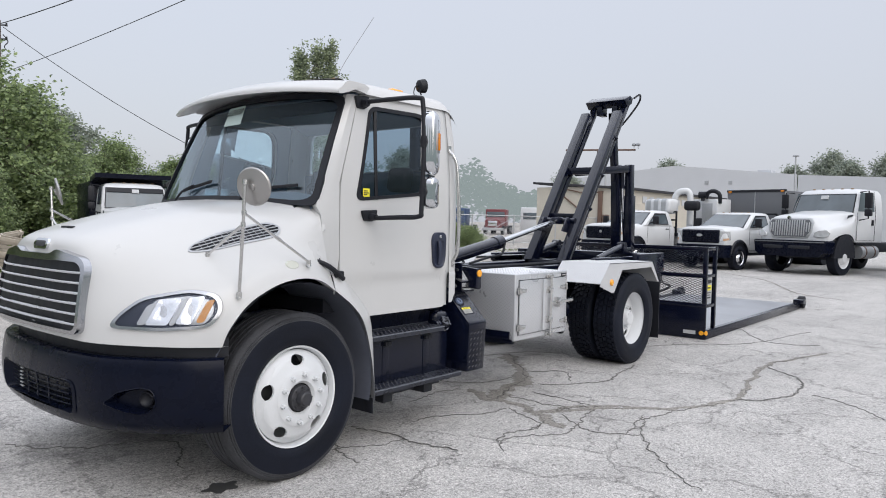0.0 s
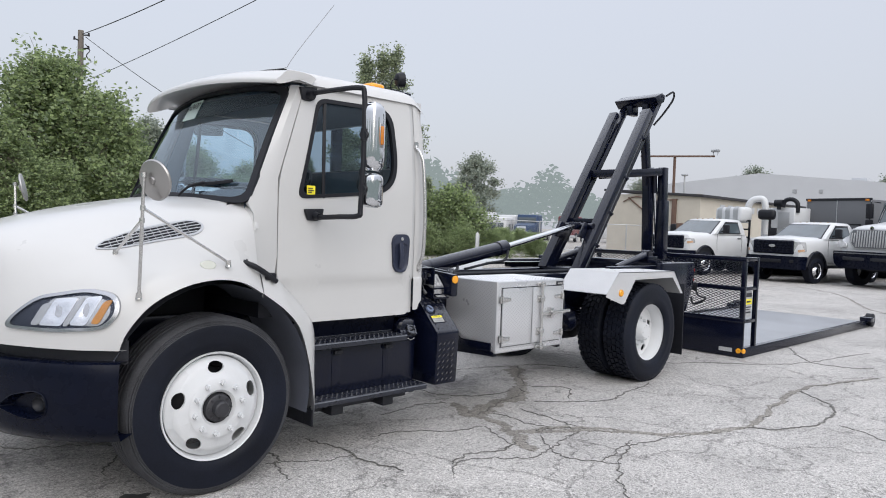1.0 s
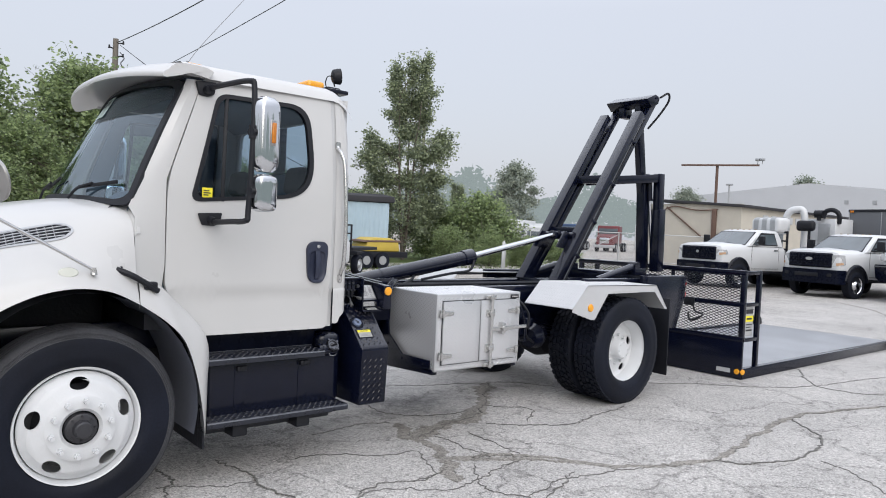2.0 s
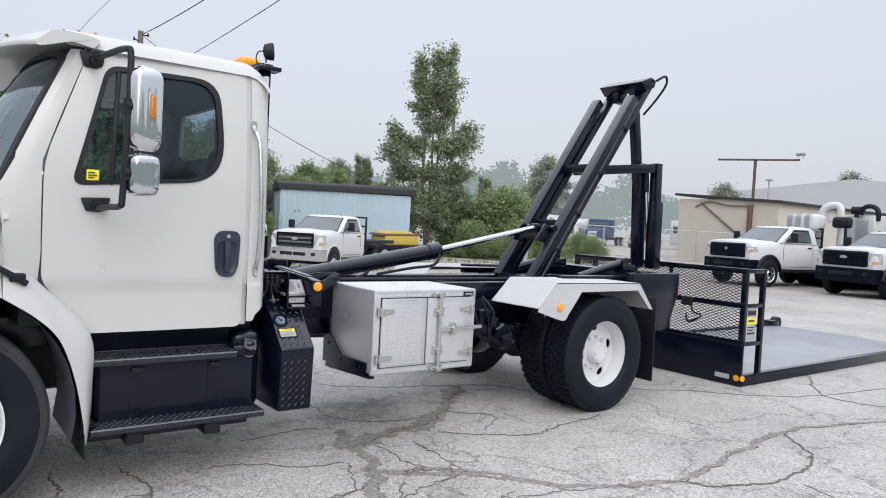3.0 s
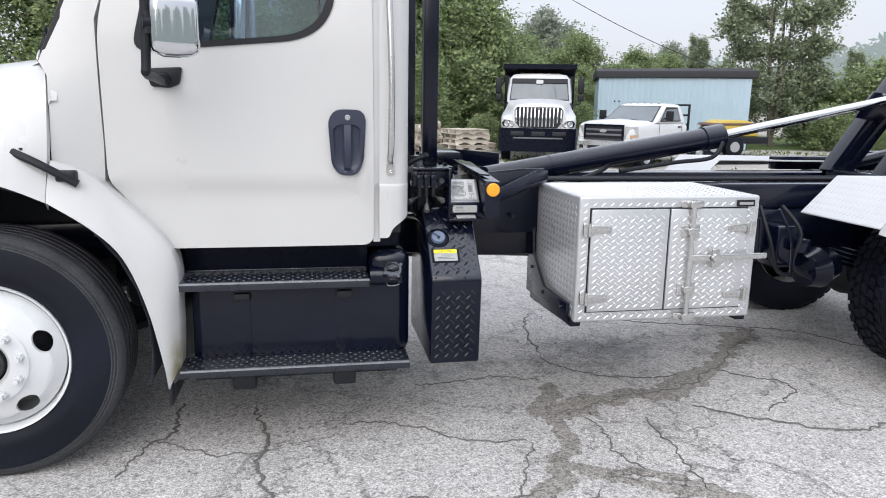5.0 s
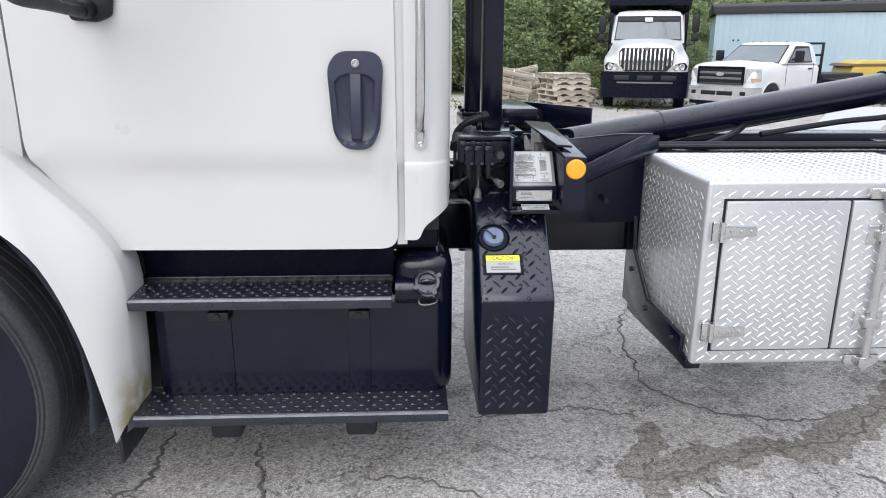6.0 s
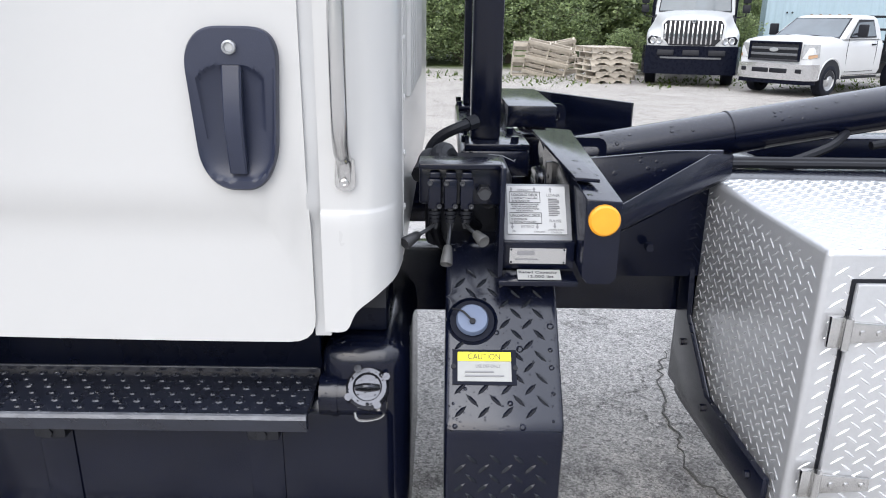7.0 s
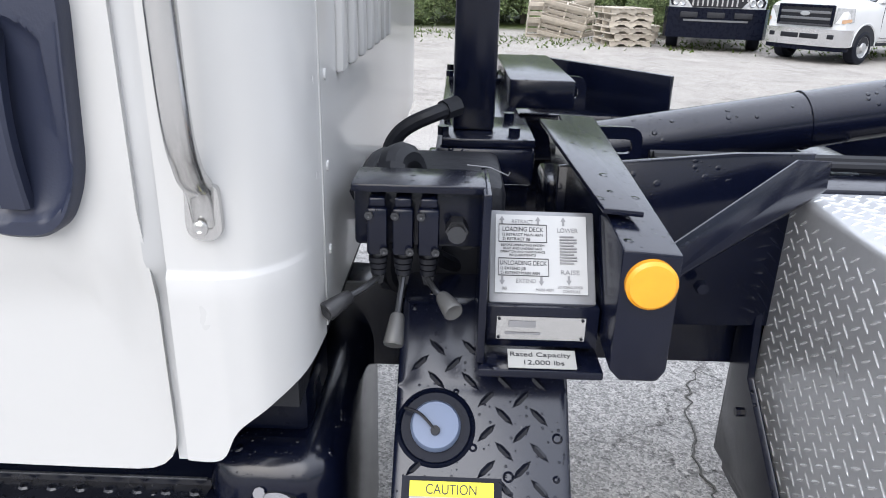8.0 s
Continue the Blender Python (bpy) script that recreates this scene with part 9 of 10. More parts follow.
        surf(bm, [[(x, y, z) for x, y in ((0.16, -1.08), (0.0, -0.6), (-0.02, 0), (0.0, 0.6), (0.16, 1.08))] for z in (0.66, 0.70)], (0.05, 0, 0))
        part("bumper_lip", bm, GREYBOX, root)
        for y in (-0.62, 0.0, 0.62):
            bm = nb()
            box(bm, -0.02, 0.05, y - 0.20, y + 0.20, 0.74, 0.86, 0.01)
            part("bumper_slot", bm, UNDER, root)
    gr = part("grille", nb(), CHROME, root)
    bm = nb()
    gk, gz = (1.12, 0.05) if body == "dump" else (1.0, 0.10)
    lo = lift * 1.2
    prism(bm, [(0.19, -0.54 * gk, 0.92 + lo), (0.19, 0.54 * gk, 0.92 + lo), (0.20, 0.68 * gk, 1.10 + lo), (0.22, 0.70 * gk, 1.40 + gz), (0.24, 0.62 * gk, 1.52 + gz), (0.24, -0.62 * gk, 1.52 + gz), (0.22, -0.70 * gk, 1.40 + gz), (0.20, -0.68 * gk, 1.10 + lo)], (0.12, 0, 0), 0.012)
    part("grille_frame", bm, WHITE2 if body == "dump" else SILVERBAR, gr)
    bm = nb()
    prism(bm, [(0.175, -0.50 * gk, 0.96 + lo), (0.175, 0.50 * gk, 0.96 + lo), (0.185, 0.63 * gk, 1.12 + lo), (0.205, 0.65 * gk, 1.39 + gz), (0.225, 0.58 * gk, 1.48 + gz), (0.225, -0.58 * gk, 1.48 + gz), (0.205, -0.65 * gk, 1.39 + gz), (0.185, -0.63 * gk, 1.12 + lo)], (0.03, 0, 0))
    part("grille_backing", bm, TRIM if body == "dump" else GREYBOX, gr)
    nbar = 13 if body == "dump" else 17
    for k in range(nbar):
        y = gk * (-0.60 + 1.20 * k / (nbar - 1))
        bm = nb()
        beam(bm, (0.172, y, lo + (0.985 if abs(y) < 0.5 * gk else 1.10)), (0.212, y, (1.465 if abs(y) < 0.52 * gk else 1.40) + gz), 0.040 if body == "dump" else 0.032, 0.03, 0.006, (1, 0, 0))
        part("grille_bar", bm, CHROME if body == "dump" else SILVERBAR, gr)
    bm = nb()
    lathe(bm, [(0, 0.06), (0.02, 0.055), (0.025, 0)], (0.165, 0, 1.52 + lift), (-1, 0, 0), 16)
    part("badge", bm, CHROME, gr)
    bm = nb()
    pl_ = [(0.35, -1.20), (0.12, -1.12), (0.02, -0.6), (0.0, 0), (0.02, 0.6), (0.12, 1.12), (0.35, 1.20)]
    surf(bm, [[(x, y * ky, z) for x, y in pl_] for z, ky in zip((0.95, 0.92, 0.46, 0.30) if body == "dump" else (0.985, 0.95, 0.64, 0.52), (1, 1, 1, 1) if body == "dump" else (0.97, 0.99, 0.95, 0.82))], (0.2, 0, 0))
    part("bumper", bm, BLACKM, root)
    if body != "dump":
        for y in (-0.40, 0.40):
            bm = nb()
            box(bm, 0.0, 0.06, y - 0.33, y + 0.33, 0.74, 0.84, 0.02)
            part("bumper_slot", bm, UNDER, root)
        bm = nb()
        surf(bm, [[(x - 0.012, y * 0.98, z) for x, y in pl_] for z in (0.955, 0.925)], (0.02, 0, 0))
        part("bumper_lip", bm, GREYBOX, root)
    for s in (-1, 1):
        # wheel arch, headlamp and hood vent
        bm = nb()
        prism(bm, [(1.17 - 0.57 * math.cos(math.pi * k / 14), 1.06 * s, 0.50 + (0.57 + lift) * math.sin(math.pi * k / 14)) for k in range(15)], (0, 0.085 * s, 0))
        part("wheel_arch", bm, UNDER, root)
        hl_ = part("headlamp", nb(), CHROME, root)
        bm = nb()
        prism(bm, [(0.255, 0.70 * s, 0.98 + lift), (0.29, 0.86 * s, 0.96 + lift), (0.40, 1.05 * s, 0.98 + lift), (0.45, 1.09 * s, 1.08 + lift), (0.36, 1.01 * s, 1.17 + lift), (0.27, 0.84 * s, 1.15 + lift), (0.255, 0.72 * s, 1.09 + lift)], (-0.035, 0.02 * s, 0.01) if body == "dump" else (-0.075, 0.05 * s, 0.01), 0.012)
        part("housing", bm, TRIM if body == "dump" else LAMPGLASS, hl_)
        if body == "dump":
            for ly, lx, lr in ((0.79, 0.235, 0.085), (0.95, 0.295, 0.082)):
                bm = nb()
                lathe(bm, [(0.0, lr), (0.02, lr), (0.03, lr * 0.85), (0.018, lr * 0.6), (0.01, 0.0)], (lx, ly * s, 1.065), (-0.85, 0.45 * s, 0), 20)
                part("lens", bm, LAMPGLASS, hl_)
        bm = nb()
        prism(bm, [(1.42, 1.03 * s, 1.52 + lift), (1.78, 0.985 * s, 1.62 + lift * 0.7), (1.80, 0.98 * s, 1.66 + lift * 0.7), (1.50, 1.0 * s, 1.60 + lift)], (0, 0.03 * s, 0.02))
        part("hood_vent", bm, TRIM, root)
        road_wheel(root, 1.17, 1.12 * s, 0.50, 0.28, WHITE2, s)
        road_wheel(root, 5.6, 1.18 * s, 0.50, 0.55, WHITE2, s)
        bm = nb()
        pane(bm, [(2.02, 1.03 * s, 1.86), (2.95, 1.03 * s, 1.86), (2.95, 0.975 * s, 2.42), (2.22, 0.975 * s, 2.42)], -0.012 * s)
        part("side_window", bm, DARKGLASS, root)
        bm = nb()
        tube(bm, [(1.98, 1.04 * s, 1.82), (1.98, 1.03 * s, 1.0), (3.0, 1.03 * s, 1.0), (3.02, 1.045 * s, 1.8), (2.99, 0.98 * s, 2.46)], 0.006, 5)
        part("door_gap", bm, TRIM, root)
        bm = nb()
        box(bm, 2.80, 2.92, min(1.03 * s, 1.06 * s), max(1.03 * s, 1.06 * s), 1.45, 1.62, 0.01)
        part("door_handle", bm, TRIM, root)
        mr_ = part("door_mirror", nb(), TRIM, root)
        bm = nb()
        box(bm, 1.98, 2.10, min(1.22 * s, 1.42 * s), max(1.22 * s, 1.42 * s), 1.95, 2.40, 0.03)
        box(bm, 1.98, 2.10, min(1.22 * s, 1.42 * s), max(1.22 * s, 1.42 * s), 1.72, 1.92, 0.03)
        part("mirror_head", bm, TRIM, mr_)
        bm = nb()
        tube(bm, [(2.10, 1.03 * s, 2.42), (2.06, 1.30 * s, 2.45), (2.04, 1.32 * s, 1.65), (2.10, 1.03 * s, 1.60)], 0.02, 8)
        part("mirror_arm", bm, TRIM, mr_)
        bm = nb()
        cyl(bm, (2.25, 0.90 * s, 0.66), (3.2, 0.90 * s, 0.66), 0.20, None, 20)
        tk_ = part("fuel_tank", bm, GALV, root)
        for x in (2.45, 2.95):
            bm = nb()
            cyl(bm, (x, 0.90 * s, 0.66), (x + 0.06, 0.90 * s, 0.66), 0.207, None, 20)
            part("tank_strap", bm, RUST, tk_)
        bm = nb()
        box(bm, 2.0, 3.3, min(0.72 * s, 1.02 * s), max(0.72 * s, 1.02 * s), 0.88, 0.95, 0.01)
        part("cab_step", bm, UNDER, root)
    bm = nb()
    box(bm, 0.3, 8.2, -0.45, 0.45, 0.62, 0.92, 0.02)
    cyl(bm, (1.17, -0.9, 0.5), (1.17, 0.9, 0.5), 0.08, None, 10)
    box(bm, 0.5, 1.8, -0.45, 0.45, 0.45, 0.85, 0.1)
    part("chassis", bm, UNDER, root)
    for k in range(5):
        bm = nb()
        box(bm, 2.42, 2.50, -0.6 + 0.3 * k - 0.035, -0.6 + 0.3 * k + 0.035, 2.53, 2.562, 0.01)
        part("roof_lamp", bm, ROOFLAMP, root)
    if body == "dump":
        bm = nb()
        box(bm, 3.75, 8.0, -1.20, 1.20, 1.05, 2.62, 0.03)
        prism(bm, [(3.75, -1.18, 2.58), (3.75, 1.18, 2.58), (2.3, 1.18, 2.68), (2.3, -1.18, 2.68)], (0, 0, 0.14))
        dbd = part("dump_body", bm, BLACKM, root, "dark dump body with cab guard")
    return root


def park(root, x, y, heading, k=1.0, tall=1.0):
    """Stands a vehicle with its nose at (x, y), facing heading degrees."""
    root.matrix_basis = Matrix.Translation((x, y, ground_z(x, y))) @ pose(0, 0, 0, 0, 0, heading - 180) @ Matrix.Diagonal((k, k, k * tall, 1))
    return root


GRP = "vehicles parked in the yard"
ram = park(pickup("white chassis-cab pickup with black bumper and arches", "ram", GRP), 25.60, 13.22, 168, 1.05)
ford = park(pickup("white heavy pickup with black grille and arches", "ford", GRP), 25.62, 9.30, 167, 1.02)
f250 = park(pickup("white older pickup with chrome bumper and rack", "f250", GRP), 11.30, 17.75, 214, 0.85)
tr1 = park(heavy("white bonneted truck with silver fuel tanks", GRP, "none"), 25.8, 6.42, 162, 1.13, 1.03)
tr2 = park(heavy("white bonneted truck with chrome grille", GRP, "none"), 26.0, 2.45, 161, 1.13)
tr3 = park(heavy("white bonneted dump truck with black body", GRP, "dump"), 10.15, 19.4, 252, 0.92, 1.07)

# grey box trailer behind the bonneted trucks
bt = thing("box_trailer", (32, 9, 0.0), "dark grey box trailer parked behind the trucks", "trailer", GRP)
M_ = Matrix.Translation((30.5, 9.88, 0)) @ pose(0, 0, 0, 0, 0, -13)
bm = nb()
box(bm, 0, 6.5, -2.45, 0, 1.0, 3.02, 0.04, 2, M_)
part("box_body", bm, GREYBOX, bt)
for y in (0.0, -1.2, -2.45):
    bm = nb()
    box(bm, -0.015, 0.02, y - 0.012, y + 0.012, 1.0, 3.05, 0.004, 2, M_)
    part("corner_post", bm, GALV, bt)
bm = nb()
box(bm, -0.03, 0.03, -2.48, 0.03, 2.98, 3.07, 0.01, 2, M_)
part("top_rail", bm, UNDER, bt)
for y in (-0.12, -2.33):
    bm = nb()
    box(bm, -0.05, -0.03, y - 0.07, y + 0.07, 2.95, 3.03, 0.008, 2, M_)
    part("marker_lamp", bm, DARKAMBER, bt)
bm = nb()
box(bm, 0.3, 6.3, -1.7, -0.7, 0.6, 1.0, 0.02, 2, M_)
part("trailer_frame", bm, UNDER, bt)
for x in (3.6, 4.6):
    bm = nb()
    cyl(bm, M_ @ Vector((x, -2.4, 0.42)), M_ @ Vector((x, -0.05, 0.42)), 0.42, None, 20)
    part("wheel_pair", bm, RUBBER, bt)

# vacuum equipment behind the pickup
vac = thing("vacuum_unit", (32, 14, 0.1), "white vacuum excavator tank with hoses and cabinet", "vacuum truck")
bm = nb()
box(bm, -0.32, 0.32, -0.72, 0.72, 0, 0.62, 0.16, 4, Matrix.Translation((29.2, 12.2, 2.05)) @ pose(0, 0, 0, 0, 0, -22))
part("tank", bm, WHITE2, vac)
for k in (-0.42, 0.0, 0.42):
    bm = nb()
    box(bm, -0.328, 0.328, k - 0.025, k + 0.025, -0.01, 0.628, 0.15, 4, Matrix.Translation((29.2, 12.2, 2.05)) @ pose(0, 0, 0, 0, 0, -22))
    part("tank_strap", bm, GALV, vac)
bm = nb()
box(bm, -0.4, 3.0, -0.75, 0.75, 1.45, 2.68, 0.03, 2, Matrix.Translation((30.2, 10.6, 0)) @ pose(0, 0, 0, 0, 0, -18))
part("cabinet", bm, WHITE2, vac)
bm = nb()
box(bm, -0.43, -0.40, -0.55, -0.05, 1.6, 2.5, 0.01, 2, Matrix.Translation((30.2, 10.6, 0)) @ pose(0, 0, 0, 0, 0, -18))
part("louvre_door", bm, GALV, vac)
bm = nb()
tube(bm, [(29.4, 11.75, 2.3), (29.35, 11.65, 2.8), (29.4, 11.4, 3.0), (29.5, 11.1, 2.85), (29.5, 11.05, 1.6)], 0.13, 14, 6)
part("white_duct", bm, WHITE2, vac)
bm = nb()
tube(bm, [(29.7, 10.5, 2.7), (29.7, 10.4, 2.95), (29.7, 10.15, 3.0), (29.7, 9.95, 2.85), (29.75, 9.95, 2.5)], 0.085, 12, 6)
part("black_hose", bm, TRIM, vac)
bm = nb()
box(bm, 28.9, 29.2, 10.5, 11.15, 2.18, 2.58, 0.12, 3)
part("float_drum", bm, TRIM, vac)
bm = nb()
cyl(bm, (29.05, 10.7, 1.0), (29.05, 10.7, 2.2), 0.05, None, 10)
part("drum_post", bm, TRIM, vac)
bm = nb()
cyl(bm, (29.6, 10.75, 2.85), (29.6, 10.45, 2.85), 0.14, None, 14)
cyl(bm, (29.6, 10.6, 2.6), (29.6, 10.6, 2.9), 0.08, None, 12)
part("blower", bm, TRIM, vac)
bm = nb()
box(bm, 29.3, 33.5, 9.9, 13.2, 0.75, 1.45, 0.04)
part("utility_body", bm, WHITE2, vac)
bm = nb()
box(bm, 29.0, 34.0, 10.2, 13.0, 0.45, 0.75, 0.02)
for x in (31.0, 32.6):
    cyl(bm, (x, 10.0, 0.42), (x, 13.1, 0.42), 0.42, None, 20)
part("trailer_frame", bm, UNDER, vac)

# yellow spreader on a dark flat trailer
sprd = thing("spreader_trailer", (18.4, 22.4, ground_z(18, 22.4)), "yellow covered hopper on a dark flat trailer", "trailer")
gz_ = ground_z(18, 22.4)
bm = nb()
prism(bm, [(17.0, 22.0, gz_ + 0.66), (18.7, 22.0, gz_ + 0.66), (18.6, 22.0, gz_ + 1.08), (18.2, 22.0, gz_ + 1.2), (17.4, 22.0, gz_ + 1.2), (17.1, 22.0, gz_ + 1.05)], (0.3, 1.5, 0), 0.08)
part("hopper", bm, YELPAINT, sprd)
bm = nb()
prism(bm, [(16.95, 21.97, gz_ + 1.02), (18.72, 21.97, gz_ + 1.04), (18.65, 21.97, gz_ + 1.12), (17.05, 21.97, gz_ + 1.10)], (0.3, 1.55, 0), 0.03)
part("cover_edge", bm, RUST, sprd)
bm = nb()
box(bm, 16.6, 19.0, 21.9, 23.7, gz_ + 0.44, gz_ + 0.66, 0.02)
part("trailer_bed", bm, TRIM, sprd)
for x in (17.0, 17.75):
    wh_ = part("wheel", nb(), RUBBER, sprd)
    bm = nb()
    cyl(bm, (x, 21.85, gz_ + 0.33), (x, 22.12, gz_ + 0.33), 0.33, None, 24)
    part("tyre", bm, RUBBER, wh_)
    bm = nb()
    cyl(bm, (x, 21.83, gz_ + 0.33), (x, 21.86, gz_ + 0.33), 0.17, None, 18)
    part("rim", bm, GALV, wh_)

# pallets
PALG = "stacked wooden pallets"


def pallet():
    """One pallet with its middle at the origin, resting on z = 0."""
    root = thing("pallet", (0, 0, 0), "weathered grey wooden pallet on the ground pile", "pallet", PALG)
    for k in range(7):
        bm = nb()
        y = -0.45 + 0.15 * k
        box(bm, -0.6, 0.6, y - 0.05, y + 0.05, 0.122, 0.142, 0.003)
        part("top_board", bm, WOOD, root, smooth=0)
    for y in (-0.45, 0, 0.45):
        bm = nb()
        box(bm, -0.6, 0.6, y - 0.05, y + 0.05, 0.0, 0.02, 0.003)
        part("bottom_board", bm, WOOD, root, smooth=0)
    for x in (-0.56, 0, 0.56):
        bm = nb()
        prism(bm, [(x, -0.5, 0.02), (x, -0.32, 0.02), (x, -0.28, 0.06), (x, -0.14, 0.06), (x, -0.1, 0.02), (x, 0.1, 0.02), (x, 0.14, 0.06), (x, 0.28, 0.06), (x, 0.32, 0.02), (x, 0.5, 0.02), (x, 0.5, 0.12), (x, -0.5, 0.12)], (0.04, 0, 0))
        part("stringer", bm, WOOD, root, smooth=0)
    return root


p0_ = pallet()
pz = ground_z(8.3, 20.1)
p0_.matrix_basis = pose(8.42, 20.75, pz, 0, 0, 100)
for k in range(1, 6):
    copy_thing(p0_, pose(8.42 + 0.05 * math.sin(k * 2.1), 20.75 + 0.04 * math.cos(k * 1.7), pz + 0.145 * k, 0, 0, 100 + 5 * math.sin(k * 1.3)))
for k, (x, y, tilt, rz) in enumerate(((7.15, 21.9, 62, 172), (6.85, 22.2, 70, 186), (7.45, 22.3, 68, 180))):
    copy_thing(p0_, pose(x, y, pz + 0.42, tilt, 12 * (k - 1), rz))
for k in range(3):
    copy_thing(p0_, pose(8.95, 21.9, pz + 0.145 * k, 0, 0, 85 + 4 * k))

# ---- sheds and warehouse ----
bs = thing("blue_shed", (17.6, 29.5, 0.1), "light blue corrugated steel shed with dark roof", "shed")
bm = nb()
rows = []
xs_ = [15.3 + 0.05 * i for i in range(106)]
surf(bm, [[(x, 27.0 + (0.025 if i % 4 in (0, 1) else 0.0), z) for i, x in enumerate(xs_)] for z in (0.05, 2.62)], (0, 0.05, 0))
part("front_wall", bm, BLUEWALL, bs, smooth=0)
bm = nb()
surf(bm, [[(15.3 + (0.025 if i % 4 in (0, 1) else 0.0), 27.05 + 0.06 * i, z) for i in range(90)] for z in (0.05, 2.62)], (0.05, 0, 0))
box(bm, 20.5, 20.6, 27.05, 32.4, 0.05, 2.62)
box(bm, 15.35, 20.6, 32.4, 32.5, 0.05, 2.62)
part("side_wall", bm, BLUEWALL, bs, smooth=0)
bm = nb()
prism(bm, [(15.2, 26.85, 2.60), (15.2, 32.7, 2.60), (15.2, 32.7, 2.85), (15.2, 29.7, 3.02), (15.2, 26.85, 2.84)], (5.6, 0, 0.06), 0.02)
part("roof", bm, DARKROOF, bs)
for x in (15.9, 16.05):
    bm = nb()
    cyl(bm, (x, 27.0, 1.75), (x, 26.97, 1.75), 0.03, None, 10)
    part("wall_hole", bm, TRIM, bs)
# the shed stands askew to the yard
bs.matrix_basis = Matrix.Translation((15.06, 27.05, 0)) @ pose(0, 0, 0, 0, 0, -20) @ Matrix.Diagonal((1.06, 0.62, 1.03, 1)) @ Matrix.Translation((-15.3, -27.0, 0)) @ bs.matrix_basis

tan = thing("tan_building", (46, 24, 0.3), "low tan block building with flat dark roof edge", "building")
bm = nb()
box(bm, 44.2, 44.5, 21.0, 27.85, -0.3, 4.12)
part("end_wall", bm, TANWALL, tan)
bm = nb()
box(bm, 44.5, 66.0, 21.0, 21.3, -0.3, 3.95)
part("long_wall", bm, TANWALL, tan)
bm = nb()
prism(bm, [(44.0, 28.1, 4.36), (44.0, 20.7, 3.88), (44.0, 20.7, 4.06), (44.0, 28.1, 4.52)], (22.5, 0, 0), 0.02)
part("roof", bm, DARKROOF, tan)
bm = nb()
box(bm, 49.0, 50.0, 20.94, 21.02, 1.5, 3.1, 0.02)
part("window", bm, DARKGLASS, tan)
bm = nb()
box(bm, 45.4, 46.4, 20.92, 21.02, 0.2, 2.6, 0.02)
part("door", bm, GREYWALL, tan)
for k in range(7):
    bm = nb()
    box(bm, 47.0 + 1.2 * k, 47.7 + 1.2 * k, 20.95, 21.0, 3.1, 3.55, 0.01)
    part("sign_bar", bm, GREYWALL, tan)
bm = nb()
tube(bm, [(44.15, 26.2, 3.9), (44.1, 23.6, 2.0)], 0.05, 8)
tube(bm, [(44.15, 26.6, 3.6), (44.1, 25.6, 3.95), (44.1, 24.0, 3.7), (44.1, 22.5, 3.75)], 0.04, 8, 4)
box(bm, 44.05, 44.2, 22.6, 22.9, 1.4, 3.8, 0.02)
box(bm, 44.0, 44.2, 22.1, 22.5, 1.7, 2.2, 0.03)
part("conduit", bm, RUST, tan)

tp = thing("sign_mast", (54.5, 28.4, 0.4), "rusty steel T-shaped mast with floodlights", "mast")
bm = nb()
cyl(bm, (54.3, 28.3, 0.1), (54.3, 28.3, 7.7), 0.11, None, 14)
part("mast", bm, RUST, tp)
bm = nb()
beam(bm, (52.9, 30.6, 7.75), (55.7, 25.6, 7.78), 0.15, 0.14, 0.02)
part("cross_arm", bm, RUST, tp)
for d in (0.0, 0.35):
    bm = nb()
    cyl(bm, (55.6 + 0.1 * d, 25.7 - d, 7.85), (55.6 + 0.1 * d, 25.7 - d, 8.15), 0.03, None, 6)
    box(bm, 55.45, 55.75, 25.55 - d, 25.85 - d, 8.1, 8.3, 0.03)
    part("floodlight", bm, GALV, tp)

wh = thing("warehouse", (95, 25, 0), "long pale grey steel-clad warehouse with low gable", "warehouse")
bm = nb()
prism(bm, [(80.0, 46.0, -0.5), (84.5, 33.8, -0.5), (89.0, 21.0, -0.5), (89.0, 21.0, 7.75), (84.5, 33.8, 8.85), (80.0, 46.0, 7.2)], (40, 14, 0))
part("gable_wall", bm, GREYWALL, wh, smooth=0)
bm = nb()
prism(bm, [(89.0, 20.9, -0.5), (93.5, -12, -0.5), (93.5, -12, 6.2), (89.0, 20.9, 7.7)], (40, 0, 0))
part("side_wall", bm, GREYWALL, wh, smooth=0)
for y in (30.0, 27.5, 16.0):
    bm = nb()
    xx = 89.0 - (y - 21.0) * 0.352
    box(bm, xx - 0.15, xx + 0.2, y, y + 1.4, 6.6, 7.0)
    part("wall_vent", bm, GALV, wh)
for x, y in ((88.5, 24.5), (95, 6)):
    bm = nb()
    box(bm, x + 3, x + 5, y, y + 1.6, 7.6, 8.6, 0.05)
    part("roof_unit", bm, GREYWALL, wh)
for (x, y, h, lab) in ((86.0, 20.5, 9.6, "slim lamp pole beside the warehouse"), (70, 35.5, 7.6, "slim lamp pole beside the warehouse")):
    bm = nb()
    cyl(bm, (x, y, 0), (x, y, h), 0.12, 0.08, 10)
    box(bm, x - 0.2, x + 0.2, y - 0.3, y + 0.3, h - 0.08, h + 0.1, 0.04)
    solid("street_lamp", bm, GALV, lab, "street lamp", loc=(x, y, ground_z(x, y)))

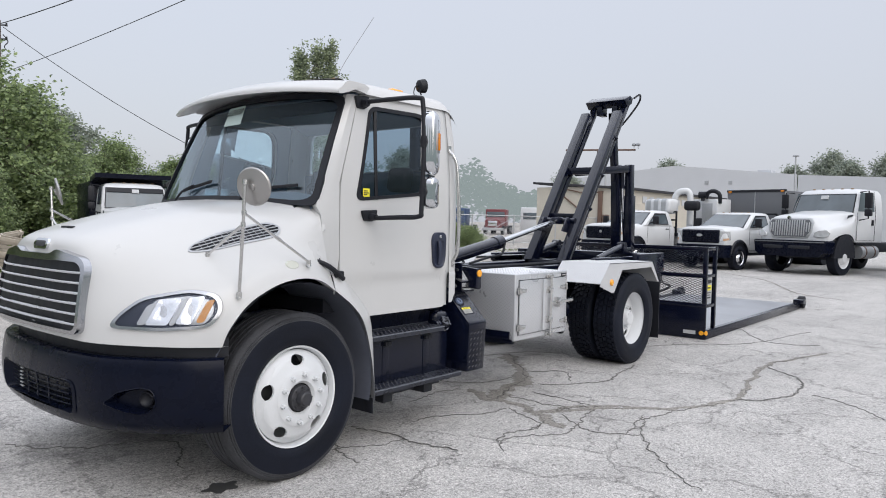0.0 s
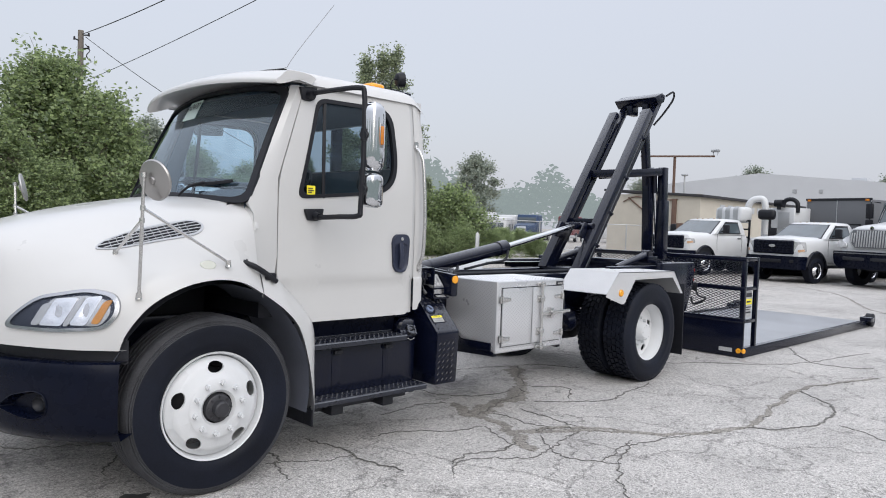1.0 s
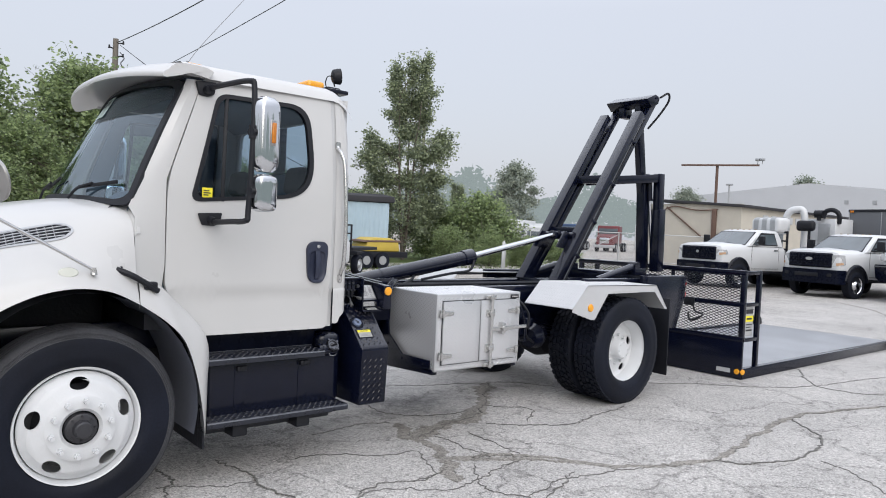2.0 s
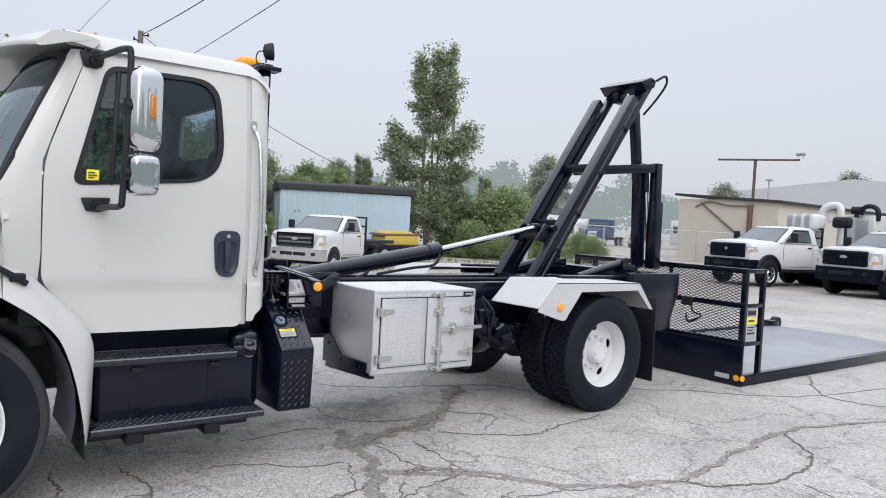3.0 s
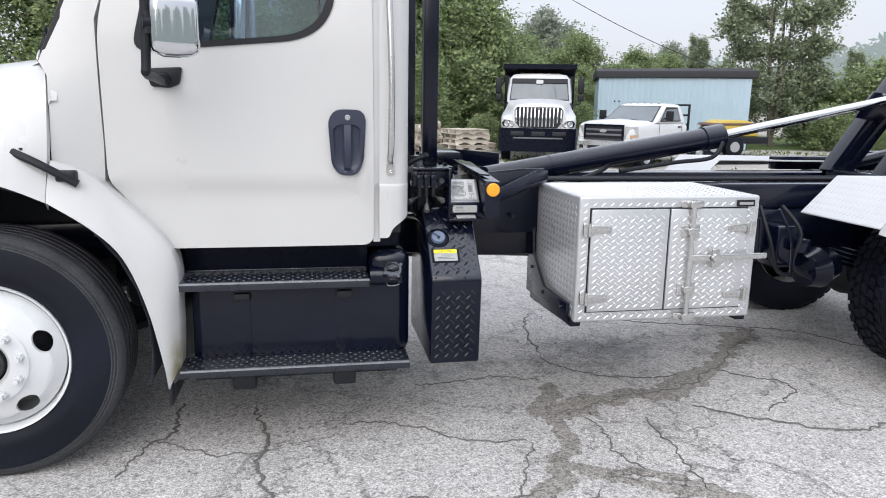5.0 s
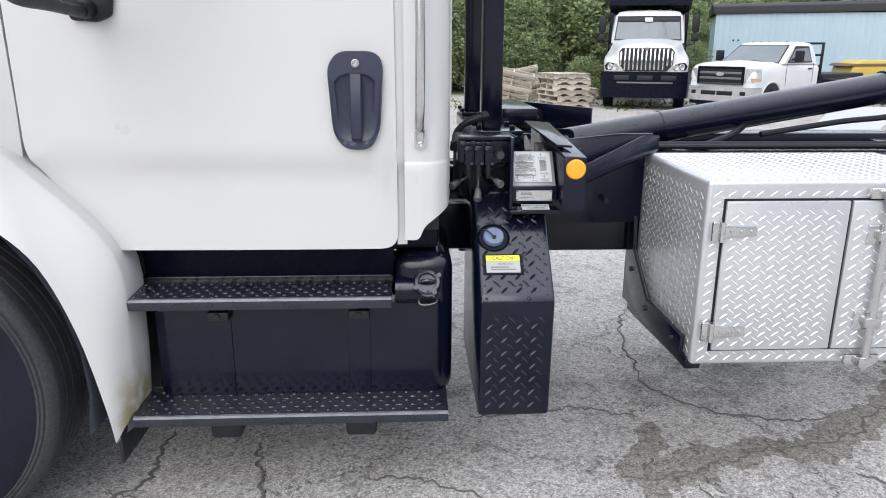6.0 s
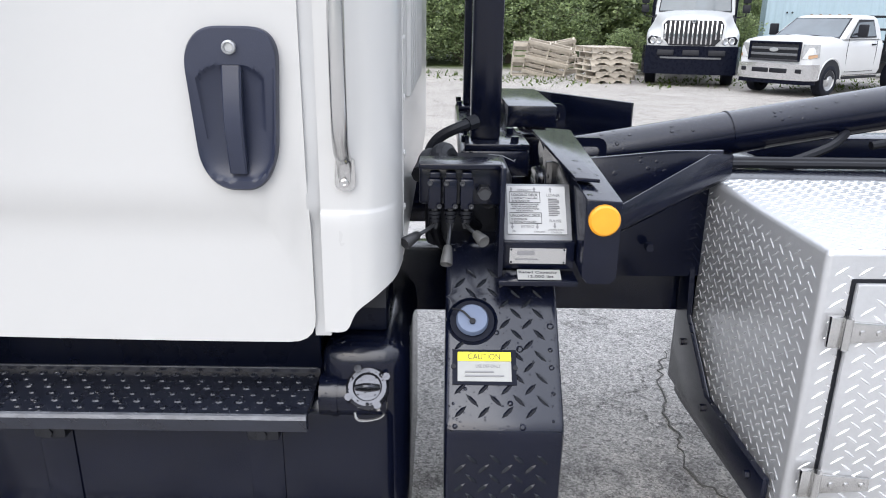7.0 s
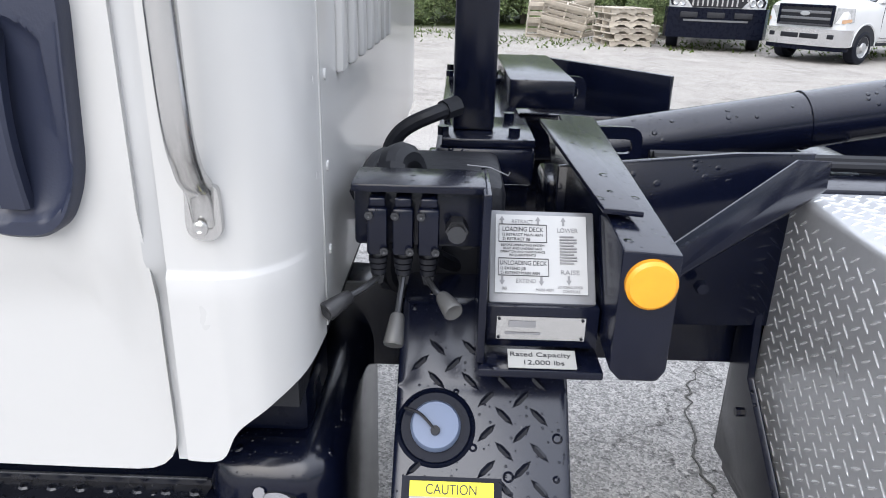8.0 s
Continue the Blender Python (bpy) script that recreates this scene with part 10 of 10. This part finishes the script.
# fence of pipe rails and wire beside the tan building
fen_ = thing("chain_fence", (40, 29, 0.35), "galvanised chain-link fence with pipe posts", "fence")
fa, fb = Vector((34.5, 33.5, ground_z(34, 33.5))), Vector((44.2, 23.0, ground_z(44, 23.0)))
for k in range(6):
    q = fa.lerp(fb, k / 5)
    bm = nb()
    cyl(bm, q, q + Vector((0, 0, 2.0)), 0.045, None, 10)
    part("post", bm, GALV, fen_)
for z in (1.95, 0.15):
    bm = nb()
    cyl(bm, fa + Vector((0, 0, z)), fb + Vector((0, 0, z)), 0.03, None, 8)
    part("top_rail", bm, GALV, fen_)
bm = nb()
cyl(bm, fa.lerp(fb, 0.4) + Vector((0, 0, 0.2)), fa.lerp(fb, 0.6) + Vector((0, 0, 1.85)), 0.025, None, 8)
part("brace", bm, GALV, fen_)
bm = nb()
L_ = (fb - fa).length
du = (fb - fa).normalized()
for sg in (1, -1):
    c = -2.0
    while c < L_ + 2.0:
        a0, a1 = (c, 0.15), (c + sg * 1.8, 1.95)
        beam(bm, fa + du * min(max(a0[0], 0), L_) + Vector((0, 0, a0[1])), fa + du * min(max(a1[0], 0), L_) + Vector((0, 0, a1[1])), 0.006, 0.006)
        c += 0.16
part("wire_mesh", bm, GALV, fen_, kind="stuff", smooth=0)

# far vehicles beyond the yard
def far_van(root, w, l, h, m_, z0=0.5):
    bm = nb()
    box(bm, 0, l, -w / 2, w / 2, z0, h, 0.12, 3)
    part("coach_body", bm, m_, root)
    for k in range(3):
        bm = nb()
        box(bm, 0.8 + k * l / 3.4, 1.6 + k * l / 3.4, -w / 2 - 0.02, -w / 2 + 0.02, h - 1.3, h - 0.7, 0.005)
        part("window", bm, DARKGLASS, root)
    bm = nb()
    box(bm, -0.02, 0.02, -w * 0.35, w * 0.35, h - 1.35, h - 0.6, 0.005)
    part("front_window", bm, DARKGLASS, root)
    for x in (l * 0.25, l * 0.75):
        road_wheel(root, x, -w / 2 + 0.02, 0.4, 0.25, GALV, -1)
    return root


FG = "vehicles parked beyond the fence"
for (x, y, hd, w, l, h) in ((55.4, 53.8, 200, 2.5, 8, 3.0), (53.2, 56.3, 205, 2.5, 7, 3.1), (58.6, 51.2, 205, 2.3, 5, 2.4), (58.0, 54.5, 200, 2.4, 6, 2.6), (67.8, 43.5, 190, 2.5, 8, 3.1), (61.0, 52.0, 200, 2.4, 6, 2.7)):
    r_ = thing("motor_home", (0, 0, 0), "white motor home parked on the far lot", "motor home", FG)
    park(far_van(r_, w, l, h, WHITE2), x, y, hd)


def far_tractor(m_, label):
    root = thing("tractor_truck", (0, 0, 0), label, "truck", FG)
    bm = nb()
    loft(bm, [shell_sec(0.1, 0.85, 0.7, 1.6), shell_sec(0.6, 0.95, 0.7, 1.75), shell_sec(1.8, 1.05, 0.8, 1.9)])
    part("hood", bm, m_, root)
    bm = nb()
    box(bm, 1.8, 3.6, -1.15, 1.15, 0.9, 2.8, 0.12, 3)
    part("cab", bm, m_, root)
    bm = nb()
    box(bm, 1.77, 1.84, -1.0, 1.0, 1.9, 2.5, 0.02)
    part("windscreen", bm, DARKGLASS, root)
    bm = nb()
    box(bm, 0.05, 0.12, -0.5, 0.5, 0.9, 1.5, 0.02)
    part("grille", bm, CHROME, root)
    bm = nb()
    box(bm, -0.1, 0.1, -1.15, 1.15, 0.45, 0.75, 0.03)
    part("bumper", bm, GALV, root)
    bm = nb()
    box(bm, 0.3, 7.0, -0.45, 0.45, 0.6, 0.9, 0.02)
    part("chassis", bm, UNDER, root)
    for s in (-1, 1):
        for x in (1.0, 5.2, 6.4):
            road_wheel(root, x, 1.1 * s, 0.5, 0.3, GALV, s)
    return root


park(far_tractor(WHITE2, "white truck tractor parked on the far lot"), 54.6, 51.6, 222)
park(far_tractor(BLUEPAINT, "dark blue truck tractor parked on the far lot"), 59.3, 48.3, 200)
park(far_tractor(REDPAINT, "dark red truck tractor parked on the far lot"), 62.6, 45.0, 205)

# ---- trees, woods, wires ----
def leaf_mesh(name, centres, size, material, rng, flat=0.5):
    """Many small leaves as bent quads round the given centres."""
    n = len(centres)
    C = np.asarray(centres)
    a = rng.normal(size=(n, 3))
    a[:, 2] *= flat
    a /= np.linalg.norm(a, axis=1)[:, None]
    b = np.cross(a, rng.normal(size=(n, 3)))
    b /= np.linalg.norm(b, axis=1)[:, None]
    s = size * rng.uniform(0.6, 1.35, size=(n, 1))
    V = np.empty((n, 4, 3))
    V[:, 0] = C - a * s * 0.62
    V[:, 1] = C + b * s * 0.36
    V[:, 2] = C + a * s * 0.62
    V[:, 3] = C - b * s * 0.36
    me = bpy.data.meshes.new(name)
    me.from_pydata(V.reshape(-1, 3).tolist(), [], [(4 * i, 4 * i + 1, 4 * i + 2, 4 * i + 3) for i in range(n)])
    me.materials.append(material)
    return me


def dome(height, spread, n, seed):
    """Crown masses of a broad tree, as (x, y, z, radius across, radius up)."""
    rnd = random.Random(seed)
    out = []
    for k in range(n):
        t = (k + rnd.random()) / n
        z = height * (0.16 + 0.74 * t)
        reach = spread * 0.5 * math.sqrt(max(0.05, 1 - (2 * abs(t - 0.38)) ** 2 * 0.75)) * rnd.uniform(0.25, 0.80)
        a = k * 2.4 + rnd.random()
        r = spread * rnd.uniform(0.13, 0.21)
        out.append((math.cos(a) * reach, math.sin(a) * reach, z, r, r * rnd.uniform(0.7, 0.95)))
    out.append((0, 0, height * 0.90, spread * 0.16, height * 0.10))
    return out


def tree(label, lobes, leaves, size, seed, material, trunk_r=0.12, stems=3, hang=0.5):
    """A forked trunk, a limb to each crown mass, twigs through the mass and small leaves along the twigs; stands at the origin."""
    rng = np.random.default_rng(seed)
    rnd = random.Random(seed)
    root = thing("tree", (0, 0, 0), label, "tree", "trees at the yard's edge")
    tb_ = nb()
    top = max(z + rz for _, _, z, _, rz in lobes)
    trunks = []
    for st in range(stems):
        a = 2 * math.pi * (st + 0.5 * rnd.random()) / stems
        lean = top * (0.015 if st == 0 else 0.075)
        h = top * (0.94 if st == 0 else rnd.uniform(0.62, 0.86))
        pts = [Vector((math.cos(a) * lean * (k / 7) ** 0.8 + rnd.uniform(-1, 1) * 0.012 * k, math.sin(a) * lean * (k / 7) ** 0.8 + rnd.uniform(-1, 1) * 0.012 * k, h * k / 7)) for k in range(8)]
        for i in range(7):
            cyl(tb_, pts[i], pts[i + 1], trunk_r * (1.02 - i / 7.4), trunk_r * (1.02 - (i + 1) / 7.4), 8, False)
        trunks.append((pts, h))
    cen, wts = [], []
    for (x, y, z, rx, rz) in lobes:
        c = Vector((x, y, z))
        pts, h = min(trunks, key=lambda q: (q[0][min(7, max(1, int(z / q[1] * 7)))] - c).length)
        k = max(0.3, min(6.6, (z - 0.45 * (c - Vector((0, 0, z))).length - 0.2) / h * 7))
        p = pts[int(k)].lerp(pts[int(k) + 1], k - int(k))
        m_ = p.lerp(c, 0.55) + Vector((0, 0, 0.08 * (c - p).length))
        r0 = trunk_r * 0.36
        cyl(tb_, p, m_, r0, r0 * 0.65, 6, False)
        cyl(tb_, m_, c, r0 * 0.65, r0 * 0.4, 6, False)
        for k in range(int(24 + 44 * rx)):
            d = Vector((rnd.gauss(0, 1), rnd.gauss(0, 1), rnd.gauss(0.15, 1))).normalized()
            q = c + Vector((d.x * rx, d.y * rx, d.z * rz)) * (rnd.uniform(0.5, 1.15) if rnd.random() < 0.75 else rnd.uniform(1.15, 1.65))
            s0 = c.lerp(q, 0.12)
            if k % 3 == 0:
                cyl(tb_, s0, q, 0.014, 0.005, 4, False)
            for u in (0.45, 0.62, 0.78, 0.92, 1.0):
                cen.append(tuple(s0.lerp(q, u) + Vector((rnd.gauss(0, 0.05), rnd.gauss(0, 0.05), rnd.gauss(0, 0.05)))))
                wts.append((0.5 + u) * rnd.uniform(0.35, 1.0))
    part("trunk", tb_, BARK, root)
    wts = np.array(wts)
    pick = rng.choice(len(cen), size=leaves, p=wts / wts.sum())
    pos = np.array(cen)[pick] + rng.normal(size=(leaves, 3)) * np.array([1, 1, 0.8]) * (0.07 + 0.55 * size)
    pos[:, 2] = np.maximum(pos[:, 2], 0.05)
    ob = new("crown", leaf_mesh("crown", pos, size, material, rng, hang))
    ob.parent = root
    ORIGIN[ob.name] = Vector((0, 0, 0))
    return root


def plant(root, x, y, turn=0, k=1.0):
    root.matrix_basis = Matrix.Translation((x, y, ground_z(x, y) - 0.03)) @ pose(0, 0, 0, 0, 0, turn) @ Matrix.Scale(k, 4)
    return root


def plant_copy(root, x, y, turn, k=1.0):
    ob = copy_thing(root, Matrix.Identity(4))
    ob.matrix_basis = Matrix.Translation((x, y, ground_z(x, y) - 0.03)) @ pose(0, 0, 0, 0, 0, turn) @ Matrix.Scale(k, 4)
    return ob


POPLAR = [(-0.66, 0.1, 9.15, 0.24, 0.75), (0.12, -0.2, 9.3, 0.26, 0.75), (0.72, 0.2, 9.45, 0.28, 0.8), (-0.60, -0.2, 8.2, 0.48, 0.7), (0.15, 0.3, 8.0, 0.55, 0.75), (0.78, -0.2, 8.3, 0.50, 0.7), (-0.4, 0.1, 7.1, 0.58, 0.6), (0.65, 0.1, 7.2, 0.62, 0.6),
          (0.1, 0.0, 6.4, 0.75, 0.45), (1.75, 0.2, 6.05, 0.45, 0.50), (1.45, -0.3, 5.3, 0.60, 0.55), (-1.75, 0.1, 5.75, 0.42, 0.55), (-1.75, -0.4, 4.9, 0.60, 0.6), (-0.8, 0.5, 5.4, 0.70, 0.55), (0.55, -0.4, 5.2, 0.70, 0.55),
          (-1.2, 0.3, 4.0, 0.85, 0.65), (0.2, 0.2, 3.9, 0.95, 0.65), (1.35, 0.0, 4.1, 0.75, 0.6), (-1.9, -0.2, 2.8, 0.80, 0.7), (-0.6, -0.4, 2.6, 0.95, 0.7), (0.8, 0.2, 2.6, 0.95, 0.7), (1.6, 0.3, 2.8, 0.65, 0.6), (-1.2, 0.2, 1.5, 0.9, 0.6), (0.4, 0.3, 1.5, 1.0, 0.6)]
poplar = plant(tree("tall open poplar with grey-green leaves", POPLAR, 42000, 0.115, 3, LEAF, 0.085, 4, 0.7), 23.30, 27.92, -36)
bush_a = plant(tree("dense rounded green tree at the lot edge", dome(7.6, 6.8, 30, 11), 36000, 0.15, 11, LEAF2, 0.14, 4), 9.0, 30.6, 0)
bush_b = plant(tree("broad leafy green tree at the lot edge", dome(6.4, 6.2, 26, 12), 31000, 0.15, 12, LEAF2, 0.12, 4), 4.9, 30.4, 40, 1.12)
shrub = plant(tree("low dense green shrub", dome(3.4, 4.6, 18, 13), 17000, 0.13, 13, LEAF2, 0.06, 4), 27.0, 26.3, 0)
far_t = plant(tree("haze-paled grey-green tree behind the sheds", [(x * 1.35, y * 1.35, z + 1.5, r * 0.95, q * 0.85) for x, y, z, r, q in dome(8.6, 6.6, 22, 14)], 15000, 0.22, 14, LEAF3, 0.16, 4), 20.3, 50.0, 0, 0.80)
for x, y, a, k in ((0.0, 31.0, 70, 1.05), (-5.0, 31.5, 150, 1.1), (-11, 31, 220, 1.1), (12.6, 34.0, 200, 0.52), (6.6, 27.6, 100, 0.62), (16.4, 41.5, 30, 0.72), (19.6, 41.0, 130, 0.74), (22.6, 40.0, 230, 0.62), (11.5, 32.8, 310, 0.80)):
    plant_copy(bush_a, x, y, a, k)
for x, y, a, k in ((10.7, 29.2, 10, 0.88), (14.6, 34.5, 80, 0.60), (17.5, 35.5, 170, 0.55), (20.5, 36.5, 260, 0.58), (2.0, 28.0, 300, 0.75), (8.2, 26.6, 33, 0.5), (5.0, 26.4, 120, 0.55), (23.5, 36, 50, 0.52), (-3, 28.5, 210, 0.8), (13.5, 26.8, 66, 0.42), (25.6, 42.0, 15, 0.74), (28.0, 39.5, 115, 0.62)):
    plant_copy(bush_b, x, y, a, k)
for x, y, a, k in ((25.9, 28.6, 30, 0.85), (28.6, 27.6, 90, 0.70), (29.3, 24.6, 200, 0.42), (30.6, 23.5, 10, 0.36), (27.6, 23.8, 75, 0.40), (25.2, 23.6, 260, 0.42), (22.6, 31.2, 10, 0.6), (33.0, 26.5, 120, 0.4), (24.0, 25.3, 33, 0.5), (3.0, 25.8, 40, 0.5), (6.9, 24.2, 10, 0.28), (9.6, 23.5, 50, 0.35)):
    plant_copy(shrub, x, y, a, k)
plant_copy(far_t, 27.0, 44.0, 50, 0.55)
plant_copy(poplar, 24.7, 36.6, 110, 0.52)
plant_copy(poplar, 31.8, 33.5, 100, 0.45)
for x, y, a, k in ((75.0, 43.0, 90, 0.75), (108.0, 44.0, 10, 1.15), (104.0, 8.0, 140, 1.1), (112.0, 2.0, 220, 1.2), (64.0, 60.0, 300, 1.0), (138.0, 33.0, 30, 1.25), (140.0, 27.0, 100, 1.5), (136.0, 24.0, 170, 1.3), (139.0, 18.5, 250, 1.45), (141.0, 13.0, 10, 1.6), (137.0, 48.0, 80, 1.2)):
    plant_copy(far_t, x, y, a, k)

# distant wooded hill; its haze is put into the leaves as a pale glow
rng = np.random.default_rng(5)
pts_ = []
for az in np.arange(18.0, 360.0, 0.45):
    r = 185 + 14 * math.sin(az * 1.7) + rng.uniform(-8, 8)
    hill = 9.0 + 5.5 * math.exp(-((az - 48) / 7.0) ** 2) + 2.0 * math.sin(az * 0.55) + rng.uniform(-1.6, 1.6) + (4.5 if 36.5 < az < 38.6 else 0)
    if az < 27:
        hill *= 0.75
    if az > 118:
        # unseen nearer woods that close the yard's other sides, added for reflections
        r, hill = r * 0.36, 8.0 + 2.5 * math.sin(az * 0.4) + rng.uniform(-1.5, 1.5)
    c = np.array([r * math.cos(radians(az)), r * math.sin(radians(az)), 1.0])
    n = 190
    d = rng.normal(size=(n, 3))
    d /= np.linalg.norm(d, axis=1)[:, None]
    q = c + d * np.array([2.6, 2.6, 1.9]) * rng.uniform(0.3, 1, size=(n, 1)) ** 0.5
    q[:, 2] = 1.0 + (q[:, 2] - c[2] + 1.9) / 3.8 * 4.0 + rng.uniform(0, 1, size=n) ** 0.7 * (hill - 3.0)
    pts_.append(q)


# leaf material with a haze-coloured emission mixed in
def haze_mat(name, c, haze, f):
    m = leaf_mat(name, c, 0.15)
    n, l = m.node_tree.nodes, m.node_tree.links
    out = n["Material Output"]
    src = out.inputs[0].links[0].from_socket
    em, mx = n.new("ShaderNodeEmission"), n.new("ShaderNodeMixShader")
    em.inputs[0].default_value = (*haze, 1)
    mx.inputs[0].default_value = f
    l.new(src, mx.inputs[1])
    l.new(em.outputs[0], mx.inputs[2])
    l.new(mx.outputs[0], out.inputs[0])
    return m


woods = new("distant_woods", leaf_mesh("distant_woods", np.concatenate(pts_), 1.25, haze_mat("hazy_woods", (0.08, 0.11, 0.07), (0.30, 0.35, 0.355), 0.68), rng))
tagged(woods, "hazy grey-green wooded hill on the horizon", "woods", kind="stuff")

# grass and weeds along the edge of the yard
rng = np.random.default_rng(9)
n = 2900
gx = rng.uniform(-6, 34, n)
gy = 22.2 + 1.2 * np.sin(gx * 0.7) + rng.normal(0, 0.9, n) + np.where((gx > 9.2) & (gx < 15), -2.2, 0) + np.where(gx > 20, 0.5, 0)
hh = rng.uniform(0.03, 0.11, n)
V, F = [], []
for i in range(n):
    z = ground_z(gx[i], gy[i])
    a = rng.uniform(0, math.pi)
    dx, dy = math.cos(a) * 0.03, math.sin(a) * 0.03
    lx, ly = rng.normal(0, 0.07, 2)
    V += [(gx[i] - dx, gy[i] - dy, z), (gx[i] + dx, gy[i] + dy, z), (gx[i] + lx, gy[i] + ly, z + hh[i])]
    F.append((3 * i, 3 * i + 1, 3 * i + 2))
me = bpy.data.meshes.new("grass")
me.from_pydata(V, [], F)
me.materials.append(GRASS)
tagged(new("grass", me), "ragged green grass along the yard edge", "grass", kind="stuff")

# utility pole and wires
up_ = thing("utility_pole", (10.55, 32.0, ground_z(10.5, 32)), "weathered wooden utility pole with hardware", "utility pole")
bm = nb()
cyl(bm, (10.55, 32, 0.0), (10.55, 32, 9.15), 0.16, 0.11, 14)
part("pole", bm, UPOLE, up_)
for z, dx in ((8.95, 0.14), (8.7, -0.14), (8.4, 0.14)):
    bm = nb()
    cyl(bm, (10.55, 32, z), (10.55 + dx * 2, 31.9, z + 0.05), 0.03, None, 8)
    cyl(bm, (10.55 + dx * 2, 31.9, z), (10.55 + dx * 2, 31.9, z + 0.14), 0.045, 0.03, 10)
    part("insulator", bm, TRIM, up_)
bm = nb()
tube(bm, [(10.7, 31.9, 8.6), (10.85, 31.8, 8.35), (10.72, 31.8, 8.1), (10.9, 31.8, 7.9)], 0.02, 6, 5)
part("drip_loop", bm, TRIM, up_)
bm = nb()
cyl(bm, (37.5, 44.5, 0.1), (37.5, 44.5, 10.4), 0.16, 0.12, 12)
solid("utility_pole", bm, UPOLE, "weathered wooden utility pole behind the trees", "utility pole", loc=(37.5, 44.5, 0.2))
WIRE = mat("black_wire", (0.02, 0.02, 0.022), 0.6)


def wire(a, b, sag, r):
    a, b = Vector(a), Vector(b)
    bm = nb()
    pts = []
    for k in range(25):
        t = k / 24
        p = a.lerp(b, t)
        p.z -= sag * 4 * t * (1 - t)
        pts.append(p)
    tube(bm, pts, r, 6)
    return solid("overhead_wire", bm, WIRE, "thin black overhead wire", "wire", "overhead wires")


wire((10.6, 31.9, 9.0), (9.2, -12.0, 9.8), 1.0, 0.017)
wire((11.3, 33.5, 7.4), (10.2, -12.0, 9.8), 0.6, 0.012)
wire((10.7, 31.9, 8.9), (20.6, 27.3, 3.05), 0.5, 0.015)
# short white marker post in the weeds
bm = nb()
prism(bm, [(23.2, 20.8, 0.05), (23.34, 20.72, 0.05), (23.38, 20.74, 1.15), (23.30, 20.79, 1.3), (23.22, 20.82, 1.2)], (0.02, 0.04, 0), 0.01)
solid("marker_post", bm, GALV, "short pale grey marker post in weeds", "post", loc=(23.3, 20.8, 0.2))
